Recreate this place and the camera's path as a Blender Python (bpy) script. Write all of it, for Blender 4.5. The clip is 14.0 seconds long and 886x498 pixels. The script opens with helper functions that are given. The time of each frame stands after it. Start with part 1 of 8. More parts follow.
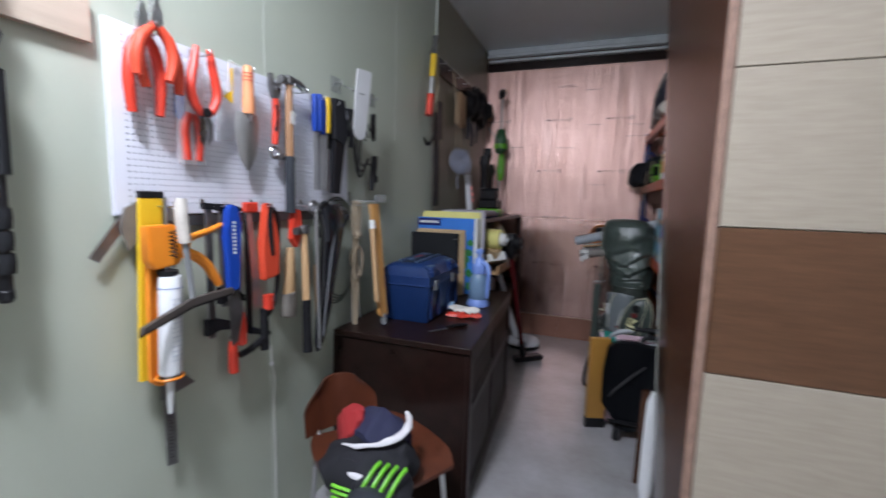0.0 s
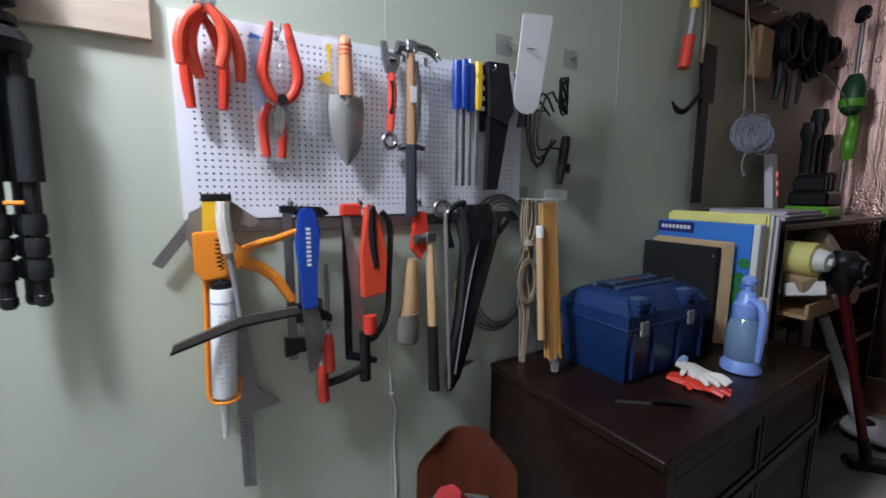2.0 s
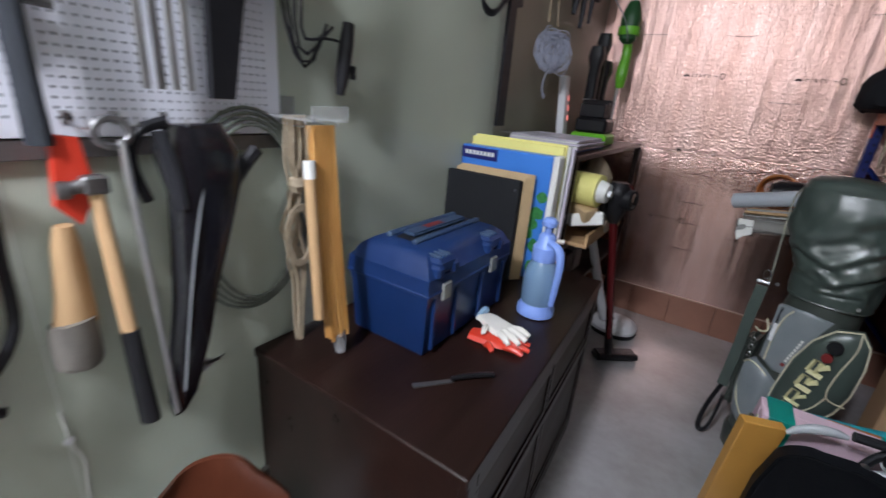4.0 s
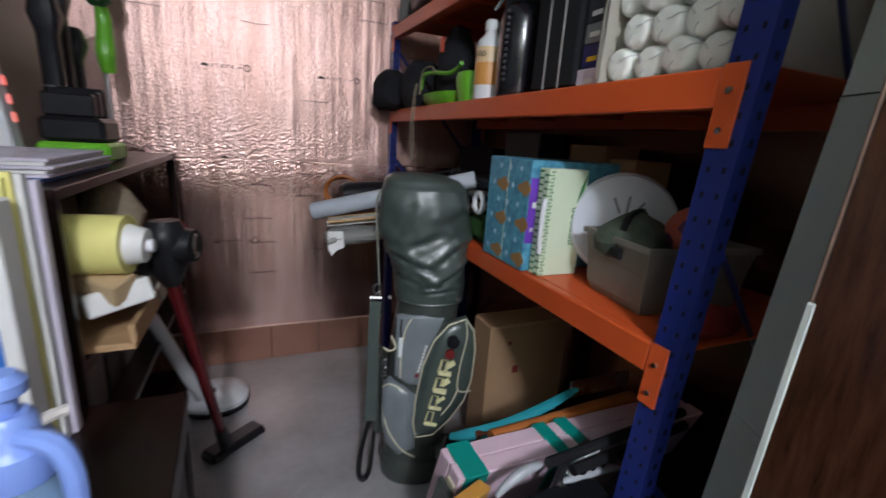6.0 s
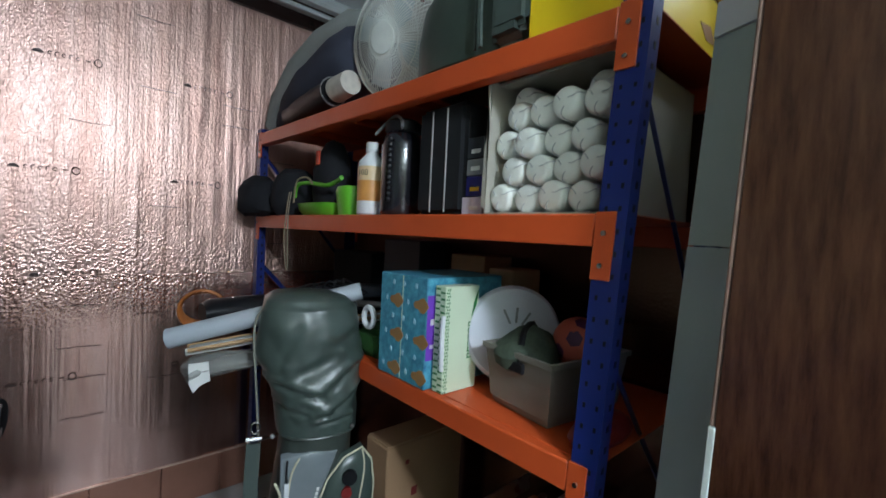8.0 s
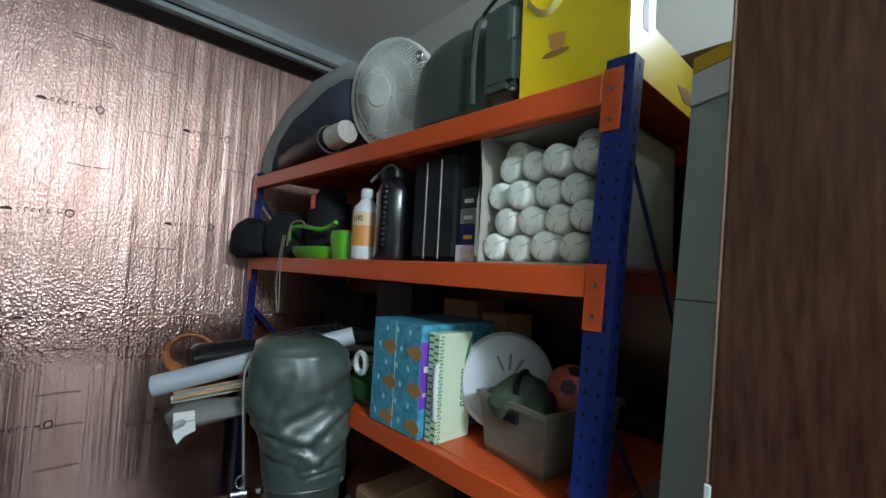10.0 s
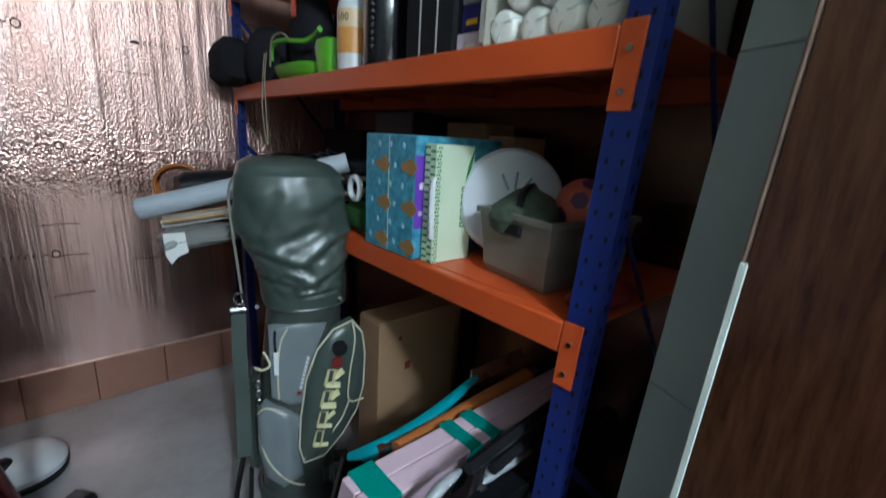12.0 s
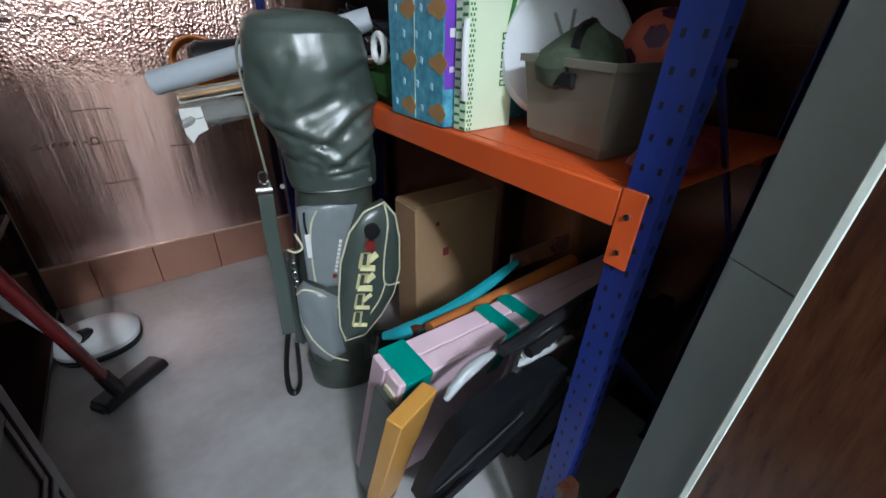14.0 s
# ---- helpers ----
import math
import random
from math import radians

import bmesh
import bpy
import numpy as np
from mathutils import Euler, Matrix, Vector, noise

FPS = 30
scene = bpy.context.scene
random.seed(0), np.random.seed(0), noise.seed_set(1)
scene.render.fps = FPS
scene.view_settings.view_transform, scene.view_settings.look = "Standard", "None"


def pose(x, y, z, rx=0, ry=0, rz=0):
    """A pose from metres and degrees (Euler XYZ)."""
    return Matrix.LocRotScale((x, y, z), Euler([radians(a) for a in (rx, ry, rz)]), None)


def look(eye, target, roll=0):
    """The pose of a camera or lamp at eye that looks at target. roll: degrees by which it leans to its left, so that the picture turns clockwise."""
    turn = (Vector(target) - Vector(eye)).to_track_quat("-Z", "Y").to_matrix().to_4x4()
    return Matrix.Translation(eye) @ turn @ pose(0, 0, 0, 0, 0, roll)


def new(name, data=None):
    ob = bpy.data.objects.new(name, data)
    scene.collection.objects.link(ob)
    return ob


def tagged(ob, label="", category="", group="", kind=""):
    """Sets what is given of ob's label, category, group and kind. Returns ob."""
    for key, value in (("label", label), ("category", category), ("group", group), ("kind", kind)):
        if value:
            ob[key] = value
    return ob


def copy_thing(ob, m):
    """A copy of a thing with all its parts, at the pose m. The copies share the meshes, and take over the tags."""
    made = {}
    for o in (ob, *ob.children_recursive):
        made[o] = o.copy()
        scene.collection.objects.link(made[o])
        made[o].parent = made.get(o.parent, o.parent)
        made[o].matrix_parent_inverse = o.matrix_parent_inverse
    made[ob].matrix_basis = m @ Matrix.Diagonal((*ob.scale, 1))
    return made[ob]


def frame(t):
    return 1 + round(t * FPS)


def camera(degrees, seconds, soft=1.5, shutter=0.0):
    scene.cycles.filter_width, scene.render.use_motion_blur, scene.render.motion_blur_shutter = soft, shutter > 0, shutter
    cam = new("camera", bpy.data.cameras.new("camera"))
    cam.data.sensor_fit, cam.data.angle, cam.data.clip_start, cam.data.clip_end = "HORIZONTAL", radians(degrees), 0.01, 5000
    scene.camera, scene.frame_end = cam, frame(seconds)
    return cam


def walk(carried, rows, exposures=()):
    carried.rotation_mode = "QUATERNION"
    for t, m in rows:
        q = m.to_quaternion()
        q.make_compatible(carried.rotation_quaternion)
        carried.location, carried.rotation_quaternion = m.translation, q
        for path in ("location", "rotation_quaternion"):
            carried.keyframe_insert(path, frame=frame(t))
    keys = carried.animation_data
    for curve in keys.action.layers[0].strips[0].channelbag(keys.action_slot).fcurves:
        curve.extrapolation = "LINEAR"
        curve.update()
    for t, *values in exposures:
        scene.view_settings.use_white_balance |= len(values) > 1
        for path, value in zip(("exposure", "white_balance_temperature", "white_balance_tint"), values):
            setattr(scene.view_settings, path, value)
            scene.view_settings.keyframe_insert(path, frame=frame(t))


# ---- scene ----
cam = camera(92.7, 14.0, shutter=0.4)
PATH = [
    (0, (1.006, 0.157, 1.204), (0.33, 2.025, 0.971), 1.6),
    (0.5, (1.054, 0.309, 1.237), (-0.216, 1.834, 0.991), -0.8),
    (1, (1.184, 0.534, 1.257), (-0.496, 1.599, 1.038), -2.4),
    (1.5, (1.126, 0.659, 1.234), (-0.62, 1.612, 1.024), -0.6),
    (2, (1.052, 0.796, 1.217), (-0.646, 1.814, 0.935), 0.3),
    (2.2, (1.053, 0.845, 1.206), (-0.667, 1.818, 0.899), 0.4),
    (4.3, (0.802, 1.264, 1.254), (-0.065, 2.935, 0.58), 3.6),
    (4.5, (0.798, 1.392, 1.209), (0.028, 3.147, 0.637), 2.4),
    (5, (0.799, 1.536, 1.198), (0.545, 3.438, 0.635), 1.7),
    (5.5, (0.724, 1.634, 1.217), (0.973, 3.546, 0.687), 1.4),
    (6, (0.709, 1.715, 1.221), (1.49, 3.487, 0.722), 3.9),
    (6.5, (0.736, 1.768, 1.25), (1.753, 3.461, 0.937), 3.2),
    (7, (0.711, 1.787, 1.286), (1.887, 3.395, 1.112), 1.5),
    (7.5, (0.672, 1.789, 1.287), (1.919, 3.346, 1.153), 1.3),
    (8, (0.644, 1.791, 1.3), (1.977, 3.28, 1.231), 2.8),
    (8.5, (0.62, 1.769, 1.331), (2.008, 3.207, 1.417), 2.6),
    (11, (0.644, 1.795, 1.299), (1.978, 3.282, 1.402), 2.9),
    (11.5, (0.696, 1.801, 1.25), (2.03, 3.282, 1.076), 3.2),
    (12, (0.736, 1.842, 1.183), (2.034, 3.278, 0.681), 3.5),
    (12.5, (0.712, 1.863, 1.14), (1.959, 3.259, 0.436), 3.3),
    (13, (0.709, 1.877, 1.113), (1.896, 3.238, 0.253), 3.1),
    (13.5, (0.774, 1.888, 1.111), (1.884, 3.292, 0.218), 1.9),
    (14, (0.815, 1.89, 1.1), (1.845, 3.313, 0.143), 1.0),
]
walk(cam, [(t, look(eye, target, roll)) for t, eye, target, roll in PATH], exposures=((0.0, -0.38, 6150, 14), (1.5, -0.66, 6150, 13), (2.2, -0.52, 6200, 12), (4.3, 0.2, 6350, 13), (5.0, 0.24, 6350, 13), (6.5, 0.19, 6300, 13), (7.5, 0.27, 5950, 7), (8.5, 0.36, 5850, -1), (11.0, 0.34, 5750, -2), (11.5, 0.18, 5650, -2), (12.5, 0.54, 5700, 0), (14.0, 0.72, 6050, 5)))

# ---- world and lights ----
world = bpy.data.worlds.new("world")
scene.world = world
world.use_nodes = True
world.node_tree.nodes["Background"].inputs[0].default_value = (0.6, 0.7, 0.8, 1)
world.node_tree.nodes["Background"].inputs[1].default_value = 0.02


def area(name, at, size, watts, colour, down=True):
    d = bpy.data.lights.new(name, "AREA")
    d.shape, d.size, d.size_y, d.energy, d.color = "RECTANGLE", size[0], size[1], watts, colour
    ob = new(name, d)
    ob.matrix_world = pose(*at)
    return ob


LAMP = (0.50, 0.15, 2.44)
area("ceiling_lamp_light", (LAMP[0], LAMP[1], LAMP[2] - 0.012), (0.26, 0.26), 42, (0.93, 0.97, 1.06))
bulb = bpy.data.lights.new("ceiling_lamp_glow", "POINT")     # the diffuser also shines sideways
bulb.energy, bulb.color, bulb.shadow_soft_size = 60, (0.93, 0.97, 1.06), 0.06
new("ceiling_lamp_glow", bulb).location = (LAMP[0], LAMP[1], LAMP[2] - 0.15)

# Added fill over the partition, no source in sight: lights the rack's top.
FILL_EAST = (2.30, 1.62, 2.44)
area("ceiling_lamp_east_light", (FILL_EAST[0], FILL_EAST[1], FILL_EAST[2] - 0.012), (0.30, 0.30), 9, (0.90, 0.96, 1.06))

# ---- materials ----


def material(name, colour, rough=0.5, metal=0.0, spread=0.15, scale=12.0, bump=0.1, fine=180.0, spec=0.5, stretch=(1, 1, 1), alpha=1.0, glass=0.0, second=None, dirt=0.0):
    """A surface with variation at two scales: broad tone and fine grain with relief."""
    m = bpy.data.materials.new(name)
    m.use_nodes = True
    nt = m.node_tree
    N, L = nt.nodes.new, nt.links.new
    b = nt.nodes["Principled BSDF"]
    co = N("ShaderNodeTexCoord")
    mp = N("ShaderNodeMapping")
    mp.inputs["Scale"].default_value = stretch
    L(co.outputs["Object"], mp.inputs[0])
    n1, n2 = N("ShaderNodeTexNoise"), N("ShaderNodeTexNoise")
    n1.inputs["Scale"].default_value, n1.inputs["Detail"].default_value = scale, 4
    n2.inputs["Scale"].default_value, n2.inputs["Detail"].default_value = fine, 3
    for n in (n1, n2):
        L(mp.outputs[0], n.inputs["Vector"])
    mix = N("ShaderNodeMix")
    mix.data_type = "RGBA"
    dark = tuple(c * (1 - spread) for c in colour)
    light = tuple(min(1, c * (1 + spread)) for c in (second or colour))
    mix.inputs[6].default_value, mix.inputs[7].default_value = (*dark, 1), (*light, 1)
    add = N("ShaderNodeMath")
    add.operation = "MULTIPLY_ADD"
    add.inputs[1].default_value, add.inputs[2].default_value = 0.35, 0.0
    L(n2.outputs["Fac"], add.inputs[0])
    ad2 = N("ShaderNodeMath")
    ad2.operation = "ADD"
    rng = N("ShaderNodeMapRange")
    rng.inputs[1].default_value, rng.inputs[2].default_value = 0.3, 0.7
    L(n1.outputs["Fac"], rng.inputs[0])
    sc = N("ShaderNodeMath")
    sc.operation = "MULTIPLY"
    sc.inputs[1].default_value = 0.65
    L(rng.outputs[0], sc.inputs[0])
    L(sc.outputs[0], ad2.inputs[0])
    L(add.outputs[0], ad2.inputs[1])
    L(ad2.outputs[0], mix.inputs[0])
    L(mix.outputs[2], b.inputs["Base Color"])
    rr = N("ShaderNodeMapRange")
    rr.inputs[3].default_value, rr.inputs[4].default_value = max(0.02, rough * 0.8), min(1, rough * 1.2)
    L(n1.outputs["Fac"], rr.inputs[0])
    L(rr.outputs[0], b.inputs["Roughness"])
    b.inputs["Metallic"].default_value = metal
    b.inputs["Specular IOR Level"].default_value = spec
    if bump:
        bp = N("ShaderNodeBump")
        bp.inputs["Strength"].default_value, bp.inputs["Distance"].default_value = bump, 0.002
        L(n2.outputs["Fac"], bp.inputs["Height"])
        L(bp.outputs[0], b.inputs["Normal"])
    if alpha < 1:
        b.inputs["Alpha"].default_value = alpha
    if glass:
        b.inputs["Transmission Weight"].default_value = glass
        b.inputs["IOR"].default_value = 1.3
    return m


def wood(name, dark, light, rough=0.4, scale=5.0, axis="Z", bump=0.15):
    """Wood with long grain along one axis of its object."""
    st = {"X": (0.12, 1, 1), "Y": (1, 0.12, 1), "Z": (1, 1, 0.12)}[axis]
    m = material(name, dark, rough, spread=0.05, scale=scale * 4, fine=scale * 26, bump=bump, stretch=st, second=light)
    return m


def foil_material(name, strength=1.0, dim=1.0):
    """Copper-coloured bubble foil: upright pleats, fine crinkles and small dimples, tauter low down."""
    m = bpy.data.materials.new(name)
    m.use_nodes = True
    nt = m.node_tree
    N, L = nt.nodes.new, nt.links.new
    b = nt.nodes["Principled BSDF"]
    co = N("ShaderNodeTexCoord")

    def grain(scale, stretch, detail=2):
        mp, n = N("ShaderNodeMapping"), N("ShaderNodeTexNoise")
        mp.inputs["Scale"].default_value = stretch
        n.inputs["Scale"].default_value, n.inputs["Detail"].default_value = scale, detail
        L(co.outputs["Object"], mp.inputs[0])
        L(mp.outputs[0], n.inputs["Vector"])
        return n.outputs["Fac"]

    def band(z0, z1, v0, v1):
        r = N("ShaderNodeMapRange")
        r.interpolation_type = "SMOOTHSTEP"
        for i, v in enumerate((z0, z1, v0, v1)):
            r.inputs[i + 1].default_value = v
        L(height, r.inputs["Value"])
        return r.outputs[0]

    def total(a, b_, weight):
        k = N("ShaderNodeMath")
        k.operation = "MULTIPLY_ADD"
        L(a, k.inputs[0])
        if isinstance(weight, float):
            k.inputs[1].default_value = weight
        else:
            L(weight, k.inputs[1])
        L(b_, k.inputs[2])
        return k.outputs[0]

    geo, sep = N("ShaderNodeNewGeometry"), N("ShaderNodeSeparateXYZ")
    L(geo.outputs["Position"], sep.inputs[0])
    height = sep.outputs["Z"]
    broad = grain(5, (3, 3, 0.4), 3)
    pleats = grain(26, (1, 1, 0.03), 2)
    ribs = grain(105, (1, 1, 0.02), 2)
    crinkle = grain(210, (1, 1, 0.30), 3)
    dimples = N("ShaderNodeTexVoronoi")
    dimples.inputs["Scale"].default_value = 95
    L(co.outputs["Object"], dimples.inputs["Vector"])
    h = total(ribs, broad, 0.75)
    h = total(pleats, h, 2.0)
    h = total(crinkle, h, band(0.84, 1.10, 0.18, 0.85))
    some = N("ShaderNodeMath")
    some.operation = "MULTIPLY"
    L(band(0.80, 0.97, 0.05, 1.3), some.inputs[0])
    L(band(1.08, 1.35, 0.9, 0.28), some.inputs[1])
    h = total(dimples.outputs["Distance"], h, some.outputs[0])
    bp = N("ShaderNodeBump")
    bp.inputs["Distance"].default_value = 0.005
    L(band(0.82, 1.08, 0.14 * strength, 0.42 * strength), bp.inputs["Strength"])
    L(h, bp.inputs["Height"])
    L(bp.outputs[0], b.inputs["Normal"])
    mix = N("ShaderNodeMix")
    mix.data_type = "RGBA"
    mix.inputs[6].default_value, mix.inputs[7].default_value = (0.52, 0.275, 0.212, 1), (0.91, 0.655, 0.592, 1)
    L(broad, mix.inputs[0])
    L(mix.outputs[2], b.inputs["Base Color"])
    # dim puts the shade behind the rack into darker copper tones
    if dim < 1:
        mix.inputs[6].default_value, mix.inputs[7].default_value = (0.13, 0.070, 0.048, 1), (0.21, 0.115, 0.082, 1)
    b.inputs["Metallic"].default_value = 1.0
    L(band(0.95, 1.30, 0.24, 0.37), b.inputs["Roughness"])
    return m


M = {}
M["green_wall"] = material("green_wall", (0.436, 0.472, 0.388), 0.42, spread=0.04, scale=3, fine=90, bump=0.05)
# green_wall again, with corner shade and copper reflection put into its colour
M["shaded_green_wall"] = material("shaded_green_wall", (0.24, 0.225, 0.165), 0.36, spread=0.10, scale=4, fine=90, bump=0.08)
M["white_wall"] = material("white_wall", (0.60, 0.59, 0.56), 0.6, spread=0.04, scale=3, bump=0.05)
M["floor"] = material("vinyl_floor", (0.285, 0.270, 0.250), 0.36, spread=0.18, scale=3.2, fine=30, bump=0.05, second=(0.385, 0.385, 0.40))
M["ceiling"] = material("ceiling_panel", (0.84, 0.89, 0.91), 0.34, spread=0.03, scale=3, bump=0.04)
M["foil"] = foil_material("foil")
M["foil_dimmed"] = foil_material("foil_smooth", 0.3, 0.4)
M["skirt"] = material("copper_skirting", (0.40, 0.20, 0.14), 0.35, 0.6, spread=0.1, scale=8, fine=60, bump=0.2)
M["dark_wood"] = wood("dark_wood", (0.010, 0.005, 0.004), (0.020, 0.009, 0.007), 0.30, axis="Y")
M["brown_wood"] = wood("brown_laminate", (0.024, 0.008, 0.004), (0.082, 0.032, 0.016), 0.24, axis="Z", scale=26)
M["red_wood"] = wood("red_brown_veneer", (0.062, 0.017, 0.008), (0.11, 0.031, 0.014), 0.35, axis="Z")
M["pale_wood"] = wood("pale_wood", (0.42, 0.25, 0.12), (0.58, 0.38, 0.20), 0.5, axis="Z")
M["rail_wood"] = wood("beige_laminate", (0.44, 0.36, 0.28), (0.52, 0.43, 0.34), 0.5, axis="Y")
M["beige_tile"] = wood("beige_tile", (0.335, 0.285, 0.225), (0.375, 0.325, 0.262), 0.45, axis="X", scale=26, bump=0.05)
M["brown_tile"] = wood("brown_tile", (0.078, 0.034, 0.015), (0.125, 0.058, 0.028), 0.45, axis="X", scale=22, bump=0.06)
M["orange_steel"] = material("orange_steel", (0.58, 0.085, 0.018), 0.38, 0.0, spread=0.08, scale=10, bump=0.05)
M["blue_steel"] = material("blue_steel", (0.012, 0.024, 0.16), 0.36, 0.0, spread=0.12, scale=12, bump=0.06)
M["white_plastic"] = material("white_plastic", (0.75, 0.76, 0.78), 0.35, spread=0.04, bump=0.02)
M["pegboard"] = material("pegboard_white", (0.74, 0.75, 0.82), 0.45, spread=0.03, bump=0.02)
M["hole"] = material("hole_shade", (0.10, 0.11, 0.15), 0.8, bump=0)
M["black"] = material("black_plastic", (0.012, 0.012, 0.014), 0.4, spread=0.3, bump=0.08)
M["black_matt"] = material("black_foam", (0.014, 0.015, 0.017), 0.8, spread=0.2, bump=0.3)
M["black_cloth"] = material("black_cloth", (0.018, 0.018, 0.022), 0.9, spread=0.3, bump=0.4, fine=400)
M["grey"] = material("grey_plastic", (0.22, 0.23, 0.24), 0.45, spread=0.1)
M["steel"] = material("steel", (0.52, 0.52, 0.53), 0.28, 1.0, spread=0.1, scale=20, bump=0.05)
M["dull_steel"] = material("dull_steel", (0.25, 0.245, 0.25), 0.4, 0.9, spread=0.2, scale=30, bump=0.1)
M["red"] = material("red_plastic", (0.62, 0.045, 0.022), 0.38, spread=0.08)
M["orange_red"] = material("orange_red_grip", (0.66, 0.07, 0.03), 0.42, spread=0.08)
M["orange"] = material("orange_plastic", (0.85, 0.27, 0.02), 0.4, spread=0.06)
M["yellow"] = material("yellow_paint", (0.80, 0.52, 0.02), 0.4, spread=0.06)
M["blue"] = material("blue_plastic", (0.010, 0.055, 0.36), 0.4, spread=0.08)
M["toolbox_blue"] = material("toolbox_blue", (0.006, 0.026, 0.105), 0.42, spread=0.12, scale=20, bump=0.12)
M["toolbox_dusty"] = material("toolbox_dusty", (0.008, 0.030, 0.105), 0.55, spread=0.15, scale=34, bump=0.15, second=(0.045, 0.075, 0.12))
M["green"] = material("lime_green", (0.16, 0.52, 0.03), 0.4, spread=0.08)
M["dark_green"] = material("dark_green", (0.02, 0.10, 0.03), 0.45, spread=0.1)
M["leather"] = material("grey_green_leather", (0.058, 0.078, 0.068), 0.33, spread=0.15, scale=14, fine=260, bump=0.15, spec=0.7)
M["leather_dark"] = material("dark_leather", (0.048, 0.058, 0.050), 0.32, spread=0.15, scale=14, fine=260, bump=0.15, spec=0.6)
M["leather_grey"] = material("grey_leather", (0.19, 0.215, 0.23), 0.30, spread=0.12, scale=14, fine=260, bump=0.12, spec=0.7)
M["cream"] = material("cream_piping", (0.62, 0.58, 0.42), 0.5, spread=0.05)
M["cardboard"] = material("cardboard", (0.36, 0.22, 0.12), 0.75, spread=0.10, scale=9, fine=120, bump=0.12)
M["grey_card"] = material("grey_card", (0.40, 0.38, 0.32), 0.75, spread=0.08)
M["paper"] = material("paper", (0.75, 0.75, 0.72), 0.6, spread=0.05)
M["kraft"] = material("kraft_paper", (0.50, 0.36, 0.20), 0.7, spread=0.1)
M["cup"] = material("white_cup", (0.88, 0.90, 0.84), 0.38, spread=0.03, scale=40, bump=0.12, fine=90)
M["taupe"] = material("taupe_plastic", (0.20, 0.18, 0.15), 0.5, spread=0.05)
M["box_blue"] = material("box_blue", (0.03, 0.17, 0.30), 0.35, spread=0.15, scale=55, fine=220, bump=0, second=(0.13, 0.40, 0.52))
M["purple"] = material("purple", (0.16, 0.05, 0.45), 0.35)
M["pale_green"] = material("pale_green_card", (0.66, 0.76, 0.56), 0.45, spread=0.04)
M["yellow_card"] = material("yellow_carton", (0.85, 0.62, 0.01), 0.35, spread=0.04)
M["grey_panel"] = material("grey_panel", (0.36, 0.41, 0.395), 0.5, spread=0.06, scale=4)
M["periwinkle"] = material("periwinkle", (0.22, 0.34, 0.75), 0.35, spread=0.05)
M["pink_foam"] = material("pink_foam", (0.72, 0.52, 0.60), 0.7, spread=0.05)
M["teal_tape"] = material("teal_tape", (0.0, 0.25, 0.20), 0.4, spread=0.05)
M["teal"] = material("teal_plastic", (0.02, 0.28, 0.33), 0.4, spread=0.05)
M["foil_ink"] = material("foil_ink", (0.055, 0.028, 0.022), 0.5, bump=0)
M["skirt_edge"] = material("skirting_edge", (0.62, 0.45, 0.36), 0.3, 0.5, bump=0.05)
M["track_metal"] = material("track_metal", (0.60, 0.64, 0.66), 0.4, 0.2, bump=0.03)
M["joint_white"] = material("joint_white", (0.56, 0.60, 0.55), 0.5, bump=0.05)
M["raw_edge"] = material("raw_edge", (0.26, 0.16, 0.12), 0.6, spread=0.3, scale=40, bump=0.3)
M["door_panel"] = wood("door_panel", (0.020, 0.012, 0.009), (0.042, 0.025, 0.018), 0.45, axis="Y")
M["lamp_glow"] = bpy.data.materials.new("lamp_glow")
M["lamp_glow"].use_nodes = True
M["lamp_glow"].node_tree.nodes["Principled BSDF"].inputs["Emission Color"].default_value = (1, 0.98, 0.95, 1)
M["lamp_glow"].node_tree.nodes["Principled BSDF"].inputs["Emission Strength"].default_value = 12
M["camo_green"] = material("camo_green", (0.018, 0.030, 0.020), 0.8, spread=0.3, scale=30, bump=0.3, second=(0.070, 0.090, 0.060))
M["teal_cloth"] = material("teal_cloth", (0.016, 0.075, 0.11), 0.85, spread=0.15, bump=0.3, fine=500)
M["yellow_bag"] = material("yellow_bag", (0.45, 0.36, 0.015), 0.3, spread=0.1, bump=0.2, fine=60)
M["charger_grey"] = material("charger_grey", (0.032, 0.036, 0.043), 0.42, spread=0.15, bump=0.08)
M["clear_plastic"] = material("clear_plastic", (0.8, 0.82, 0.84), 0.12, spread=0.02, bump=0.05, alpha=0.22)
M["clear_white"] = material("clear_white", (0.72, 0.74, 0.74), 0.3, spread=0.02, bump=0, alpha=0.75)
M["clear_grey"] = material("clear_grey", (0.32, 0.32, 0.30), 0.2, spread=0.1, bump=0.1, alpha=0.55)
M["card_blue"] = material("card_blue", (0.03, 0.12, 0.40), 0.5, spread=0.1, bump=0)
M["card_grey"] = material("card_grey", (0.35, 0.40, 0.48), 0.5, bump=0)
M["orange_wood"] = wood("orange_wood", (0.60, 0.22, 0.09), (0.78, 0.34, 0.16), 0.4)
M["steel_soft"] = material("brushed_steel", (0.48, 0.48, 0.48), 0.38, 0.85, spread=0.12, scale=14, bump=0.06)
M["hammer_wood"] = wood("hammer_wood", (0.26, 0.13, 0.06), (0.40, 0.22, 0.11), 0.5)
M["grey_brown"] = material("grey_brown", (0.16, 0.145, 0.125), 0.55, spread=0.25, scale=25, bump=0.2)
M["white_worn"] = material("white_worn", (0.62, 0.58, 0.52), 0.5, spread=0.18, scale=40, bump=0.1)
M["rubber_brown"] = material("dark_rubber", (0.060, 0.050, 0.045), 0.5, spread=0.1)
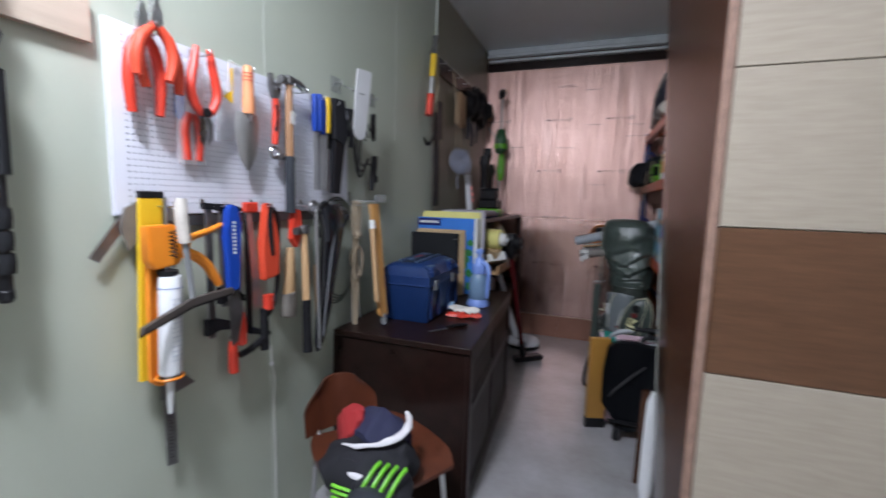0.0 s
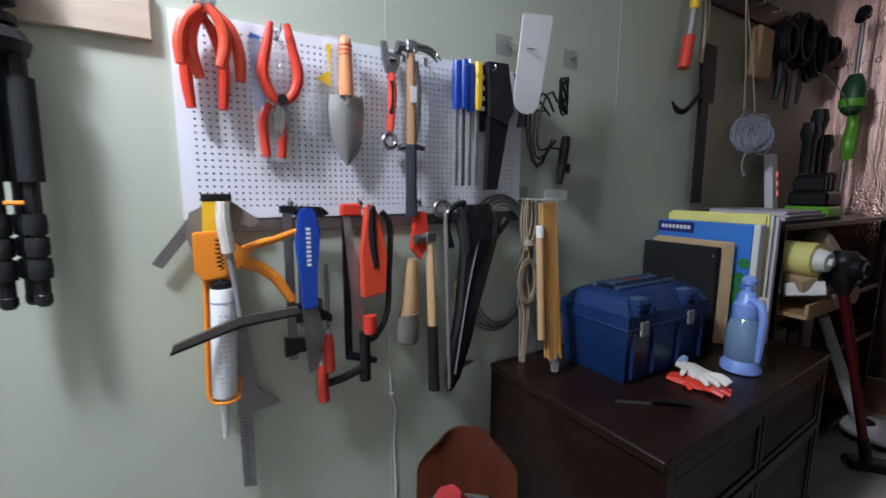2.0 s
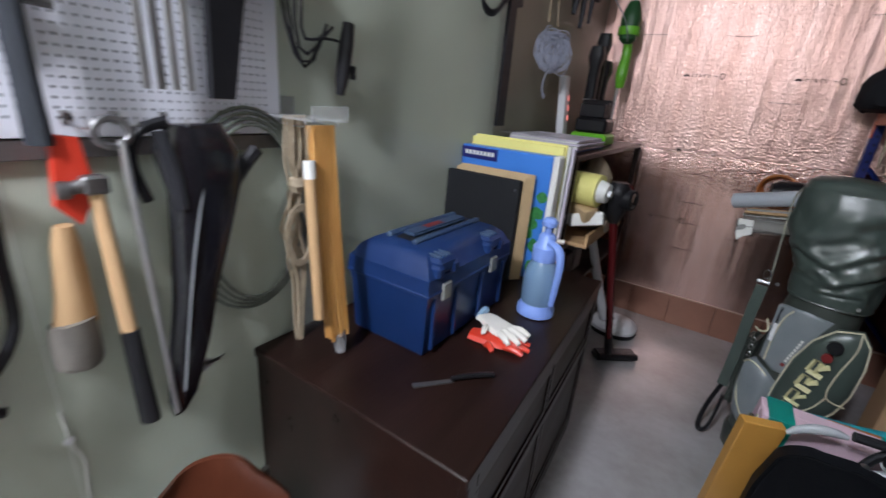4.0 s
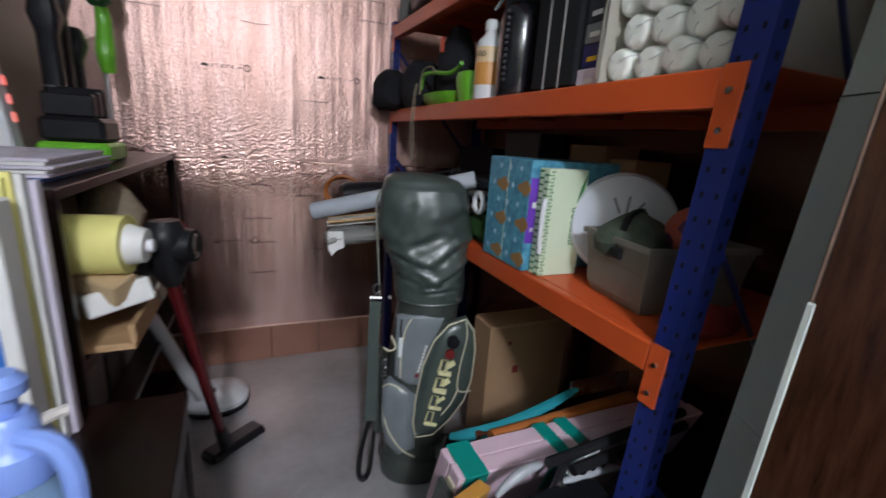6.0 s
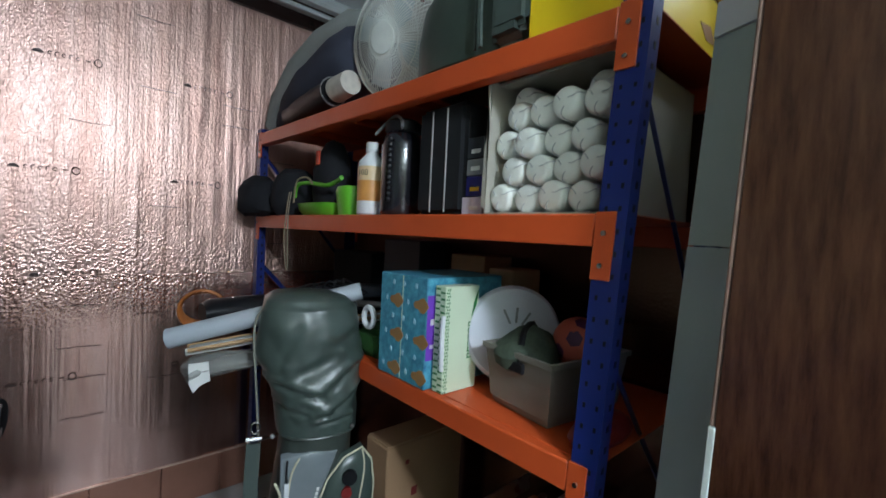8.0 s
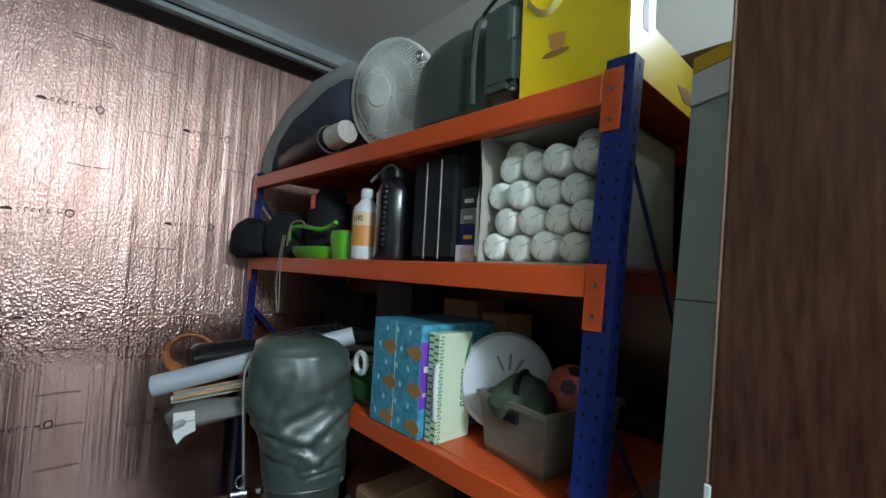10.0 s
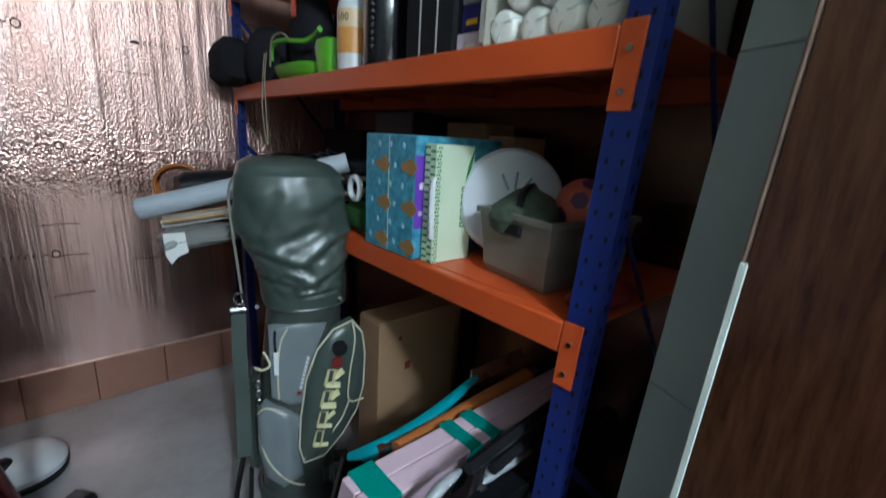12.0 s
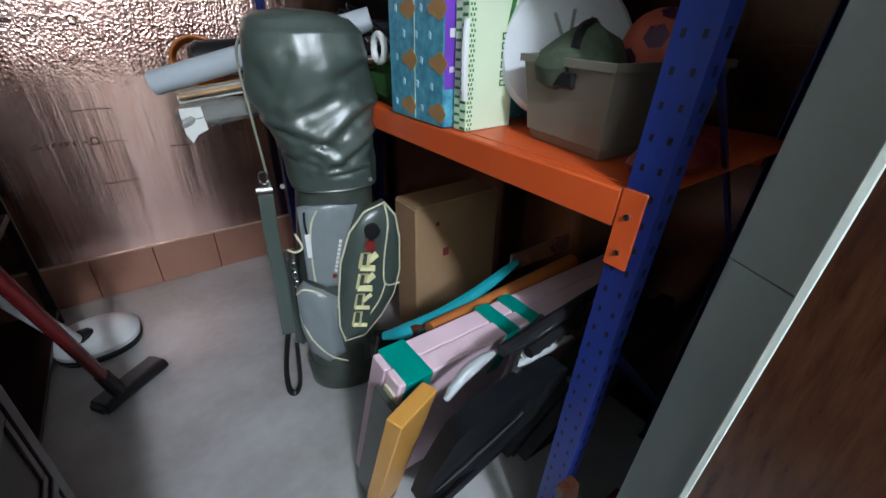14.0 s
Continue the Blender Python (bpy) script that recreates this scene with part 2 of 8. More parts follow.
M["black_shiny"] = material("black_film", (0.012, 0.012, 0.016), 0.18, spread=0.2, scale=30, bump=0.3, fine=50, spec=0.8)
M["rope"] = material("rope", (0.36, 0.29, 0.20), 0.85, spread=0.2, scale=80, bump=0.5, fine=300)
M["amber"] = wood("amber_wood", (0.42, 0.19, 0.05), (0.62, 0.33, 0.10), 0.35)
M["tank_blue"] = material("tank_blue", (0.20, 0.32, 0.48), 0.15, spread=0.05, bump=0, alpha=0.75)
M["glove_white"] = material("glove_white", (0.72, 0.69, 0.63), 0.9, spread=0.06, bump=0.5, fine=600)
M["cuff_blue"] = material("cuff_blue", (0.25, 0.40, 0.55), 0.9, bump=0.5, fine=600)
M["pack_blue"] = material("pack_blue", (0.05, 0.20, 0.62), 0.3, spread=0.2, scale=6, bump=0.02)
M["navy"] = material("navy", (0.012, 0.014, 0.14), 0.4, spread=0.1, bump=0)
M["leaf_print"] = material("leaf_print", (0.035, 0.20, 0.05), 0.4, spread=0.5, scale=70, bump=0)
M["yellow_pale"] = material("yellow_pale", (0.80, 0.74, 0.25), 0.45, spread=0.05, bump=0)
M["pale_lilac"] = material("pale_lilac", (0.62, 0.57, 0.66), 0.5, spread=0.05, bump=0)
M["red_glow"] = bpy.data.materials.new("red_glow")
M["red_glow"].use_nodes = True
M["red_glow"].node_tree.nodes["Principled BSDF"].inputs["Emission Color"].default_value = (1, 0.08, 0.04, 1)
M["red_glow"].node_tree.nodes["Principled BSDF"].inputs["Emission Strength"].default_value = 0.8
M["twine_white"] = material("twine_white", (0.34, 0.36, 0.44), 0.7, spread=0.1, bump=0.2)
M["wine_red"] = material("wine_red", (0.16, 0.015, 0.018), 0.25, 0.4, spread=0.08, bump=0.02)
M["red_cloth"] = material("red_cloth", (0.32, 0.018, 0.02), 0.85, spread=0.15, bump=0.4, fine=500)
M["navy_cloth"] = material("navy_cloth", (0.018, 0.020, 0.055), 0.85, spread=0.2, bump=0.4, fine=500)
M["white_cloth"] = material("white_cloth", (0.66, 0.64, 0.66), 0.85, spread=0.06, bump=0.4, fine=500)
M["cream_dim"] = material("cream_dim", (0.22, 0.22, 0.18), 0.5, bump=0.05)
M["cream_letter"] = material("cream_letter", (0.66, 0.62, 0.34), 0.5, spread=0.08, bump=0.1)
M["dark_red"] = material("dark_red", (0.18, 0.012, 0.012), 0.55, spread=0.15)
M["tube_grey"] = material("tube_grey", (0.46, 0.50, 0.55), 0.5, spread=0.05, bump=0.03)
M["orange_brown"] = material("orange_brown", (0.46, 0.15, 0.035), 0.5, spread=0.15)
M["dark_green2"] = material("leaf_cloth", (0.03, 0.10, 0.02), 0.7, spread=0.3, scale=40, bump=0.3)
M["bear_brown"] = material("bear_brown", (0.36, 0.19, 0.07), 0.45, bump=0)
M["pale_blue"] = material("pale_blue", (0.42, 0.62, 0.72), 0.45, bump=0)
M["white_foam"] = material("white_foam", (0.60, 0.62, 0.68), 0.8, spread=0.04, bump=0.3)
M["coral"] = material("coral", (0.62, 0.14, 0.09), 0.5, spread=0.08)
M["plum"] = material("plum", (0.10, 0.025, 0.09), 0.5)
M["label_orange"] = material("label_orange", (0.70, 0.32, 0.08), 0.4, bump=0)
M["label_peach"] = material("label_peach", (0.75, 0.55, 0.32), 0.4, bump=0)
M["leather_green"] = material("dark_green_leather", (0.045, 0.062, 0.050), 0.35, spread=0.2, bump=0.15, fine=260)
M["fan_white"] = material("fan_white", (0.74, 0.76, 0.72), 0.4, bump=0.02)
M["fan_blade"] = material("fan_blade", (0.60, 0.68, 0.70), 0.3, bump=0, alpha=0.85)
M["grey_pad"] = material("grey_pad", (0.34, 0.36, 0.35), 0.8, spread=0.1, bump=0.3)
M["navy_grey"] = material("navy_grey", (0.060, 0.065, 0.095), 0.8, spread=0.2, bump=0.3)
M["ochre"] = material("ochre", (0.50, 0.25, 0.05), 0.4, spread=0.12, scale=6)
M["panel_pale"] = material("panel_pale", (0.40, 0.46, 0.42), 0.5, spread=0.05)
M["latch"] = material("smoky_latch", (0.30, 0.31, 0.30), 0.25, spread=0.15, bump=0.05, alpha=0.8)
M["seat_black"] = material("seat_black", (0.004, 0.005, 0.007), 0.6, spread=0.3, bump=0.3, fine=300, spec=0.2)
M["grip_pale"] = material("grip_pale", (0.36, 0.38, 0.40), 0.35, spread=0.08)
M["hose_grey"] = material("hose_grey", (0.17, 0.19, 0.16), 0.35, spread=0.15, alpha=0.8)

for name in ("black", "black_matt", "black_cloth", "dark_wood", "door_panel", "charger_grey", "navy_grey"):
    M[name].node_tree.nodes["Principled BSDF"].inputs["Specular IOR Level"].default_value = 0.25

# ---- shaping ----


def box_bm(bm, x0, y0, z0, x1, y1, z1, bevel=0.0, seg=1):
    """Adds a box to a bmesh, its edges rounded by bevel."""
    r = bmesh.ops.create_cube(bm, size=1)
    bmesh.ops.transform(bm, matrix=Matrix.Translation(((x0 + x1) / 2, (y0 + y1) / 2, (z0 + z1) / 2)) @ Matrix.Diagonal((x1 - x0, y1 - y0, z1 - z0, 1)), verts=r["verts"])
    if bevel:
        vs = set(r["verts"])
        es = [e for e in bm.edges if e.verts[0] in vs and e.verts[1] in vs]
        bmesh.ops.bevel(bm, geom=es, offset=bevel, segments=seg, affect="EDGES", clamp_overlap=True)
    return bm


def tube_bm(bm, pts, r, seg=8, closed=False, caps=True, flat=1.0):
    """Sweeps a round section along points. r: one radius, or one for each point. flat squeezes it."""
    pts = [Vector(p) for p in pts]
    rs = r if isinstance(r, (list, tuple)) else [r] * len(pts)
    rings, n = [], len(pts)
    up = None
    for i, p in enumerate(pts):
        a = pts[(i - 1) % n] if (closed or i > 0) else p
        b = pts[(i + 1) % n] if (closed or i < n - 1) else p
        t = (b - a).normalized() if (b - a).length > 1e-9 else Vector((0, 0, 1))
        if up is None:
            up = t.orthogonal().normalized()
        up = (up - t * up.dot(t))
        up = up.normalized() if up.length > 1e-6 else t.orthogonal().normalized()
        side = t.cross(up)
        rings.append([bm.verts.new(p + (up * math.cos(k * math.tau / seg) + side * math.sin(k * math.tau / seg) * flat) * rs[i]) for k in range(seg)])
    for i in range(n if closed else n - 1):
        A, B = rings[i], rings[(i + 1) % n]
        for k in range(seg):
            bm.faces.new((A[k], A[(k + 1) % seg], B[(k + 1) % seg], B[k]))
    if caps and not closed:
        bm.faces.new(rings[0][::-1])
        bm.faces.new(rings[-1])
    return bm


def loft_bm(bm, rings, caps=True):
    """Joins rings of points, all of one count, into a skin."""
    vs = [[bm.verts.new(p) for p in ring] for ring in rings]
    n = len(vs[0])
    for A, B in zip(vs, vs[1:]):
        for k in range(n):
            bm.faces.new((A[k], A[(k + 1) % n], B[(k + 1) % n], B[k]))
    if caps:
        bm.faces.new(vs[0][::-1])
        bm.faces.new(vs[-1])
    return bm


def oval(cx, cy, z, rx, ry, n=20, power=2.0, tilt=0.0):
    """A ring of points, rounder or boxier by its power."""
    out = []
    for k in range(n):
        a = k * math.tau / n
        c, s = math.cos(a), math.sin(a)
        x = rx * math.copysign(abs(c) ** (2 / power), c)
        y = ry * math.copysign(abs(s) ** (2 / power), s)
        out.append((cx + x, cy + y, z + tilt * x))
    return out


def lathe_bm(bm, profile, cx=0, cy=0, n=20):
    """profile: (radius, z) from bottom to top."""
    return loft_bm(bm, [oval(cx, cy, z, r, r, n) for r, z in profile])


def slab_bm(bm, outline, thick, frame_m=None):
    """A flat shape from a 2D outline (u, v), thick along the third axis; laid by frame_m."""
    fm = frame_m or Matrix()
    a = [bm.verts.new(fm @ Vector((u, v, 0))) for u, v in outline]
    b = [bm.verts.new(fm @ Vector((u, v, thick))) for u, v in outline]
    n = len(outline)
    bm.faces.new(a[::-1])
    bm.faces.new(b)
    for k in range(n):
        bm.faces.new((a[k], a[(k + 1) % n], b[(k + 1) % n], b[k]))
    return bm


def soft(bm, amount, scale=6.0, seed=0):
    """Uneven surface, as of cloth or worn things."""
    for v in bm.verts:
        v.co += noise.noise_vector(v.co * scale + Vector((seed, 0, 0))) * amount
    return bm


def finish(name, bm, mat, smooth=35):
    bmesh.ops.recalc_face_normals(bm, faces=bm.faces)
    me = bpy.data.meshes.new(name)
    bm.to_mesh(me)
    bm.free()
    me.materials.append(M[mat] if isinstance(mat, str) else mat)
    if smooth:
        me.polygons.foreach_set("use_smooth", [True] * len(me.polygons))
        me.set_sharp_from_angle(angle=radians(smooth))
    return me


def part(name, bm, mat, parent, label="", kind="", smooth=35):
    """One mesh object under a thing or under a part."""
    ob = new(name, finish(name, bm, mat, smooth))
    ob.parent = parent
    return tagged(ob, label, kind=kind)


def thing(name, label, category, group="", at=None):
    """An Empty at a thing's base, which parents its parts."""
    ob = new(name)
    ob.empty_display_size = 0.05
    if at is not None:
        ob.matrix_world = at
    return tagged(ob, label, category, group)


def solid(name, bm, mat, label, category="", group="", kind="", smooth=35):
    return tagged(new(name, finish(name, bm, mat, smooth)), label, category, group, kind)


def B(*a, **k):
    return box_bm(bmesh.new(), *a, **k)


def eased(pts, r, cuts=4):
    """A few points and radii drawn out to a smooth curve through them."""
    P = [Vector(p) for p in pts]
    R_ = list(r) if isinstance(r, (list, tuple)) else [r] * len(P)
    out, rad = [], []
    for i in range(len(P) - 1):
        a, b, c, d = P[max(i - 1, 0)], P[i], P[i + 1], P[min(i + 2, len(P) - 1)]
        for k in range(cuts):
            t = k / cuts
            out.append(0.5 * (2 * b + (c - a) * t + (2 * a - 5 * b + 4 * c - d) * t * t + (3 * b - a - 3 * c + d) * t ** 3))
            s_ = t * t * (3 - 2 * t)
            rad.append(R_[i] * (1 - s_) + R_[i + 1] * s_)
    return out + [P[-1]], rad + [R_[-1]]


def T(pts, r, *a, **k):
    if 3 <= len(pts) <= 9 and not k.get("closed"):
        pts, r = eased(pts, r)
    return tube_bm(bmesh.new(), pts, r, *a, **k)


def bar(name, x0, y0, z0, x1, y1, z1, mat, parent, label="", bevel=0.0015):
    return part(name, B(x0, y0, z0, x1, y1, z1, bevel=bevel), mat, parent, label)


def words(name, text, size, mat, parent, m, depth=0.0004, label="", align="CENTER"):
    """Flat raised lettering in the built-in font, as one mesh."""
    c = bpy.data.curves.new(name, "FONT")
    c.body, c.size, c.extrude, c.align_x, c.align_y, c.resolution_u = text, size, depth, align, "CENTER", 2
    tmp = bpy.data.objects.new("tmp", c)
    scene.collection.objects.link(tmp)
    bpy.context.view_layer.update()
    me = bpy.data.meshes.new_from_object(tmp)
    bpy.data.objects.remove(tmp)
    bpy.data.curves.remove(c)
    me.materials.clear()
    me.materials.append(M[mat])
    ob = new(name, me)
    ob.parent = parent
    ob.matrix_local = m
    return tagged(ob, label)


def facing(at, right, up):
    """The frame of a flat shape: u runs along right, v along up, its thickness along their cross."""
    r, u = Vector(right).normalized(), Vector(up).normalized()
    w = r.cross(u).normalized()
    u = w.cross(r)
    return Matrix.Translation(at) @ Matrix((r, u, w)).transposed().to_4x4()


def pw(name, bm, mat, parent, label="", smooth=35, kind=""):
    """A part whose mesh was drawn in the room's own coordinates."""
    root = parent
    while root.parent:
        root = root.parent
    bm.transform(Matrix.Translation(-root.location))
    return part(name, bm, mat, parent, label, kind, smooth)


def yz(x, pts, y0=0.0, z0=0.0):
    """Points (y, z) on the upright plane at x."""
    return [(x, y0 + y, z0 + z) for y, z in pts]


def flat(x, pts, thick, bevel=0.0):
    """A plate parallel to the west wall, from (y, z) corners."""
    return slab_bm(bmesh.new(), pts, thick, facing((x, 0, 0), (0, 1, 0), (0, 0, 1)))


def base(*pts):
    return pose(*pts)

# ---- the room ----
XR, YF, ZC = 1.87, 4.0, 2.50      # right wall, foil wall, ceiling
XP, YP0, YP1 = 1.235, 1.21, 1.94  # partition: its side face and its two ends


def wall(name, x0, y0, z0, x1, y1, z1, mat, label):
    return solid(name, B(x0, y0, z0, x1, y1, z1), mat, label, "wall", kind="structure", smooth=0)


floor = solid("floor", B(-0.1, -2.1, -0.1, 3.0, YF + 0.1, 0), "floor", "pale grey smooth vinyl floor", "floor", kind="structure", smooth=0)
ceiling = solid("ceiling", B(-0.1, -2.1, ZC, 3.0, YF + 0.1, ZC + 0.1), "ceiling", "plain grey-white ceiling", "ceiling", kind="structure", smooth=0)
wall_west = wall("wall_west", -0.1, -2.0, 0, 0, 2.70, ZC, "green_wall", "pale sage green panelled wall")
wall_west_corner = wall("wall_west_corner", -0.1, 2.70, 0, 0, YF, ZC, "shaded_green_wall", "green wall in the corner behind the shelf unit, shaded olive in its colour")
wall_north = wall("wall_north", -0.1, YF, 0, 3.0, YF + 0.1, ZC, "foil_dimmed", "wall behind copper insulation foil")
wall_east = wall("wall_east", XR, YP1, 0, XR + 0.1, YF, 1.96, "foil_dimmed", "brown copper foil side wall, shade put into its colour")
wall_east_upper = wall("wall_east_upper", XR + 0.004, YP1, 1.96, XR + 0.1, YF, ZC, "white_wall", "plain white wall above the foil")
wall_south = wall("wall_south", -0.1, -2.1, 0, 3.0, -2.0, ZC, "white_wall", "plain white wall")
wall_far_east = wall("wall_far_east", 2.9, -2.0, 0, 3.0, YP0 + 0.012, ZC, "white_wall", "plain white wall")
ZP = 1.97                         # the partition stops short of the ceiling, to let the east fill over
partition = wall("wall_partition", XP + 0.014, YP0 + 0.014, 0, 3.0, YP1, ZP, "white_wall", "short partition wall")

# crinkled foil sheets hung on the end wall, with slight laps
for i, (a, b, dz) in enumerate(((0.0, 0.47, 0.0), (0.465, 1.14, 0.0), (1.135, XR, 0.0))):
    bm = bmesh.new()
    nx, nz = max(4, int((b - a) / 0.008)), 60
    grid = [[bm.verts.new((a + (b - a) * u / nx, YF - 0.007 - (i % 2) * 0.004, 0.197 + 2.143 * w / nz)) for u in range(nx + 1)] for w in range(nz + 1)]
    for w in range(nz):
        for u in range(nx):
            bm.faces.new((grid[w][u], grid[w][u + 1], grid[w + 1][u + 1], grid[w + 1][u]))
    for v in bm.verts:
        p = v.co
        v.co.y += (0.0018 * noise.noise((p.x * 30, 3, p.z * 1.2)) + 0.0016 * noise.noise((p.x * 18, 7, p.z * 10))) * max(0.18, min(1.0, (p.z - 0.9) / 0.3))
    part("foil_sheet", bm, "foil", wall_north, smooth=180)

# printed marks on the foil: a small mound, a bar of lettering and a ring; fold lines between
def foil_mark(x, z, w=0.20, wall=None, y=YF):
    wall = wall or wall_north
    bm = bmesh.new()
    slab_bm(bm, [(math.cos(k * math.pi / 8) * 0.016, math.sin(k * math.pi / 8) * 0.012) for k in range(9)], 0.001, facing((x - w / 2, y - 0.017, z), (1, 0, 0), (0, 0, 1)))
    for k in range(5):
        u = x - w * 0.34 + k * 0.020
        tube_bm(bm, [(u + 0.006 * math.cos(a), y - 0.0172, z + 0.006 + (0.006 + 0.002 * (k % 2)) * math.sin(a)) for a in [radians(40 + 50 * j) for j in range(6 - k % 2)]], 0.0014, 5)
    box_bm(bm, x + 0.034, y - 0.018, z + 0.005, x + 0.050, y - 0.017, z + 0.008)
    tube_bm(bm, [(x + w * 0.36 + 0.012 * math.cos(a), y - 0.017, z + 0.007 + 0.014 * math.sin(a)) for a in [k * math.tau / 14 for k in range(14)]], 0.0018, 5, closed=True)
    part("printed_mark", bm, "foil_ink", wall)


for x, z in ((0.60, 0.66), (0.66, 1.07), (0.60, 1.47), (0.66, 1.90), (1.12, 0.66), (1.10, 1.47), (1.14, 1.90), (0.16, 1.07), (0.14, 1.90)):
    foil_mark(x, z)
random.seed(5)
for k in range(26):
    x, z = random.choice((0.30, 0.72, 0.95, 1.28, 1.5)) + random.uniform(-0.03, 0.03), random.uniform(0.3, 2.25)
    part("fold_line", T([(x - 0.07, YF - 0.0175, z), (x, YF - 0.0178, z + random.uniform(-0.004, 0.004)), (x + 0.06, YF - 0.0175, z)], 0.0012, 4), "foil_ink", wall_north)

# copper skirting with joints, and its pale top edge
xs = [0.0, 0.22, 0.50, 0.73, 0.98, 1.22, 1.50, XR]
for a, b in zip(xs, xs[1:]):
    part("skirting_panel", B(a + 0.001, YF - 0.014, 0.0, b - 0.001, YF, 0.19, bevel=0.002), "skirt", wall_north)
part("trim", B(0.0, YF - 0.02, 0.189, XR, YF - 0.004, 0.195, bevel=0.002), "skirt_edge", wall_north, "pale metal edge on the skirting")
ys = [2.70, 3.0, 3.33, 3.66, YF - 0.02]
for a, b in zip(ys, ys[1:]):
    part("skirting_panel", B(0, a + 0.001, 0, 0.014, b - 0.001, 0.19, bevel=0.002), "skirt", wall_west_corner)

# curtain track above the foil, and dark strip under it
rail = thing("curtain_track", "grey metal double curtain track under the ceiling", "curtain track")
rail["kind"] = "structure"
bar("track", 0.02, YF - 0.13, 2.425, XR, YF - 0.085, 2.452, "track_metal", rail, bevel=0.004)
bar("track", 0.02, YF - 0.075, 2.40, XR, YF - 0.03, 2.425, "track_metal", rail, bevel=0.004)
bar("backing_strip", 0.0, YF - 0.03, 2.34, XR, YF, 2.42, "dark_wood", rail)
bar("track", 0.02, YF - 0.10, 2.452, XR, YF - 0.05, ZC, "track_metal", rail, bevel=0.004)

# upright joints of the green panels
for y, z0 in ((1.254, 0), (2.16, 1.5), (-0.9, 0)):
    part("panel_joint", B(0.0, y - 0.0013, z0, 0.0012, y + 0.0013, ZC, bevel=0.0004), "joint_white", wall_west)
part("corner_strip", B(0.0, 2.69, 2.10, 0.012, 2.71, ZC, bevel=0.003), "joint_white", wall_west)

# the partition: brown laminate on its side, large tiles with a brown row on its end
part("side_board", B(XP, YP0 + 0.014, 0, XP + 0.014, YP1, ZP + 0.002, bevel=0.001), "brown_wood", partition, "dark brown wood-grain side board")
part("edge_moulding", B(XP - 0.002, YP1 - 0.002, 0, XP + 0.006, YP1 + 0.006, 1.08, bevel=0.001), "joint_white", partition, "white edge moulding with chipped top")
part("edge_board", B(XP + 0.001, YP1, 1.08, XP + 0.012, YP1 + 0.006, ZP, bevel=0.002), "raw_edge", partition, "raw chipped edge of the board")
part("corner_moulding", B(XP - 0.003, YP0 - 0.002, 0, XP + 0.016, YP0 + 0.016, ZP, bevel=0.003), "raw_edge", partition, "pale corner moulding")
zs = [0.0, 0.18, 0.508, 0.836, 1.162, 1.49, 1.818, ZP]
for i, (a, b) in enumerate(zip(zs, zs[1:] )):
    for x0 in (XP + 0.018, XP + 0.018 + 0.62, XP + 0.018 + 1.24):
        part("tile", B(x0, YP0, a + 0.001, min(x0 + 0.618, 2.9), YP0 + 0.014, b - 0.001, bevel=0.0015), "brown_tile" if i == 3 else "beige_tile", partition)


# the far end of the partition leans a little and runs slightly oblique
def lean(ob):
    for o in [ob] + list(ob.children):
        if not o.get("leaned"):
            o["leaned"] = True
            for v in o.data.vertices:
                w = o.matrix_world @ v.co
                if w.y > 1.5:
                    w.y += 0.007 - 0.052 * (w.z - 1.0)
                    if w.x < 1.30:
                        w.x += 0.008 - 0.055 * (w.z - 1.0)
                    v.co = o.matrix_world.inverted() @ w


bpy.context.view_layer.update()
lean(partition)
# ceiling lamp, behind the walker, and a made-up fixture for the east fill
for lx, ly, _ in (LAMP, FILL_EAST):
    lamp = thing("ceiling_lamp", "unseen white square ceiling lamp", "ceiling lamp", "ceiling lamps", at=pose(lx, ly, ZC))
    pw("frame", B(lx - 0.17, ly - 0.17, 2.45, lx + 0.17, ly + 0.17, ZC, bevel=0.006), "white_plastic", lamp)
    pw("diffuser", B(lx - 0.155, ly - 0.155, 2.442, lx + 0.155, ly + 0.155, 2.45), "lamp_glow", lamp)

# ---- steel rack ----
RX0, RX1, RY0, RY1 = 1.325, 1.845, 2.115, 3.925
SHELF = (0.905, 1.35, 1.735)
rack = thing("storage_rack", "blue and orange steel storage rack with three loaded shelves", "shelving rack", at=pose(1.58, 3.0, 0))
RM = Matrix.Translation((-1.58, -3.0, 0))


def rp(name, bm, mat, label="", smooth=35, parent=None):
    for v in bm.verts:                       # the near frame stands a little askew
        near = (RY1 - v.co.y) / (RY1 - RY0)
        v.co.y -= 0.055 * (v.co.z - 1.2) * near
        v.co.z -= 0.042 * near * max(0.0, min(1.0, (v.co.z - 1.45) / 0.2))
    bm.transform(RM)
    return part(name, bm, mat, parent or rack, label, smooth=smooth)


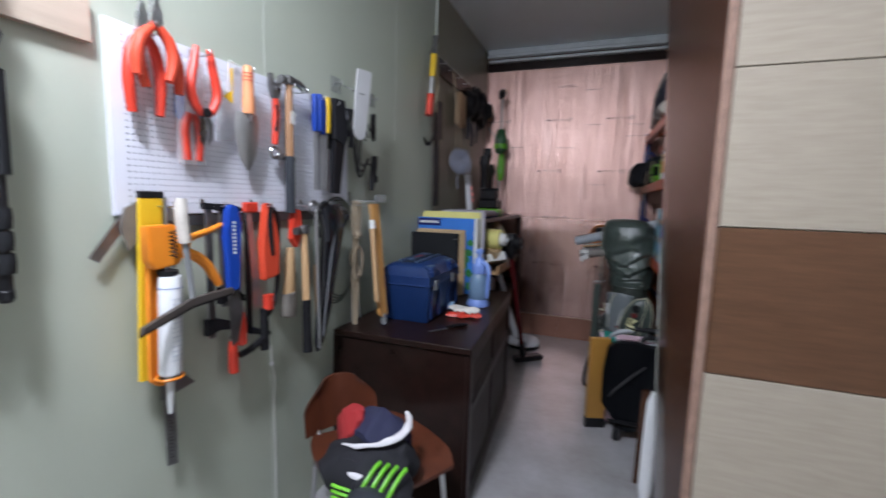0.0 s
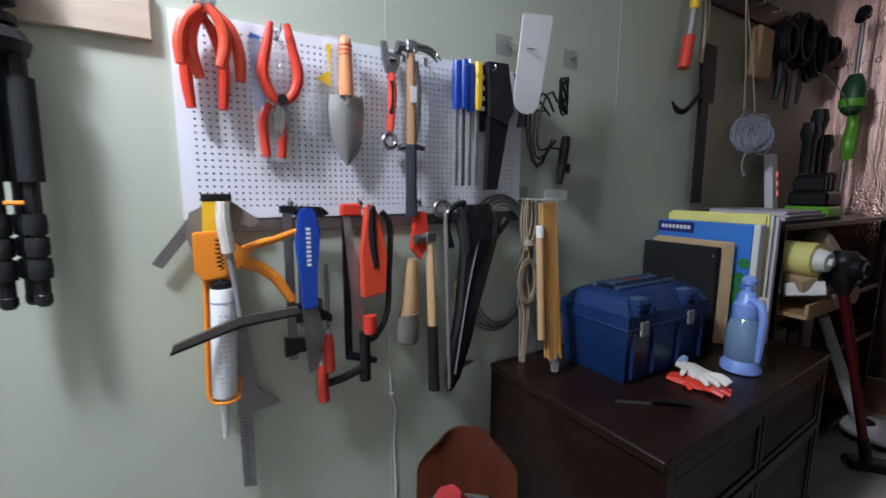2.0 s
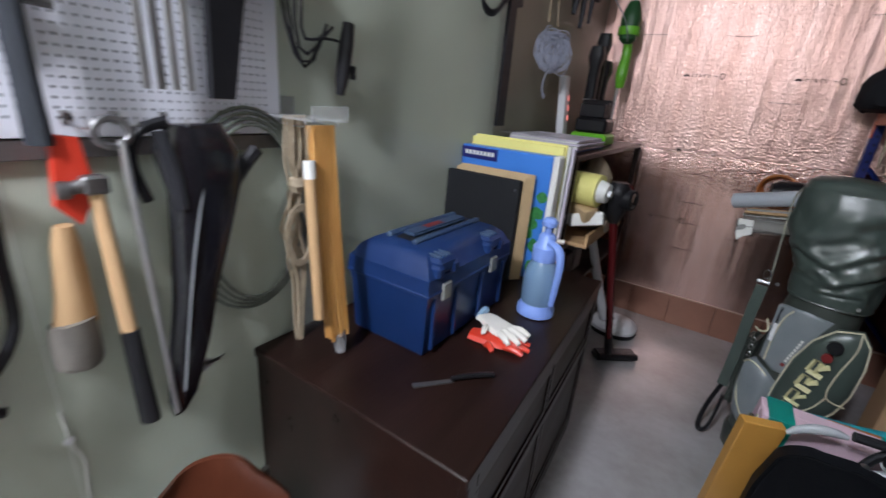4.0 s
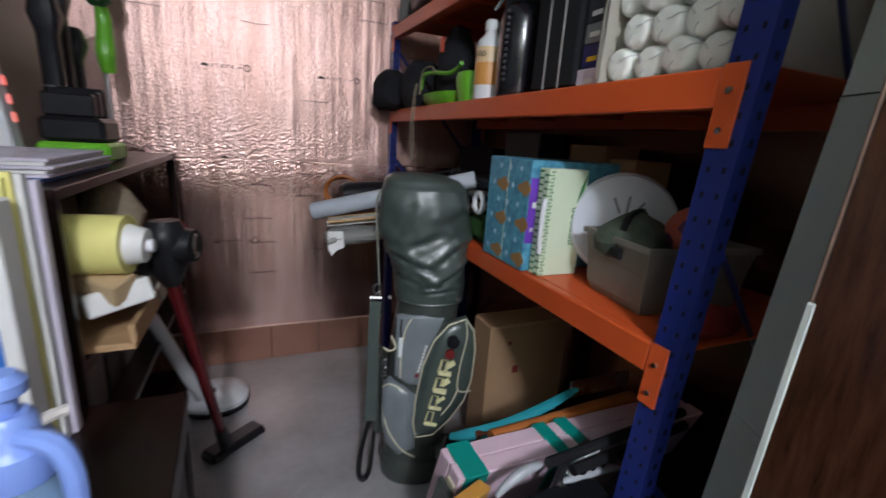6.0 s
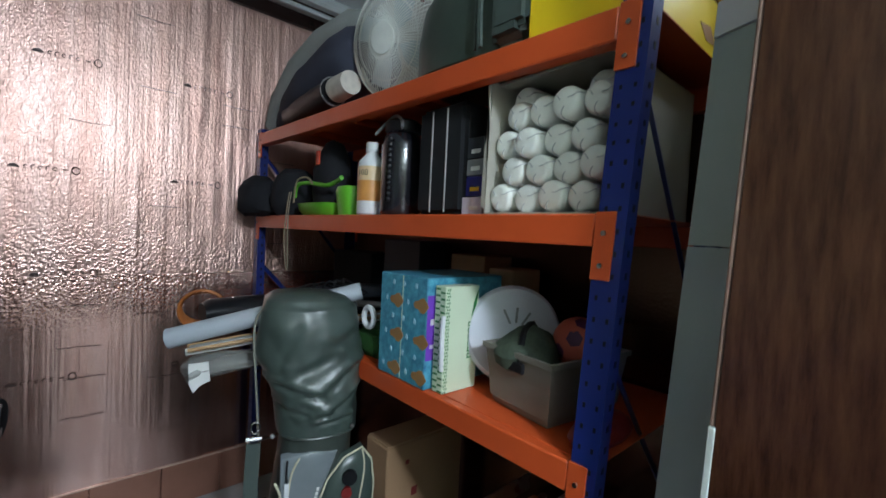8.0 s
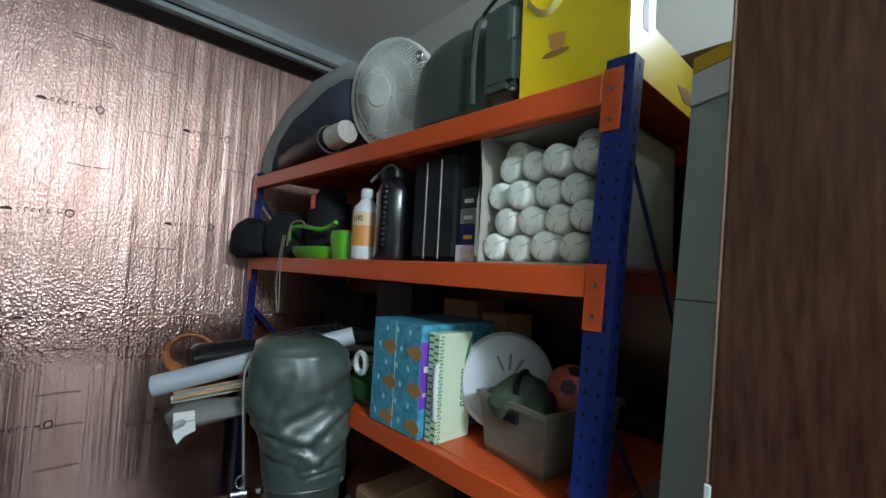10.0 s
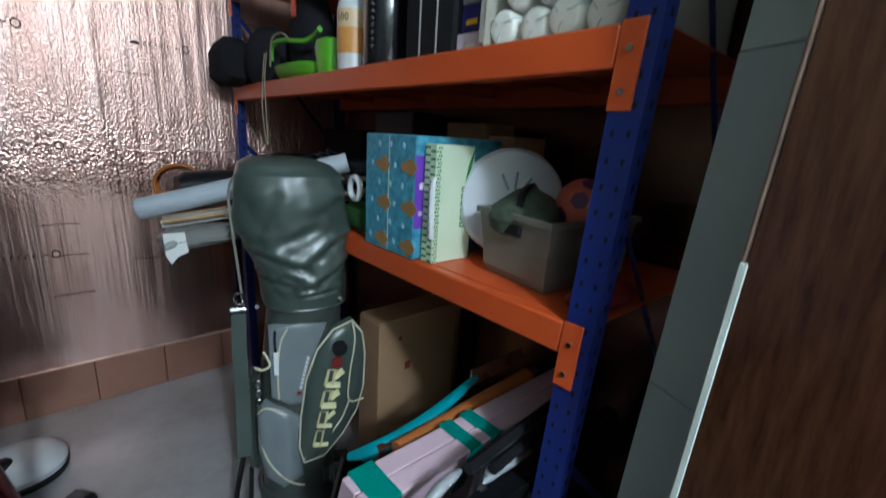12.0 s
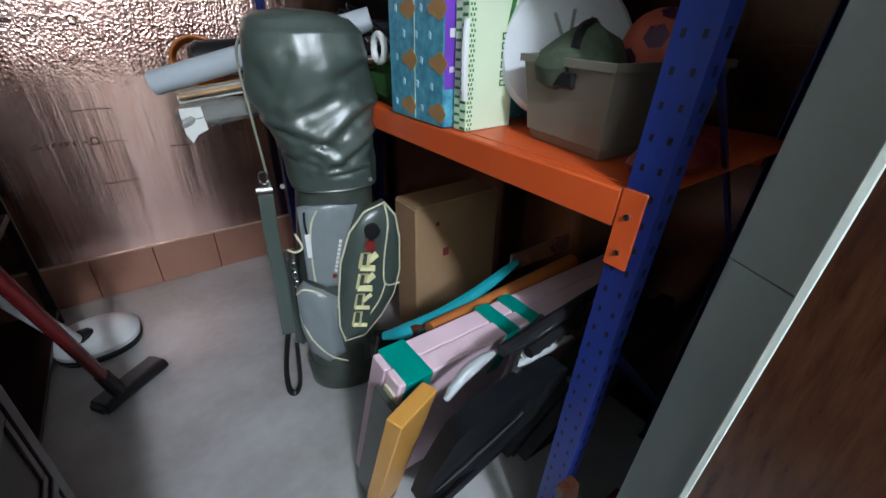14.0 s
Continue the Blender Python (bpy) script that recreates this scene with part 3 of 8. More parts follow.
def upright(x, y, face):
    """An open steel post of omega section with slots along its faces."""
    bm = bmesh.new()
    w, d, t = 0.050, 0.036, 0.003
    z1 = 1.755
    u = [(0, 0), (0, w), (d, w), (d, w - t), (t, w - t), (t, t), (d, t), (d, 0)]
    loft_bm(bm, [[(x + face * a, y + b_, z) for a, b_ in u] for z in (0.004, 0.6, 1.2, 1.45, 1.65, z1)])
    post = rp("post", bm, "blue_steel", "blue slotted steel post")
    bm = bmesh.new()
    z = 0.06
    while z < z1 - 0.02:
        for yy in (y + 0.013, y + w - 0.013):
            xx = x - 0.0006 if face > 0 else x
            box_bm(bm, xx, yy - 0.0026, z, xx + 0.0006, yy + 0.0026, z + 0.009)
        box_bm(bm, min(x, x + face * d) + 0.017, y - 0.0006, z, min(x, x + face * d) + 0.025, y, z + 0.012)
        z += 0.038
    sl = rp("slotting", bm, "black", "dark slots", smooth=0)
    sl.parent = post
    tagged(sl, kind="stuff")
    bm = B(min(x, x + face * d) - 0.006, y - 0.006, 0.0, min(x, x + face * d) + d + 0.006, y + w + 0.006, 0.004)
    rp("foot", bm, "blue_steel")


for y in (RY0, RY1 - 0.052):
    upright(RX0, y, 1)
    upright(RX1, y, -1)
# cross braces of the near and far frames
for y in (RY0 + 0.022, RY1 - 0.03):
    for za, zb in ((0.15, 0.62), (0.62, 1.10), (1.10, 1.62)):
        rp("brace", T([(RX0 + 0.04, y, zb), (RX1 - 0.04, y, za)], 0.014, 4, flat=0.35), "blue_steel")
for z in SHELF:
    for x, s in ((RX0, 1), (RX1, -1)):
        xa, xb = (x - 0.004, x + 0.034) if s > 0 else (x - 0.034, x + 0.004)
        beam = bmesh.new()
        box_bm(beam, xa, RY0 + 0.053, z - 0.058, xb, RY1 - 0.053, z - 0.0015, bevel=0.003)
        bo = rp("beam", beam, "orange_steel", "orange steel beam")
        for y0, y1 in ((RY0 + 0.016, RY0 + 0.052), (RY1 - 0.072, RY1 - 0.034)):
            xo = x - 0.0045 if s > 0 else x
            rp("bracket", B(xo, y0, z - 0.115, xo + 0.0045, y1, z + 0.002, bevel=0.0012), "orange_steel").parent = bo
            yc = (y0 + y1) / 2
            xf = xo - 0.004 if s > 0 else xo + 0.0045
            for zz in (z - 0.035, z - 0.09):
                b = bmesh.new()
                tube_bm(b, [(xf, yc, zz), (xf + 0.004, yc, zz)], 0.0048, 6)
                rp("bolt", b, "steel").parent = bo
    rp("shelf", B(RX0 + 0.02, RY0 + 0.01, z - 0.0015, RX1 - 0.02, RY1 - 0.01, z + 0.0, bevel=0.0), "orange_steel", "orange steel shelf panel", smooth=0)
    for k in range(1, 5):
        yy = RY0 + (RY1 - RY0) * k / 5
        rp("crossbar", B(RX0 + 0.034, yy - 0.012, z - 0.03, RX1 - 0.034, yy + 0.012, z - 0.002, bevel=0.002), "orange_steel")


def sunk(y):
    """How far the top shelf hangs lower towards the near frame."""
    return 0.042 * (RY1 - y) / (RY1 - RY0)


# ---- grey panel standing between rack and partition ----
gp = thing("folded_door_panel", "tall grey folded door panel standing on end beside the rack", "door panel", at=pose(1.45, 1.99, 0))


def plan_slab(pts, z0, z1):
    return loft_bm(bmesh.new(), [[(x, y, z) for x, y in pts] for z in (z0, z1)])


PLAN = [(1.304, 1.950), (1.80, 1.950), (1.80, 2.030), (1.338, 2.030)]
pw("lower_panel", plan_slab(PLAN, 0.0, 0.86), "grey_panel", gp)
pw("middle_panel", plan_slab(PLAN, 0.862, 1.30), "grey_panel", gp)
pw("upper_panel", plan_slab([(x + (.002 if x < 1.5 else 0), y) for x, y in PLAN], 1.302, 1.60), "panel_pale", gp, "paler upper panel")
pw("edge_bead", T([(1.306, 1.951, 0.0), (1.306, 1.951, 1.60)], 0.003, 6), "panel_pale", gp)
pw("top_wrap", plan_slab([(x - .003 * (x < 1.5), y) for x, y in PLAN], 1.601, 1.650), "white_plastic", gp, "white paper wrap at its top")
pw("tape", plan_slab([(x - .004 * (x < 1.5), y) for x, y in PLAN], 1.651, 1.675), "yellow", gp, "yellow packing tape")
bpy.context.view_layer.update()
for o in gp.children:
    for v in o.data.vertices:
        v.co.y += 0.055 * (1.1 - (o.matrix_world @ v.co).z)

# ---- dark chest with sliding doors ----
CX, CY0, CY1, CZ = 0.605, 1.60, 2.66, 0.66
chest = thing("sideboard", "dark stained wooden sideboard with panelled doors", "sideboard", at=pose(0.3, 2.13, 0))
CM = Matrix.Translation((-0.3, -2.13, 0))


def cp(name, bm, mat, label="", parent=None):
    for v in bm.verts:                       # its front runs slightly towards the wall
        v.co.x *= 1 - 0.09 * (v.co.y - CY0)
    bm.transform(CM)
    return part(name, bm, mat, parent or chest, label)


cp("top", B(0.012, CY0, CZ - 0.025, CX, CY1, CZ, bevel=0.003), "dark_wood", "dark worn wooden top")
cp("side", B(0.012, CY0 + 0.012, 0.0, CX - 0.022, CY0 + 0.032, CZ - 0.025, bevel=0.001), "dark_wood")
cp("side", B(0.012, CY1 - 0.032, 0.0, CX - 0.022, CY1 - 0.012, CZ - 0.025, bevel=0.001), "dark_wood")
cp("back", B(0.004, CY0 + 0.012, 0.0, 0.012, CY1 - 0.012, CZ - 0.025), "dark_wood")
cp("plinth", B(0.02, CY0 + 0.032, 0.0, CX - 0.035, CY1 - 0.032, 0.05), "dark_wood")
for y in (CY0 + 0.012, CY1 - 0.05):
    cp("stile", B(CX - 0.022, y, 0.0, CX - 0.002, y + 0.038, CZ - 0.025, bevel=0.002), "dark_wood")
cp("rail", B(CX - 0.022, CY0 + 0.05, CZ - 0.06, CX - 0.002, CY1 - 0.05, CZ - 0.025, bevel=0.002), "dark_wood")
cp("rail", B(CX - 0.022, CY0 + 0.05, 0.0, CX - 0.002, CY1 - 0.05, 0.06, bevel=0.002), "dark_wood")
cp("rail", B(CX - 0.024, CY0 + 0.05, 0.40, CX - 0.001, CY1 - 0.05, 0.425, bevel=0.002), "dark_wood")
for a, b, zz0, zz1 in ((CY0 + 0.054, 2.12, 0.43, 0.595), (2.13, CY1 - 0.054, 0.43, 0.595), (CY0 + 0.054, 2.12, 0.065, 0.395), (2.13, CY1 - 0.054, 0.065, 0.395)):
    d = cp("door", B(CX - 0.020, a, zz0, CX - 0.010, b, zz1, bevel=0.001), "door_panel", "dark brown woven-look door panel")
    for f in ((a, zz0, b, zz0 + 0.018), (a, zz1 - 0.018, b, zz1), (a, zz0 + 0.018, a + 0.018, zz1 - 0.018), (b - 0.018, zz0 + 0.018, b, zz1 - 0.018)):
        cp("door_frame", B(CX - 0.0105, f[0], f[1], CX - 0.005, f[2], f[3], bevel=0.0015), "dark_wood", parent=d)

# ---- shelf unit beyond the chest ----
su = thing("shelf_unit", "dark wooden open shelf unit full of rolls and tools", "shelf", at=pose(0.18, 3.25, 0))
SM_ = Matrix.Translation((-0.18, -3.25, 0))


def sp(name, bm, mat="dark_wood", label=""):
    bm.transform(SM_)
    return part(name, bm, mat, su, label)


for z in (0.05, 0.46, 0.72, 1.068):
    sp("shelf_board", B(0.016, 2.69, z, 0.37, 3.86, z + 0.022, bevel=0.002))
for x in (0.016, 0.342):
    for y in (2.67, 3.86):
        sp("post", B(x, y, 0, x + 0.03, y + 0.02, 1.09, bevel=0.002))
sp("back_rail", B(0.014, 2.70, 0.9, 0.016, 3.85, 1.0))

# ---- tools on the green wall ----
# pegboard with real holes
PY0, PY1, PZ0, PZ1, PX, PITCH = 0.785, 1.700, 1.150, 1.566, 0.014, 0.0139
pegboard = thing("pegboard", "white perforated pegboard screwed to the wall", "pegboard", at=pose(0, 1.24, 1.36))
bm = bmesh.new()
nyh, nzh = int((PY1 - PY0 - 0.04) / PITCH), int((PZ1 - PZ0 - 0.03) / PITCH)
oy, oz = (PY1 - PY0 - nyh * PITCH) / 2, (PZ1 - PZ0 - nzh * PITCH) / 2
grid = {}


def pv(y, z):
    key = (round(y, 5), round(z, 5))
    if key not in grid:
        grid[key] = bm.verts.new((PX, y, z))
    return grid[key]


RH = 0.0027
for i in range(nyh):
    for j in range(nzh):
        y0, z0 = PY0 + oy + i * PITCH, PZ0 + oz + j * PITCH
        corners = [pv(y0, z0), pv(y0 + PITCH, z0), pv(y0 + PITCH, z0 + PITCH), pv(y0, z0 + PITCH)]
        yc, zc = y0 + PITCH / 2, z0 + PITCH / 2
        ring = [bm.verts.new((PX, yc + RH * math.cos(a), zc + RH * math.sin(a))) for a in [radians(225 + 45 * k) for k in range(8)]]
        deep = [bm.verts.new((PX - 0.004, v.co.y, v.co.z)) for v in ring]
        for k in range(4):
            bm.faces.new((corners[k], corners[(k + 1) % 4], ring[(2 * k + 2) % 8], ring[2 * k + 1], ring[2 * k]))
        for k in range(8):
            bm.faces.new((ring[k], ring[(k + 1) % 8], deep[(k + 1) % 8], deep[k]))
for y0, z0, y1, z1 in ((PY0, PZ0, PY1, PZ0 + oz), (PY0, PZ1 - oz, PY1, PZ1), (PY0, PZ0 + oz, PY0 + oy, PZ1 - oz), (PY1 - oy, PZ0 + oz, PY1, PZ1 - oz)):
    box_bm(bm, PX - 0.004, y0, z0, PX, y1, z1)
pw("board", bm, "pegboard", pegboard, smooth=0)
# dark sheet added behind the board: its colour supplies the shade in the holes
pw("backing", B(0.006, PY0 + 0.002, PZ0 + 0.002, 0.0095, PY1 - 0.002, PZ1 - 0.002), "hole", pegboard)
pw("rim", B(0.001, PY0, PZ0 - 0.002, 0.006, PY1, PZ1), "pegboard", pegboard)
pw("lower_rail", B(0.001, PY0 + 0.01, PZ0 - 0.032, 0.012, PY1 + 0.02, PZ0 - 0.003, bevel=0.002), "dull_steel", pegboard, "grey steel rail under the board")



def hook(y, z, reach=0.06):
    """A bent steel hook in the board."""
    h = thing("pegboard_hook", "small bent steel pegboard hook", "hook", "pegboard hooks", at=pose(PX, y, z))
    pw("wire", T([(PX - 0.004, y, z + 0.012), (PX + 0.003, y, z + 0.012), (PX + 0.003, y, z), (PX + reach, y, z - 0.002), (PX + reach + 0.004, y, z + 0.010)], 0.0019, 6), "steel", h)
    pw("plate", B(PX, y - 0.006, z - 0.004, PX + 0.0015, y + 0.006, z + 0.016, bevel=0.0005), "steel", h)


for y in (0.85, 0.985, 1.13, 1.295, 1.36, 1.46, 1.545):
    hook(y, 1.545)
for y in (0.86, 1.0, 1.17, 1.34, 1.40, 1.47, 1.70, 1.785):
    hook(y, 1.172, 0.075)

# beige rail board with screws
rb = thing("rail_board", "beige wood-grain rail board screwed to the wall", "rail board", at=pose(0, 0.1, 1.55))
pw("board", B(0.0, -0.75, 1.500, 0.018, 0.757, 1.592, bevel=0.0015), "rail_wood", rb)
for y in (-0.6, -0.1, 0.447):
    b = bmesh.new()
    tube_bm(b, [(0.0181, y, 1.562), (0.021, y, 1.562)], [0.011, 0.007], 14)
    sc = pw("screw", b, "steel", rb, "steel screw with wide washer")

# folded tripod
tr = thing("tripod", "black folded camera tripod hanging from the rail board", "tripod", at=pose(0.05, 0.54, 1.3))
tx = 0.062
pw("shoulder", lathe_bm(bmesh.new(), [(0.018, 1.425), (0.040, 1.432), (0.046, 1.45), (0.036, 1.468), (0.020, 1.474)], tx, 0.545, 18), "black", tr)
pw("collar", lathe_bm(bmesh.new(), [(0.014, 1.474), (0.03, 1.478), (0.03, 1.492), (0.016, 1.498), (0.014, 1.51)], tx, 0.545, 14), "black", tr)
pw("ball_head", lathe_bm(bmesh.new(), [(0.015, 1.505), (0.028, 1.51), (0.030, 1.535), (0.026, 1.56), (0.018, 1.575), (0.014, 1.585)], tx, 0.548, 16), "black", tr)
pw("clamp", B(tx - 0.02, 0.505, 1.582, tx + 0.02, 0.578, 1.602, bevel=0.004), "black", tr)
for y, s in ((0.507, -1), (0.578, 1)):
    pw("jaw", T([(tx, y, 1.60), (tx, y + s * 0.006, 1.618), (tx, y - s * 0.002, 1.632)], [0.006, 0.005, 0.004], 6), "black", tr)
pw("knob", T([(tx, 0.57, 1.535), (tx, 0.592, 1.535)], [0.012, 0.012], 12), "black", tr)
pw("knob", T([(tx, 0.508, 1.59), (tx, 0.488, 1.585)], [0.012, 0.010], 12), "black", tr)
for z in (1.592, 1.548):
    pw("blue_disc", T([(tx + 0.020 if z > 1.57 else tx + 0.028, 0.552, z), (tx + 0.032, 0.552, z)], [0.012, 0.010], 16), "blue", tr, "bright blue round dial")
for y, dy, xx in ((0.525, -0.004, tx + 0.006), (0.572, -0.006, tx + 0.006), (0.548, 0.0, tx - 0.018)):
    leg = pw("leg", T([(xx, y, 1.44), (xx, y + dy, 1.03)], 0.0115, 10), "black", tr)
    pw("foam_grip", T([(xx, y, 1.395), (xx, y + dy * .3, 1.225)], 0.0175, 12), "black_matt", leg, "dark foam grip")
    for z0, z1 in ((1.17, 1.135), (1.130, 1.098), (1.092, 1.058)):
        pw("twist_lock", T([(xx, y + dy * .8, z0), (xx, y + dy * .85, (z0 + z1) / 2), (xx, y + dy * .9, z1)], [0.0155, 0.0168, 0.0155], 12), "black_matt", leg, "ribbed rubber twist lock")
    pw("rubber_foot", lathe_bm(bmesh.new(), [(0.008, 1.008), (0.0125, 1.014), (0.0125, 1.028), (0.008, 1.034)], xx, y + dy, 10), "black", leg)
pw("band", T([(tx + 0.02, 0.535, 1.19), (tx + 0.02, 0.56, 1.19)], 0.004, 6), "orange", tr, "small orange ring")

# teal camera pouch, cable and charger
po = thing("cloth_pouch", "rolled teal nylon pouch with black straps hanging on the wall", "pouch", at=pose(0.03, 0.27, 1.6))
bm = loft_bm(bmesh.new(), [[(0.045 + 0.035 * math.cos(a) * s, y + 0.038 * math.sin(a) * s * c, z + 0.038 * math.sin(a) * s * d) for a in [k * math.tau / 16 for k in range(16)]] for y, z, s, c, d in
                          [(0.17, 1.42, 0.6, 0.9, -.5), (0.19, 1.45, 1.2, .9, -.5), (0.24, 1.53, 1.35, .8, -.6), (0.285, 1.60, 1.3, .8, -.6), (0.325, 1.655, 1.25, .8, -.6), (0.345, 1.68, .8, .8, -.6)]])
pw("body", soft(bm, 0.004, 25, 3), "teal_cloth", po)
pw("strap", T([(0.083, 0.262, 1.63), (0.092, 0.262, 1.585), (0.095, 0.250, 1.56), (0.09, 0.215, 1.52)], 0.009, 6, flat=0.3), "black_cloth", po)
pw("strap", T([(0.088, 0.315, 1.70), (0.092, 0.30, 1.66), (0.092, 0.265, 1.60), (0.085, 0.26, 1.56)], 0.009, 6, flat=0.3), "black_cloth", po)
ch = thing("battery_charger", "dark grey battery charger hung by its cable, red maker's strip", "charger", at=pose(0.03, 0.3, 0.98))
prof = [(0.245, 1.085), (0.33, 1.082), (0.375, 1.06), (0.385, 1.02), (0.35, 0.965), (0.30, 0.925), (0.25, 0.915), (0.222, 0.935), (0.225, 1.0)]
bm = slab_bm(bmesh.new(), prof, 0.075, facing((0.012, 0, 0), (0, 1, 0), (0, 0, 1)))
bmesh.ops.bevel(bm, geom=list(bm.edges), offset=0.018, segments=3, affect="EDGES")
pw("housing", bm, "charger_grey", ch)
pw("red_strip", B(0.0875, 0.285, 1.028, 0.089, 0.345, 1.045, bevel=0.0004), "red", ch, "red strip with illegible lettering")
for k in range(4):
    pw("rib", B(0.087, 0.25 + k * 0.002, 1.012 - k * 0.010, 0.0895, 0.33 - k * 0.004, 1.016 - k * 0.010, bevel=0.0008), "black", ch)
pw("plug", soft(loft_bm(bmesh.new(), [oval(0.04, 0.33, z, r, r * 1.2, 10) for z, r in ((0.955, 0.014), (0.93, 0.022), (0.915, 0.018), (0.905, 0.01))]), 0.003, 40), "black", ch)
for k in range(2):
    pw("cable", T([(0.03, 0.215 + k * 0.006, 1.47), (0.028, 0.222 + 0.01 * k, 1.38), (0.03, 0.245 - 0.012 * k, 1.32), (0.03, 0.25 + 0.02 * k, 1.24), (0.035, 0.262 + 0.035 * k, 1.16), (0.04, 0.27 + 0.04 * k, 1.085)], 0.0038, 7), "black", ch)
yb = thing("plastic_bag", "crumpled yellow plastic bag hanging on the wall", "bag", at=pose(0.03, 0.12, 1.0))
pw("bag", soft(loft_bm(bmesh.new(), [oval(0.065, 0.142 + dy, z, rx, ry, 18, 2.4) for z, rx, ry, dy in ((0.86, 0.03, 0.09, 0), (0.90, 0.055, 0.12, 0), (1.0, 0.055, 0.13, 0), (1.08, 0.05, 0.125, -.005), (1.12, 0.04, 0.10, -.02), (1.2, 0.02, 0.04, -.03), (1.42, 0.006, 0.012, -.02))]), 0.010, 18, 4), "yellow_bag", yb)


def handle_pair(name, label, cat, y, z, mat, tip_mat="steel", spread=0.03, length=0.17, x=0.045, tilt=0.0, head=0.055, group=""):
    """Pliers hung head up: crossed jaws and two curved dipped handles."""
    t = thing(name, label, cat, group, at=pose(x, y, z))
    for s in (-1, 1):
        pts = [(x + 0.004 * s, y + s * 0.004, z + 0.0), (x + 0.004 * s, y + s * (spread * 0.75) + tilt * 0.2, z - length * 0.25), (x + 0.004 * s, y + s * spread + tilt * 0.5, z - length * 0.6), (x + 0.004 * s, y + s * spread * 0.85 + tilt, z - length)]
        pw("handle", T(pts, [0.007, 0.0115, 0.0118, 0.0095], 10), mat, t)
        pw("jaw", slab_bm(bmesh.new(), [(0, -0.012), (s * 0.013, 0.0), (s * 0.012, head * 0.45), (s * 0.003, head), (0, head * 0.98), (s * 0.0006, 0.0)][::s], 0.009, facing((x - 0.004, y, z + 0.008), (0, 1, 0), (0, 0, 1))), tip_mat, t)
    pw("rivet", T([(x - 0.006, y, z + 0.006), (x + 0.009, y, z + 0.006)], 0.006, 10), "steel", t)
    return t


handle_pair("pliers", "red-handled combination pliers on the pegboard", "pliers", 0.842, 1.550, "red", spread=0.033, length=0.175)
handle_pair("pliers", "long-nose pliers with orange-red dipped handles", "pliers", 0.856, 1.560, "orange_red", spread=0.042, length=0.13, x=0.066, tilt=0.012, head=0.07)
handle_pair("pliers", "side cutters with coral-red handles", "pliers", 0.846, 1.558, "orange_red", spread=0.038, length=0.11, x=0.084, tilt=-0.012, head=0.045)

# secateurs: a pair in its clear packet and a pair before it
pk = thing("packed_secateurs", "red secateurs in a clear blister packet with a blue card", "secateurs", at=pose(0.03, 0.962, 1.4))
pw("packet", B(0.022, 0.928, 1.272, 0.034, 1.005, 1.53, bevel=0.003), "clear_plastic", pk, "clear plastic packet")
pw("card", flat(0.020, [(0.93, 1.385), (0.958, 1.38), (0.952, 1.54), (0.932, 1.545)], 0.0008), "card_blue", pk, "blue printed card")
for s in (-1, 1):
    pw("handle", T(yz(0.028, [(0.968 + s * 0.006, 1.40), (0.968 + s * 0.02, 1.36), (0.968 + s * 0.016, 1.285)]), [0.008, 0.011, 0.010], 10), "red", pk)
se = thing("secateurs", "red-handled secateurs hanging by their handles", "secateurs", at=pose(0.05, 0.985, 1.43))
for s in (-1, 1):
    pw("handle", T(yz(0.055 + 0.003 * s, [(0.985 + s * 0.016, 1.562), (0.985 + s * 0.024, 1.52), (0.985 + s * 0.036, 1.46), (0.985 + s * 0.024, 1.42), (0.985 + s * 0.006, 1.40)]), [0.007, 0.0105, 0.012, 0.011, 0.008], 10), "red", se)
pw("spring", T([(0.056 + 0.006 * math.cos(k * 1.2), 0.985 + 0.005 * math.sin(k * 1.2), 1.43 + k * 0.0022) for k in range(24)], 0.0011, 5), "steel", se)
pw("pivot", T([(0.045, 0.984, 1.405), (0.068, 0.984, 1.405)], 0.011, 12), "black", se)
pw("blade", flat(0.054, [(0.974, 1.405), (0.966, 1.37), (0.968, 1.335), (0.977, 1.322), (0.988, 1.35), (0.99, 1.40)], 0.003), "steel", se)
pw("hook_blade", flat(0.058, [(0.984, 1.40), (1.002, 1.38), (1.0, 1.345), (0.986, 1.325), (0.992, 1.35), (0.988, 1.375)], 0.004), "dull_steel", se)

# garden trowel and its packet
pt = thing("garden_packet", "clear plastic packet with a yellow paper label", "packet", at=pose(0.02, 1.08, 1.45))
pw("film", soft(flat(0.024, [(1.092, 1.57), (1.15, 1.565), (1.145, 1.41), (1.10, 1.35), (1.045, 1.345), (1.048, 1.43), (1.08, 1.46)], 0.002), 0.002, 30), "clear_plastic", pt)
pw("label", flat(0.027, [(1.10, 1.49), (1.068, 1.468), (1.10, 1.452), (1.104, 1.55), (1.092, 1.545)], 0.0008), "yellow", pt, "yellow label")
tw = thing("trowel", "garden trowel with orange-brown wooden handle, blade down", "trowel", at=pose(0.05, 1.13, 1.42))
pw("handle", loft_bm(bmesh.new(), [oval(0.055, 1.129, z, r, r, 14) for z, r in ((1.43, 0.0165), (1.45, 0.0175), (1.50, 0.0155), (1.54, 0.0145), (1.555, 0.013), (1.562, 0.008))]), "orange_wood", tw)
for z in (1.54, 1.53, 1.52):
    pw("ring", T([(0.055 + 0.0152 * math.cos(a), 1.129 + 0.0152 * math.sin(a), z) for a in [k * math.tau / 16 for k in range(16)]], 0.0012, 4, closed=True), "red", tw)
rings = []
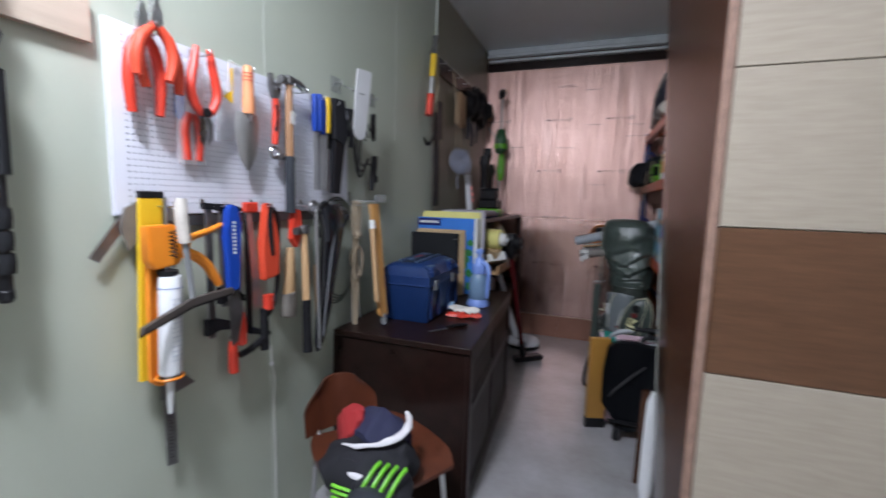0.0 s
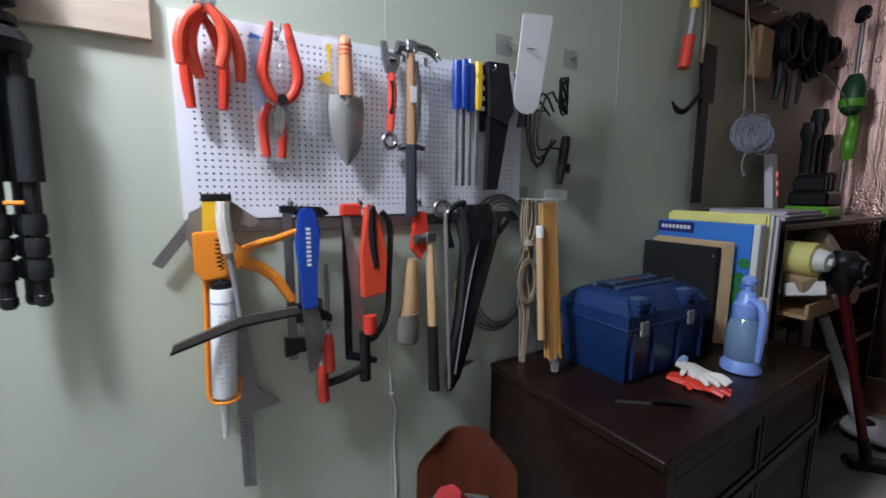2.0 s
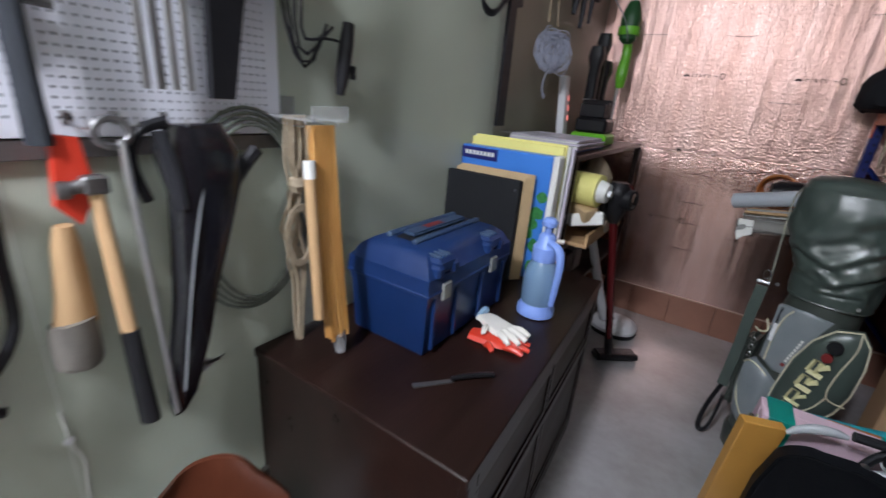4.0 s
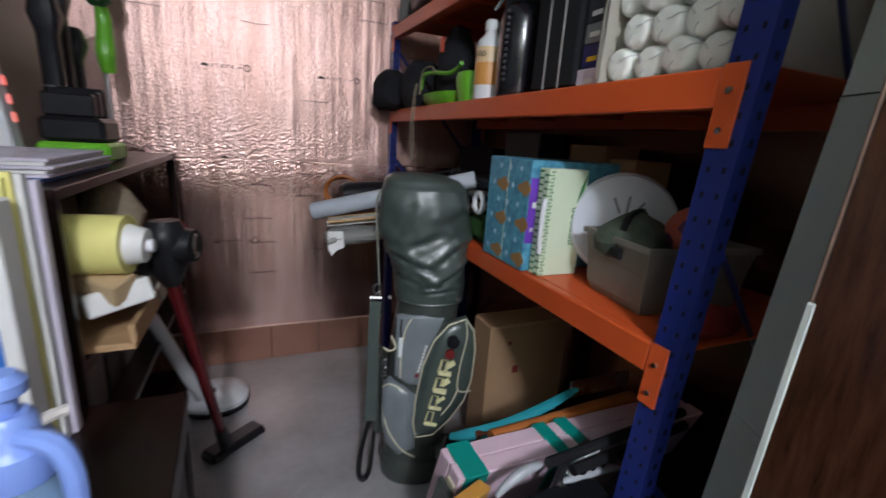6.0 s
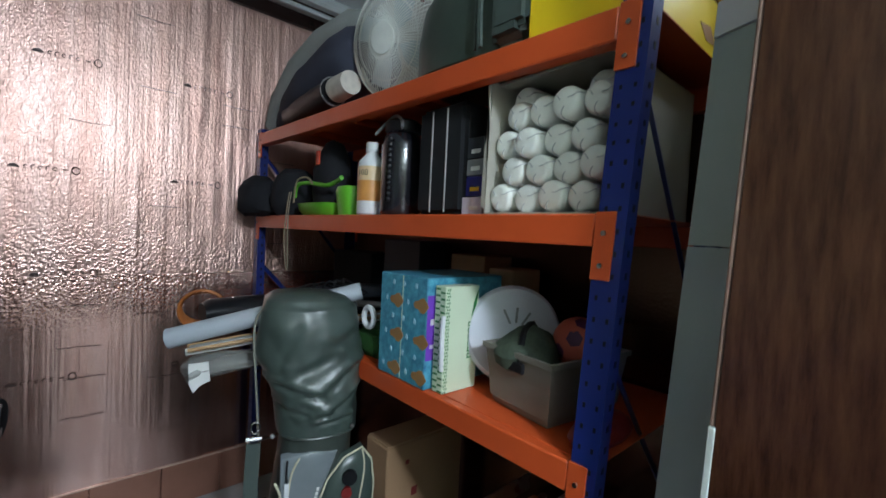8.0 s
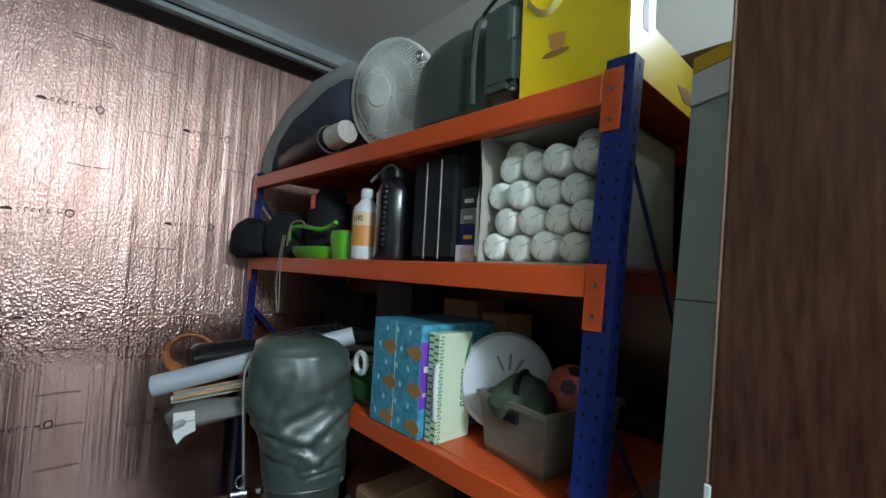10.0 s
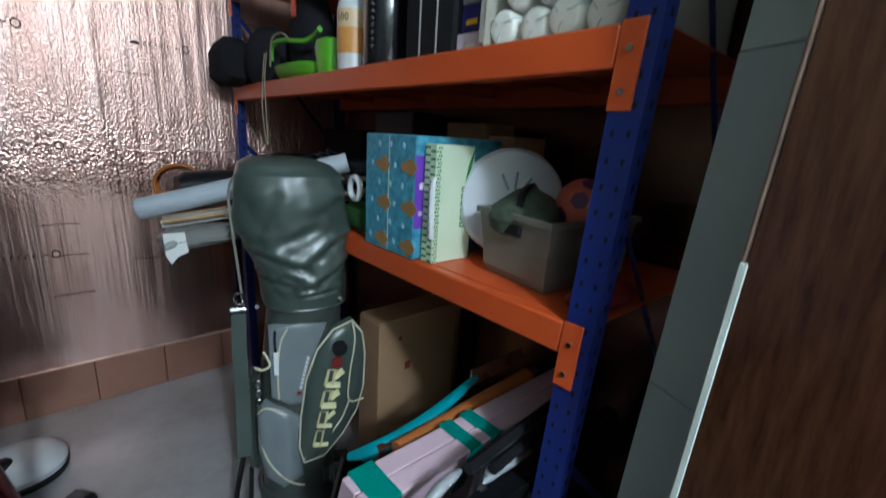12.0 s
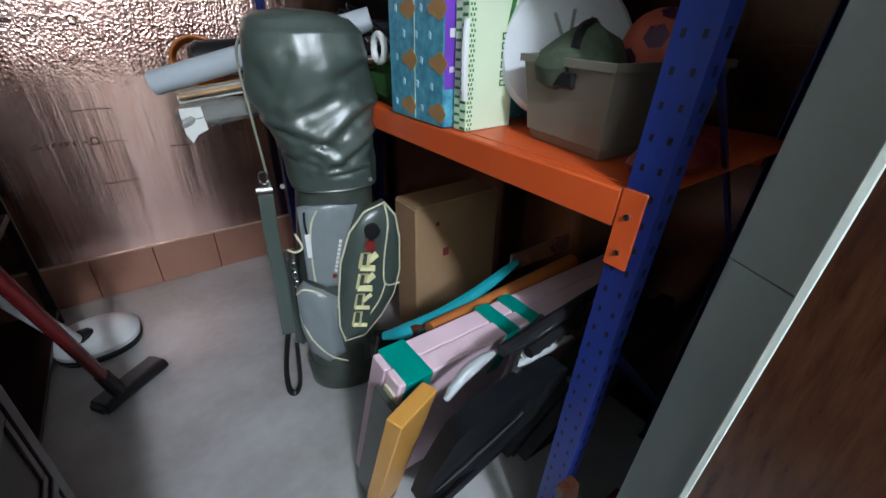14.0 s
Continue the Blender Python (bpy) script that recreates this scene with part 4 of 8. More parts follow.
for z, w, d in ((1.432, 0.040, 0.008), (1.40, 0.044, 0.014), (1.35, 0.040, 0.014), (1.31, 0.030, 0.010), (1.285, 0.014, 0.005), (1.272, 0.003, 0.001)):
    front = [(0.045 + d * (1 - u * u), 1.132 + w * u, z) for u in (-1, -0.66, -0.33, 0, 0.33, 0.66, 1)]
    rings.append(front + [(p[0] - 0.0018, p[1], p[2]) for p in front[::-1]])
pw("blade", loft_bm(bmesh.new(), rings), "steel_soft", tw, "brushed steel blade")
pw("tang", T([(0.058, 1.13, 1.445), (0.061, 1.13, 1.41)], [0.006, 0.004], 8), "steel", tw)

# wrenches and two hammers
wr = thing("adjustable_wrench", "adjustable wrench with red and black grip", "wrench", at=pose(0.045, 1.245, 1.45))
pw("handle", T(yz(0.045, [(1.247, 1.50), (1.25, 1.45), (1.243, 1.36)]), [0.010, 0.012, 0.010], 8, flat=0.7), "red", wr)
pw("grip_band", T(yz(0.0475, [(1.249, 1.48), (1.251, 1.445), (1.246, 1.40)]), 0.0072, 8), "black", wr)
pw("head", slab_bm(bmesh.new(), [(1.235, 1.50), (1.225, 1.53), (1.222, 1.57), (1.235, 1.572), (1.24, 1.548), (1.255, 1.545), (1.265, 1.57), (1.275, 1.555), (1.268, 1.52), (1.258, 1.50)], 0.012, facing((0.038, 0, 0), (0, 1, 0), (0, 0, 1))), "dull_steel", wr)
pw("ring_end", T([(0.045, 1.242 + 0.017 * math.cos(a), 1.335 + 0.017 * math.sin(a)) for a in [k * math.tau / 14 for k in range(14)]], 0.006, 7, closed=True), "steel", wr)
pw("worm", T(yz(0.052, [(1.24, 1.53), (1.255, 1.53)]), 0.006, 8), "steel", wr)


def hammer(y, z, x, mat, label, length=0.42, grip=None, claw=True, lean=0.0, head_w=0.06):
    h = thing("hammer", label, "hammer", "hammers on the wall", at=pose(x, y, z))
    n = length
    pw("shaft", T([(x, y, z), (x, y + lean * 0.5, z - n * 0.5), (x, y + lean, z - n)], [0.0105, 0.0125, 0.0135], 10, flat=0.8), mat, h)
    if grip:
        pw("grip", T([(x, y + lean * 0.6, z - n * 0.57), (x, y + lean * 0.8, z - n * 0.78), (x, y + lean * 1.01, z - n * 1.01)], [0.0150, 0.0152, 0.0168], 10, flat=0.8), grip, h, "dark rubber grip")
    b = bmesh.new()
    tube_bm(b, [(x, y - head_w * 0.62, z - 0.004), (x, y - head_w * 0.45, z - 0.004), (x, y - head_w * 0.40, z - 0.002), (x, y - head_w * 0.15, z)], [0.013, 0.0135, 0.0095, 0.011], 12)
    box_bm(b, x - 0.012, y - 0.016, z - 0.014, x + 0.012, y + 0.016, z + 0.014, bevel=0.004)
    pw("head", b, "dull_steel", h, "worn dark steel head")
    if claw:
        for s in (-1, 1):
            pw("claw", T([(x + s * 0.003, y + 0.012, z + 0.004), (x + s * 0.007, y + 0.04, z + 0.003), (x + s * 0.009, y + 0.065, z - 0.006), (x + s * 0.010, y + 0.083, z - 0.022)], [0.009, 0.007, 0.005, 0.002], 7), "dull_steel", h)
    return h


hammer(1.295, 1.565, 0.058, "hammer_wood", "claw hammer with wooden shaft and grey rubber grip", grip="charger_grey", length=0.415)
pw("maker_label", B(0.070, 1.288, 1.43, 0.0715, 1.305, 1.47), "paper", [o for o in bpy.data.objects if o.name == "hammer"][0], "small white paper label")
r2 = thing("ratchet", "small steel ratchet spanner behind the hammer", "wrench", at=pose(0.04, 1.31, 1.35))
pw("shaft", T(yz(0.036, [(1.322, 1.54), (1.33, 1.44), (1.318, 1.34)]), 0.006, 8), "dull_steel", r2)
pw("head", T(yz(0.036, [(1.27, 1.32), (1.30, 1.328), (1.345, 1.322)]), [0.008, 0.010, 0.006], 8), "dull_steel", r2)

# paint brushes and files
for k, (y, c, dz) in enumerate(((1.438, "blue", 0), (1.460, "blue", 0.004), (1.482, "blue", -0.004), (1.505, "yellow", 0.004))):
    t = thing("file_tool", f"slim steel file with {c} handle", "file", "files on the pegboard", at=pose(0.045, y, 1.45))
    pw("handle", loft_bm(bmesh.new(), [oval(0.05 + 0.004 * (k % 2), y, z, r, r * 1.15, 10, 2.6) for z, r in ((1.43 + dz, 0.008), (1.45 + dz, 0.0105), (1.53 + dz, 0.011), (1.557 + dz, 0.009))]), c, t)
    pw("blade", B(0.047, y - 0.0055, 1.225, 0.052, y + 0.0055, 1.432 + dz, bevel=0.0008), "steel_soft" if k != 1 else "dull_steel", t)
bk = thing("folded_black_tool", "long black folded tool in a sheath", "tool", at=pose(0.06, 1.57, 1.4))
pw("upper", flat(0.045, [(1.53, 1.565), (1.60, 1.568), (1.625, 1.44), (1.60, 1.40), (1.54, 1.42)], 0.022), "black_cloth", bk)
pw("lower", flat(0.043, [(1.545, 1.43), (1.615, 1.43), (1.575, 1.215), (1.535, 1.215)], 0.018), "black", bk)
pw("bar", flat(0.034, [(1.52, 1.56), (1.545, 1.56), (1.54, 1.38), (1.52, 1.38)], 0.01), "black", bk)
b = bmesh.new()
for k in range(4):
    box_bm(b, 0.0445, 1.520, 1.52 - k * 0.028, 0.0455, 1.535, 1.532 - k * 0.028)
pw("markings", b, "paper", bk, "small white markings", kind="stuff")
cb = thing("cable_bundle", "bundle of thin black cables behind the tool", "cable", at=pose(0.04, 1.65, 1.5))
for k in range(5):
    pw("cable", T(yz(0.05 + 0.004 * k, [(1.635 + 0.006 * k, 1.55), (1.65 + 0.005 * k, 1.52), (1.642 + 0.007 * k, 1.48), (1.66, 1.44), (1.652 + 0.004 * k, 1.40)]), 0.003, 6), "black", cb)
wb = thing("plastic_hanger", "white plastic shoe-horn shaped board on a clear hook", "plastic board", at=pose(0.12, 1.65, 1.55))
pw("board", slab_bm(bmesh.new(), [(1.605, 1.685), (1.611, 1.689), (1.708, 1.701), (1.715, 1.697), (1.676, 1.475), (1.668, 1.448), (1.652, 1.432), (1.628, 1.425), (1.603, 1.429), (1.587, 1.442), (1.580, 1.465)], 0.003, facing((0.115, 0, 0), (0, 1, 0), (0, 0, 1))), "white_plastic", wb)
pw("wire", T([(0.016, 1.60, 1.63), (0.05, 1.60, 1.63), (0.118, 1.62, 1.60), (0.125, 1.65, 1.60)], 0.002, 6), "steel", wb)
for y, z in ((1.635, 1.642), (1.915, 1.645)):
    t = thing("adhesive_hook", "clear adhesive wall hook with steel pin", "hook", "clear adhesive hooks", at=pose(0, y, z))
    pw("plate", B(0.0, y - 0.032, z - 0.03, 0.002, y + 0.032, z + 0.03, bevel=0.001), "clear_plastic", t, "clear plastic plate")
    pw("pin", T([(0.002, y, z + 0.006), (0.03, y, z + 0.002), (0.034, y, z + 0.012)], 0.003, 6), "steel", t)
# soldering iron with cable
si = thing("soldering_tool", "black corded hand tool with coiled cable", "tool", at=pose(0.05, 1.8, 1.35))
pw("body", T(yz(0.055, [(1.855, 1.385), (1.848, 1.34), (1.838, 1.28), (1.83, 1.235)]), [0.013, 0.016, 0.015, 0.010], 10), "black", si)
pw("trigger", B(0.05, 1.862, 1.27, 0.065, 1.872, 1.30, bevel=0.003), "black", si)
for k in range(4):
    pw("cable", T(yz(0.05 + 0.004 * k, [(1.74 + 0.055 * math.cos(a) + 0.012 * k, 1.40 + 0.085 * math.sin(a) + 0.03 * math.cos(2 * a + k)) for a in [radians(60 + 26 * i) for i in range(11)]]), 0.0034, 6), "black", si)
for k in range(5):
    pw("cable", T(yz(0.06, [(1.83 + 0.018 * math.cos(a + k), 1.50 + 0.05 * math.sin(a) + 0.004 * k) for a in [radians(30 * i) for i in range(12)]]), 0.0036, 6, closed=True), "black", si)

# lower row -----------------------------------------------------------------
lv = thing("spirit_level", "long yellow steel rule hanging behind the caulking gun", "rule", at=pose(0.03, 0.83, 1.0))
pw("blade", flat(0.030, [(0.820, 1.20), (0.872, 1.20), (0.842, 0.760), (0.800, 0.765)], 0.012), "yellow", lv)
pw("end_cap", B(0.029, 0.818, 1.188, 0.0435, 0.875, 1.204, bevel=0.002), "black", lv)
sq = thing("set_square", "grey steel carpenter's square hung askew", "set square", at=pose(0.02, 0.85, 1.13))
pw("arm", flat(0.018, [(0.722, 1.062), (0.740, 1.050), (0.812, 1.140), (0.812, 1.165), (0.802, 1.165)], 0.004), "dull_steel", sq)
pw("arm", flat(0.022, [(0.795, 1.165), (0.86, 1.20), (0.93, 1.145), (0.915, 1.128), (0.86, 1.15), (0.83, 1.10), (0.80, 1.07), (0.785, 1.12)], 0.005), "grey_brown", sq)
pw("arm", flat(0.016, [(0.85, 0.93), (0.885, 0.93), (0.905, 0.75), (0.955, 0.70), (0.86, 0.688), (0.862, 0.72)], 0.004), "dull_steel", sq)
ru = thing("steel_ruler", "grey steel ruler with faint scale marks", "ruler", at=pose(0.02, 0.88, 0.6))
pw("blade", flat(0.023, [(0.862, 0.90), (0.892, 0.90), (0.892, 0.505), (0.864, 0.512)], 0.002), "dull_steel", ru)
b = bmesh.new()
for k in range(18):
    box_bm(b, 0.0252, 0.872, 0.53 + k * 0.009, 0.0258, 0.879 + 0.004 * (k % 5 == 0), 0.5312 + k * 0.009)
pw("scale_marks", b, "black", ru, kind="stuff")
gun = thing("caulking_gun", "orange caulking gun loaded with a white sealant cartridge", "caulking gun", at=pose(0.075, 0.85, 0.95))
GX = 0.085
pw("cradle_rail", T(yz(GX - 0.022, [(0.815, 1.045), (0.806, 0.80), (0.812, 0.765), (0.835, 0.750), (0.862, 0.765), (0.868, 0.80)]), 0.0045, 8), "orange", gun)
pw("cradle_ring", T([(GX + 0.026 * math.cos(a), 0.837 + 0.028 * math.sin(a), 0.772) for a in [k * math.tau / 18 for k in range(18)]], 0.0035, 6, closed=True), "orange", gun)
pw("cradle_back", flat(GX - 0.03, [(0.812, 1.05), (0.865, 1.05), (0.86, 0.77), (0.806, 0.77)], 0.003), "orange", gun)
bm = slab_bm(bmesh.new(), [(0.797, 1.128), (0.86, 1.130), (0.872, 1.10), (0.90, 1.088), (0.895, 1.06), (0.872, 1.055), (0.868, 1.037), (0.81, 1.030), (0.797, 1.05)], 0.030, facing((GX - 0.02, 0, 0), (0, 1, 0), (0, 0, 1)))
bmesh.ops.bevel(bm, geom=list(bm.edges), offset=0.003, segments=2, affect="EDGES")
pw("frame", bm, "orange", gun)
pw("trigger", T(yz(GX, [(0.885, 1.085), (0.915, 1.098), (0.955, 1.108), (1.0, 1.122), (1.032, 1.112)]), [0.012, 0.010, 0.0085, 0.008, 0.005], 8, flat=0.8), "orange", gun)
pw("grip", T(yz(GX, [(0.885, 1.062), (0.918, 1.048), (0.948, 1.022), (0.968, 0.99), (0.982, 0.966)]), [0.015, 0.014, 0.013, 0.012, 0.010], 8, flat=0.8), "orange", gun)
pw("spring", T([(GX + 0.024 + 0.007 * math.cos(k * 1.3), 0.842 + 0.007 * math.sin(k * 1.3), 1.055 + k * 0.0018) for k in range(36)], 0.0014, 5), "black", gun)
pw("rod", T(yz(GX, [(0.846, 1.19), (0.84, 1.01)]), 0.004, 8), "steel", gun)
pw("plunger", lathe_bm(bmesh.new(), [(0.020, 1.012), (0.022, 1.016), (0.022, 1.024), (0.008, 1.028)], GX, 0.843, 16), "black", gun)
sc = thing("sealant_cartridge", "white sealant cartridge with pale blue printing", "sealant cartridge", at=pose(GX, 0.84, 0.8))
dy = lambda z: 0.8455 - (1.013 - z) * 0.045
pw("tube", loft_bm(bmesh.new(), [oval(GX + 0.004, dy(z), z, r, r, 22) for z, r in ((0.782, 0.0235), (0.786, 0.0245), (1.008, 0.0245), (1.012, 0.0235))]), "white_plastic", sc)
pw("nozzle", loft_bm(bmesh.new(), [oval(GX + 0.004, dy(z), z, r, r, 12) for z, r in ((0.782, 0.013), (0.765, 0.010), (0.685, 0.0055))]), "clear_white", sc)
pw("blue_band", T([(GX + 0.004 + 0.0247 * math.cos(a), dy(0.985) + 0.0247 * math.sin(a), 0.985) for a in [k * math.tau / 22 for k in range(22)]], 0.0009, 4, closed=True), "card_blue", sc)
b = bmesh.new()
random.seed(11)
for k in range(14):
    z = 0.96 - k * 0.011
    for a in (-0.35, 0.05, 0.4):
        w = random.uniform(0.10, 0.17)
        pts = [(GX + 0.004 + 0.0250 * math.cos(a + u * w), dy(z) + 0.0250 * math.sin(a + u * w), z) for u in (-1, 0, 1)]
        tube_bm(b, pts, 0.0006, 4)
pw("printing", b, "card_grey", sc, "lines of faint illegible print", kind="stuff")
sg = thing("squeegee", "window squeegee with black rubber blade and white handle", "squeegee", at=pose(0.12, 0.86, 1.1))
SX = 0.125
pw("handle", T(yz(SX, [(0.853, 1.19), (0.852, 1.15), (0.858, 1.09)]), [0.011, 0.014, 0.013], 10), "white_worn", sg)
pw("stem", T(yz(SX, [(0.858, 1.09), (0.868, 1.0), (0.872, 0.945)]), [0.007, 0.006, 0.006], 8), "grey", sg)
pw("blade_holder", slab_bm(bmesh.new(), [(0.748, 0.905), (0.752, 0.918), (0.87, 0.958), (0.985, 0.962), (0.99, 0.948), (0.87, 0.940)], 0.012, facing((SX - 0.006, 0, 0), (0, 1, 0), (0, 0, 1))), "rubber_brown", sg)
pw("rubber", slab_bm(bmesh.new(), [(0.746, 0.904), (0.87, 0.9395), (0.99, 0.9475), (0.99, 0.942), (0.87, 0.933), (0.746, 0.898)], 0.004, facing((SX - 0.002, 0, 0), (0, 1, 0), (0, 0, 1))), "black", sg)


def clamp(y, top, bot, x, mat, label, screw_y, reach=0.075):
    """A steel bar clamp with a wood-turned red handle."""
    c = thing("bar_clamp", label, "clamp", "bar clamps", at=pose(x, y, (top + bot) / 2))
    pw("bar", B(x - 0.004, y - 0.010, bot, x + 0.004, y + 0.010, top, bevel=0.001), "dull_steel", c)
    pw("fixed_jaw", slab_bm(bmesh.new(), [(y - 0.016, top - 0.01), (y - 0.016, top + 0.006), (y + reach, top + 0.002), (y + reach + 0.014, top - 0.008), (y + reach, top - 0.016), (y + 0.02, top - 0.012)], 0.014, facing((x - 0.007, 0, 0), (0, 1, 0), (0, 0, 1))), "black", c)
    pw("sliding_jaw", slab_bm(bmesh.new(), [(y - 0.018, bot + 0.01), (y - 0.018, bot + 0.055), (y + 0.02, bot + 0.05), (y + reach + 0.012, bot + 0.02), (y + reach + 0.012, bot + 0.002), (y + 0.02, bot + 0.018)], 0.018, facing((x - 0.009, 0, 0), (0, 1, 0), (0, 0, 1))), "black", c)
    pw("screw", T(yz(x, [(screw_y, bot + 0.14), (screw_y, bot - 0.02)]), 0.005, 8), "dull_steel", c)
    pw("handle", loft_bm(bmesh.new(), [oval(x, screw_y, z, r, r, 12) for z, r in ((bot - 0.125, 0.009), (bot - 0.12, 0.0145), (bot - 0.05, 0.0130), (bot - 0.028, 0.009))]), mat, c)
    pw("ferrule", T(yz(x, [(screw_y, bot - 0.030), (screw_y, bot - 0.015)]), 0.0085, 10), "steel", c)
    return c


clamp(0.985, 1.172, 0.815, 0.052, "red", "steel bar clamp with red handle and black jaws", 1.052)
clamp(1.008, 1.168, 0.90, 0.075, "red", "short bar clamp with bright red handle", 1.062, 0.05)
sw = thing("folding_saw", "blue-handled pruning saw with white illegible lettering", "saw", at=pose(0.07, 1.02, 1.05))
bm = slab_bm(bmesh.new(), [(1.000, 1.165), (1.012, 1.176), (1.034, 1.170), (1.045, 1.12), (1.036, 1.04), (1.034, 0.945), (1.0, 0.945), (0.998, 1.03), (0.99, 1.09)], 0.020, facing((0.086, 0, 0), (0, 1, 0), (0, 0, 1)))
bmesh.ops.bevel(bm, geom=list(bm.edges), offset=0.004, segments=2, affect="EDGES")
pw("handle", bm, "blue", sw)
pw("blade", flat(0.094, [(1.0, 0.95), (1.034, 0.95), (1.05, 0.88), (1.03, 0.80), (1.01, 0.79), (1.005, 0.86)], 0.002), "dull_steel", sw)
b = bmesh.new()
for k in range(9):
    box_bm(b, 0.1062, 1.012, 1.125 - k * 0.010, 0.1068, 1.022, 1.131 - k * 0.010)
pw("lettering", b, "paper", sw, kind="stuff")
hs = thing("hacksaw", "folding saw with orange-red and black handle", "saw", at=pose(0.06, 1.17, 1.0))
bm = slab_bm(bmesh.new(), [(1.150, 1.06), (1.165, 1.178), (1.185, 1.178), (1.205, 1.12), (1.215, 1.05), (1.214, 0.955), (1.15, 0.945)], 0.026, facing((0.055, 0, 0), (0, 1, 0), (0, 0, 1)))
bmesh.ops.bevel(bm, geom=list(bm.edges), offset=0.005, segments=2, affect="EDGES")
pw("handle", bm, "orange_red", hs)
pw("black_grip", T(yz(0.076, [(1.178, 1.175), (1.176, 1.10), (1.186, 1.02)]), [0.010, 0.012, 0.009], 8), "black", hs)
pw("back_bow", T(yz(0.060, [(1.21, 1.16), (1.232, 1.12), (1.228, 1.0), (1.222, 0.90), (1.19, 0.84), (1.16, 0.83)]), 0.008, 8), "black", hs)
pw("red_tip", loft_bm(bmesh.new(), [oval(0.075, 1.168, z, 0.014, 0.018, 12) for z in (0.855, 0.865, 0.895, 0.90)]), "red", hs)
pw("blade", flat(0.05, [(1.112, 1.165), (1.13, 1.16), (1.165, 0.87), (1.135, 0.86)], 0.002), "steel_soft", hs)
clamp2 = thing("f_clamp", "black F-clamp with red handle hanging beside the saw", "clamp", "bar clamps", at=pose(0.05, 1.13, 1.0))
pw("bar", B(0.042, 1.112, 0.79, 0.050, 1.130, 1.178, bevel=0.001), "black", clamp2)
pw("top_pad", B(0.038, 1.108, 1.15, 0.056, 1.16, 1.18, bevel=0.004), "red", clamp2)
pw("jaw", T(yz(0.055, [(1.115, 0.80), (1.14, 0.79), (1.19, 0.77)]), [0.012, 0.010, 0.008], 8), "black", clamp2)
pw("arm", T(yz(0.07, [(1.06, 0.745), (1.10, 0.75), (1.16, 0.77)]), [0.010, 0.010, 0.012], 8), "black", clamp2)
pw("knob", loft_bm(bmesh.new(), [oval(0.07, 1.155, z, 0.012, 0.014, 10) for z in (0.73, 0.74, 0.82, 0.86)]), "black", clamp2)

hammer(1.340, 1.090, 0.075, "pale_wood", "hammer with pale wooden shaft and black grip hanging by its head", length=0.43, grip="black", claw=False, lean=0.015, head_w=0.07)
hb = thing("wire_brush", "pale wooden handled brush with worn bristles", "brush", at=pose(0.05, 1.30, 0.9))
pw("handle", loft_bm(bmesh.new(), [oval(0.05, 1.295 + dy_, z, 0.014, r, 10) for z, r, dy_ in ((0.87, 0.030, -.005), (0.92, 0.024, 0), (1.0, 0.018, .004), (1.03, 0.012, .006))]), "pale_wood", hb)
pw("bristles", soft(loft_bm(bmesh.new(), [oval(0.055, 1.285, z, 0.02, r, 14) for z, r in ((0.80, 0.024), (0.81, 0.032), (0.85, 0.033), (0.88, 0.030))]), 0.004, 60), "grey_brown", hb)
mc = thing("mallet_head", "red-painted small axe behind the hammers", "axe", at=pose(0.04, 1.32, 1.12))
pw("head", flat(0.045, [(1.305, 1.16), (1.335, 1.155), (1.345, 1.08), (1.32, 1.03), (1.295, 1.06), (1.30, 1.10)], 0.02), "red", mc)
sr = thing("sharpening_rod", "long thin grey sharpening rod", "rod", at=pose(0.09, 1.385, 0.9))
pw("rod", T(yz(0.098, [(1.375, 1.155), (1.378, 1.05), (1.392, 0.66)]), [0.0055, 0.006, 0.004], 8), "steel_soft", sr)
pw("ring", T([(0.095, 1.366 + 0.022 * math.cos(a), 1.165 + 0.02 * math.sin(a)) for a in [k * math.tau / 16 for k in range(16)]], 0.0055, 7, closed=True), "dull_steel", sr)
bt = thing("black_tube_bag", "long black plastic-wrapped tool hanging diagonally", "tool", at=pose(0.08, 1.45, 0.9))
pw("sheath", soft(loft_bm(bmesh.new(), [oval(0.082, y, z, rx, ry, 18, 2.4) for y, z, rx, ry in ((1.402, .645, .008, .012), (1.41, .68, .014, .026), (1.436, .78, .016, .036), (1.458, .88, .018, .042), (1.480, .98, .018, .050), (1.494, 1.07, .02, .062), (1.49, 1.13, .018, .070), (1.488, 1.175, .012, .045))]), 0.006, 22), "black_shiny", bt)
pw("edge_strip", T(yz(0.101, [(1.485, 1.09), (1.448, .93), (1.408, .70)]), .0022, 5), "grey", bt)
pw("strap", T(yz(0.095, [(1.425, 1.165), (1.44, 1.10), (1.445, 1.04)]), 0.012, 6, flat=0.5), "black_cloth", bt)
pw("handle", T(yz(0.075, [(1.60, 1.128), (1.555, 1.08), (1.52, 1.02)]), [0.013, 0.014, 0.012], 8), "black", bt)
pw("loop", T(yz(0.09, [(1.44, 1.18), (1.40, 1.165), (1.385, 1.12), (1.40, 1.06)]), 0.009, 7), "black", bt)
nt_ = thing("pry_bar", "small brown-handled scraper behind the black bag", "tool", at=pose(0.04, 1.46, 0.8))
pw("shaft", T(yz(0.04, [(1.45, 0.95), (1.462, 0.80), (1.468, 0.70)]), [0.009, 0.012, 0.008], 8), "pale_wood", nt_)
pw("tip", flat(0.04, [(1.465, 0.72), (1.50, 0.69), (1.515, 0.70), (1.47, 0.68), (1.455, 0.70)], 0.004), "steel", nt_)
hc = thing("hose_coil", "loops of grey-green hose hanging on the wall", "hose", at=pose(0.03, 1.62, 1.0))
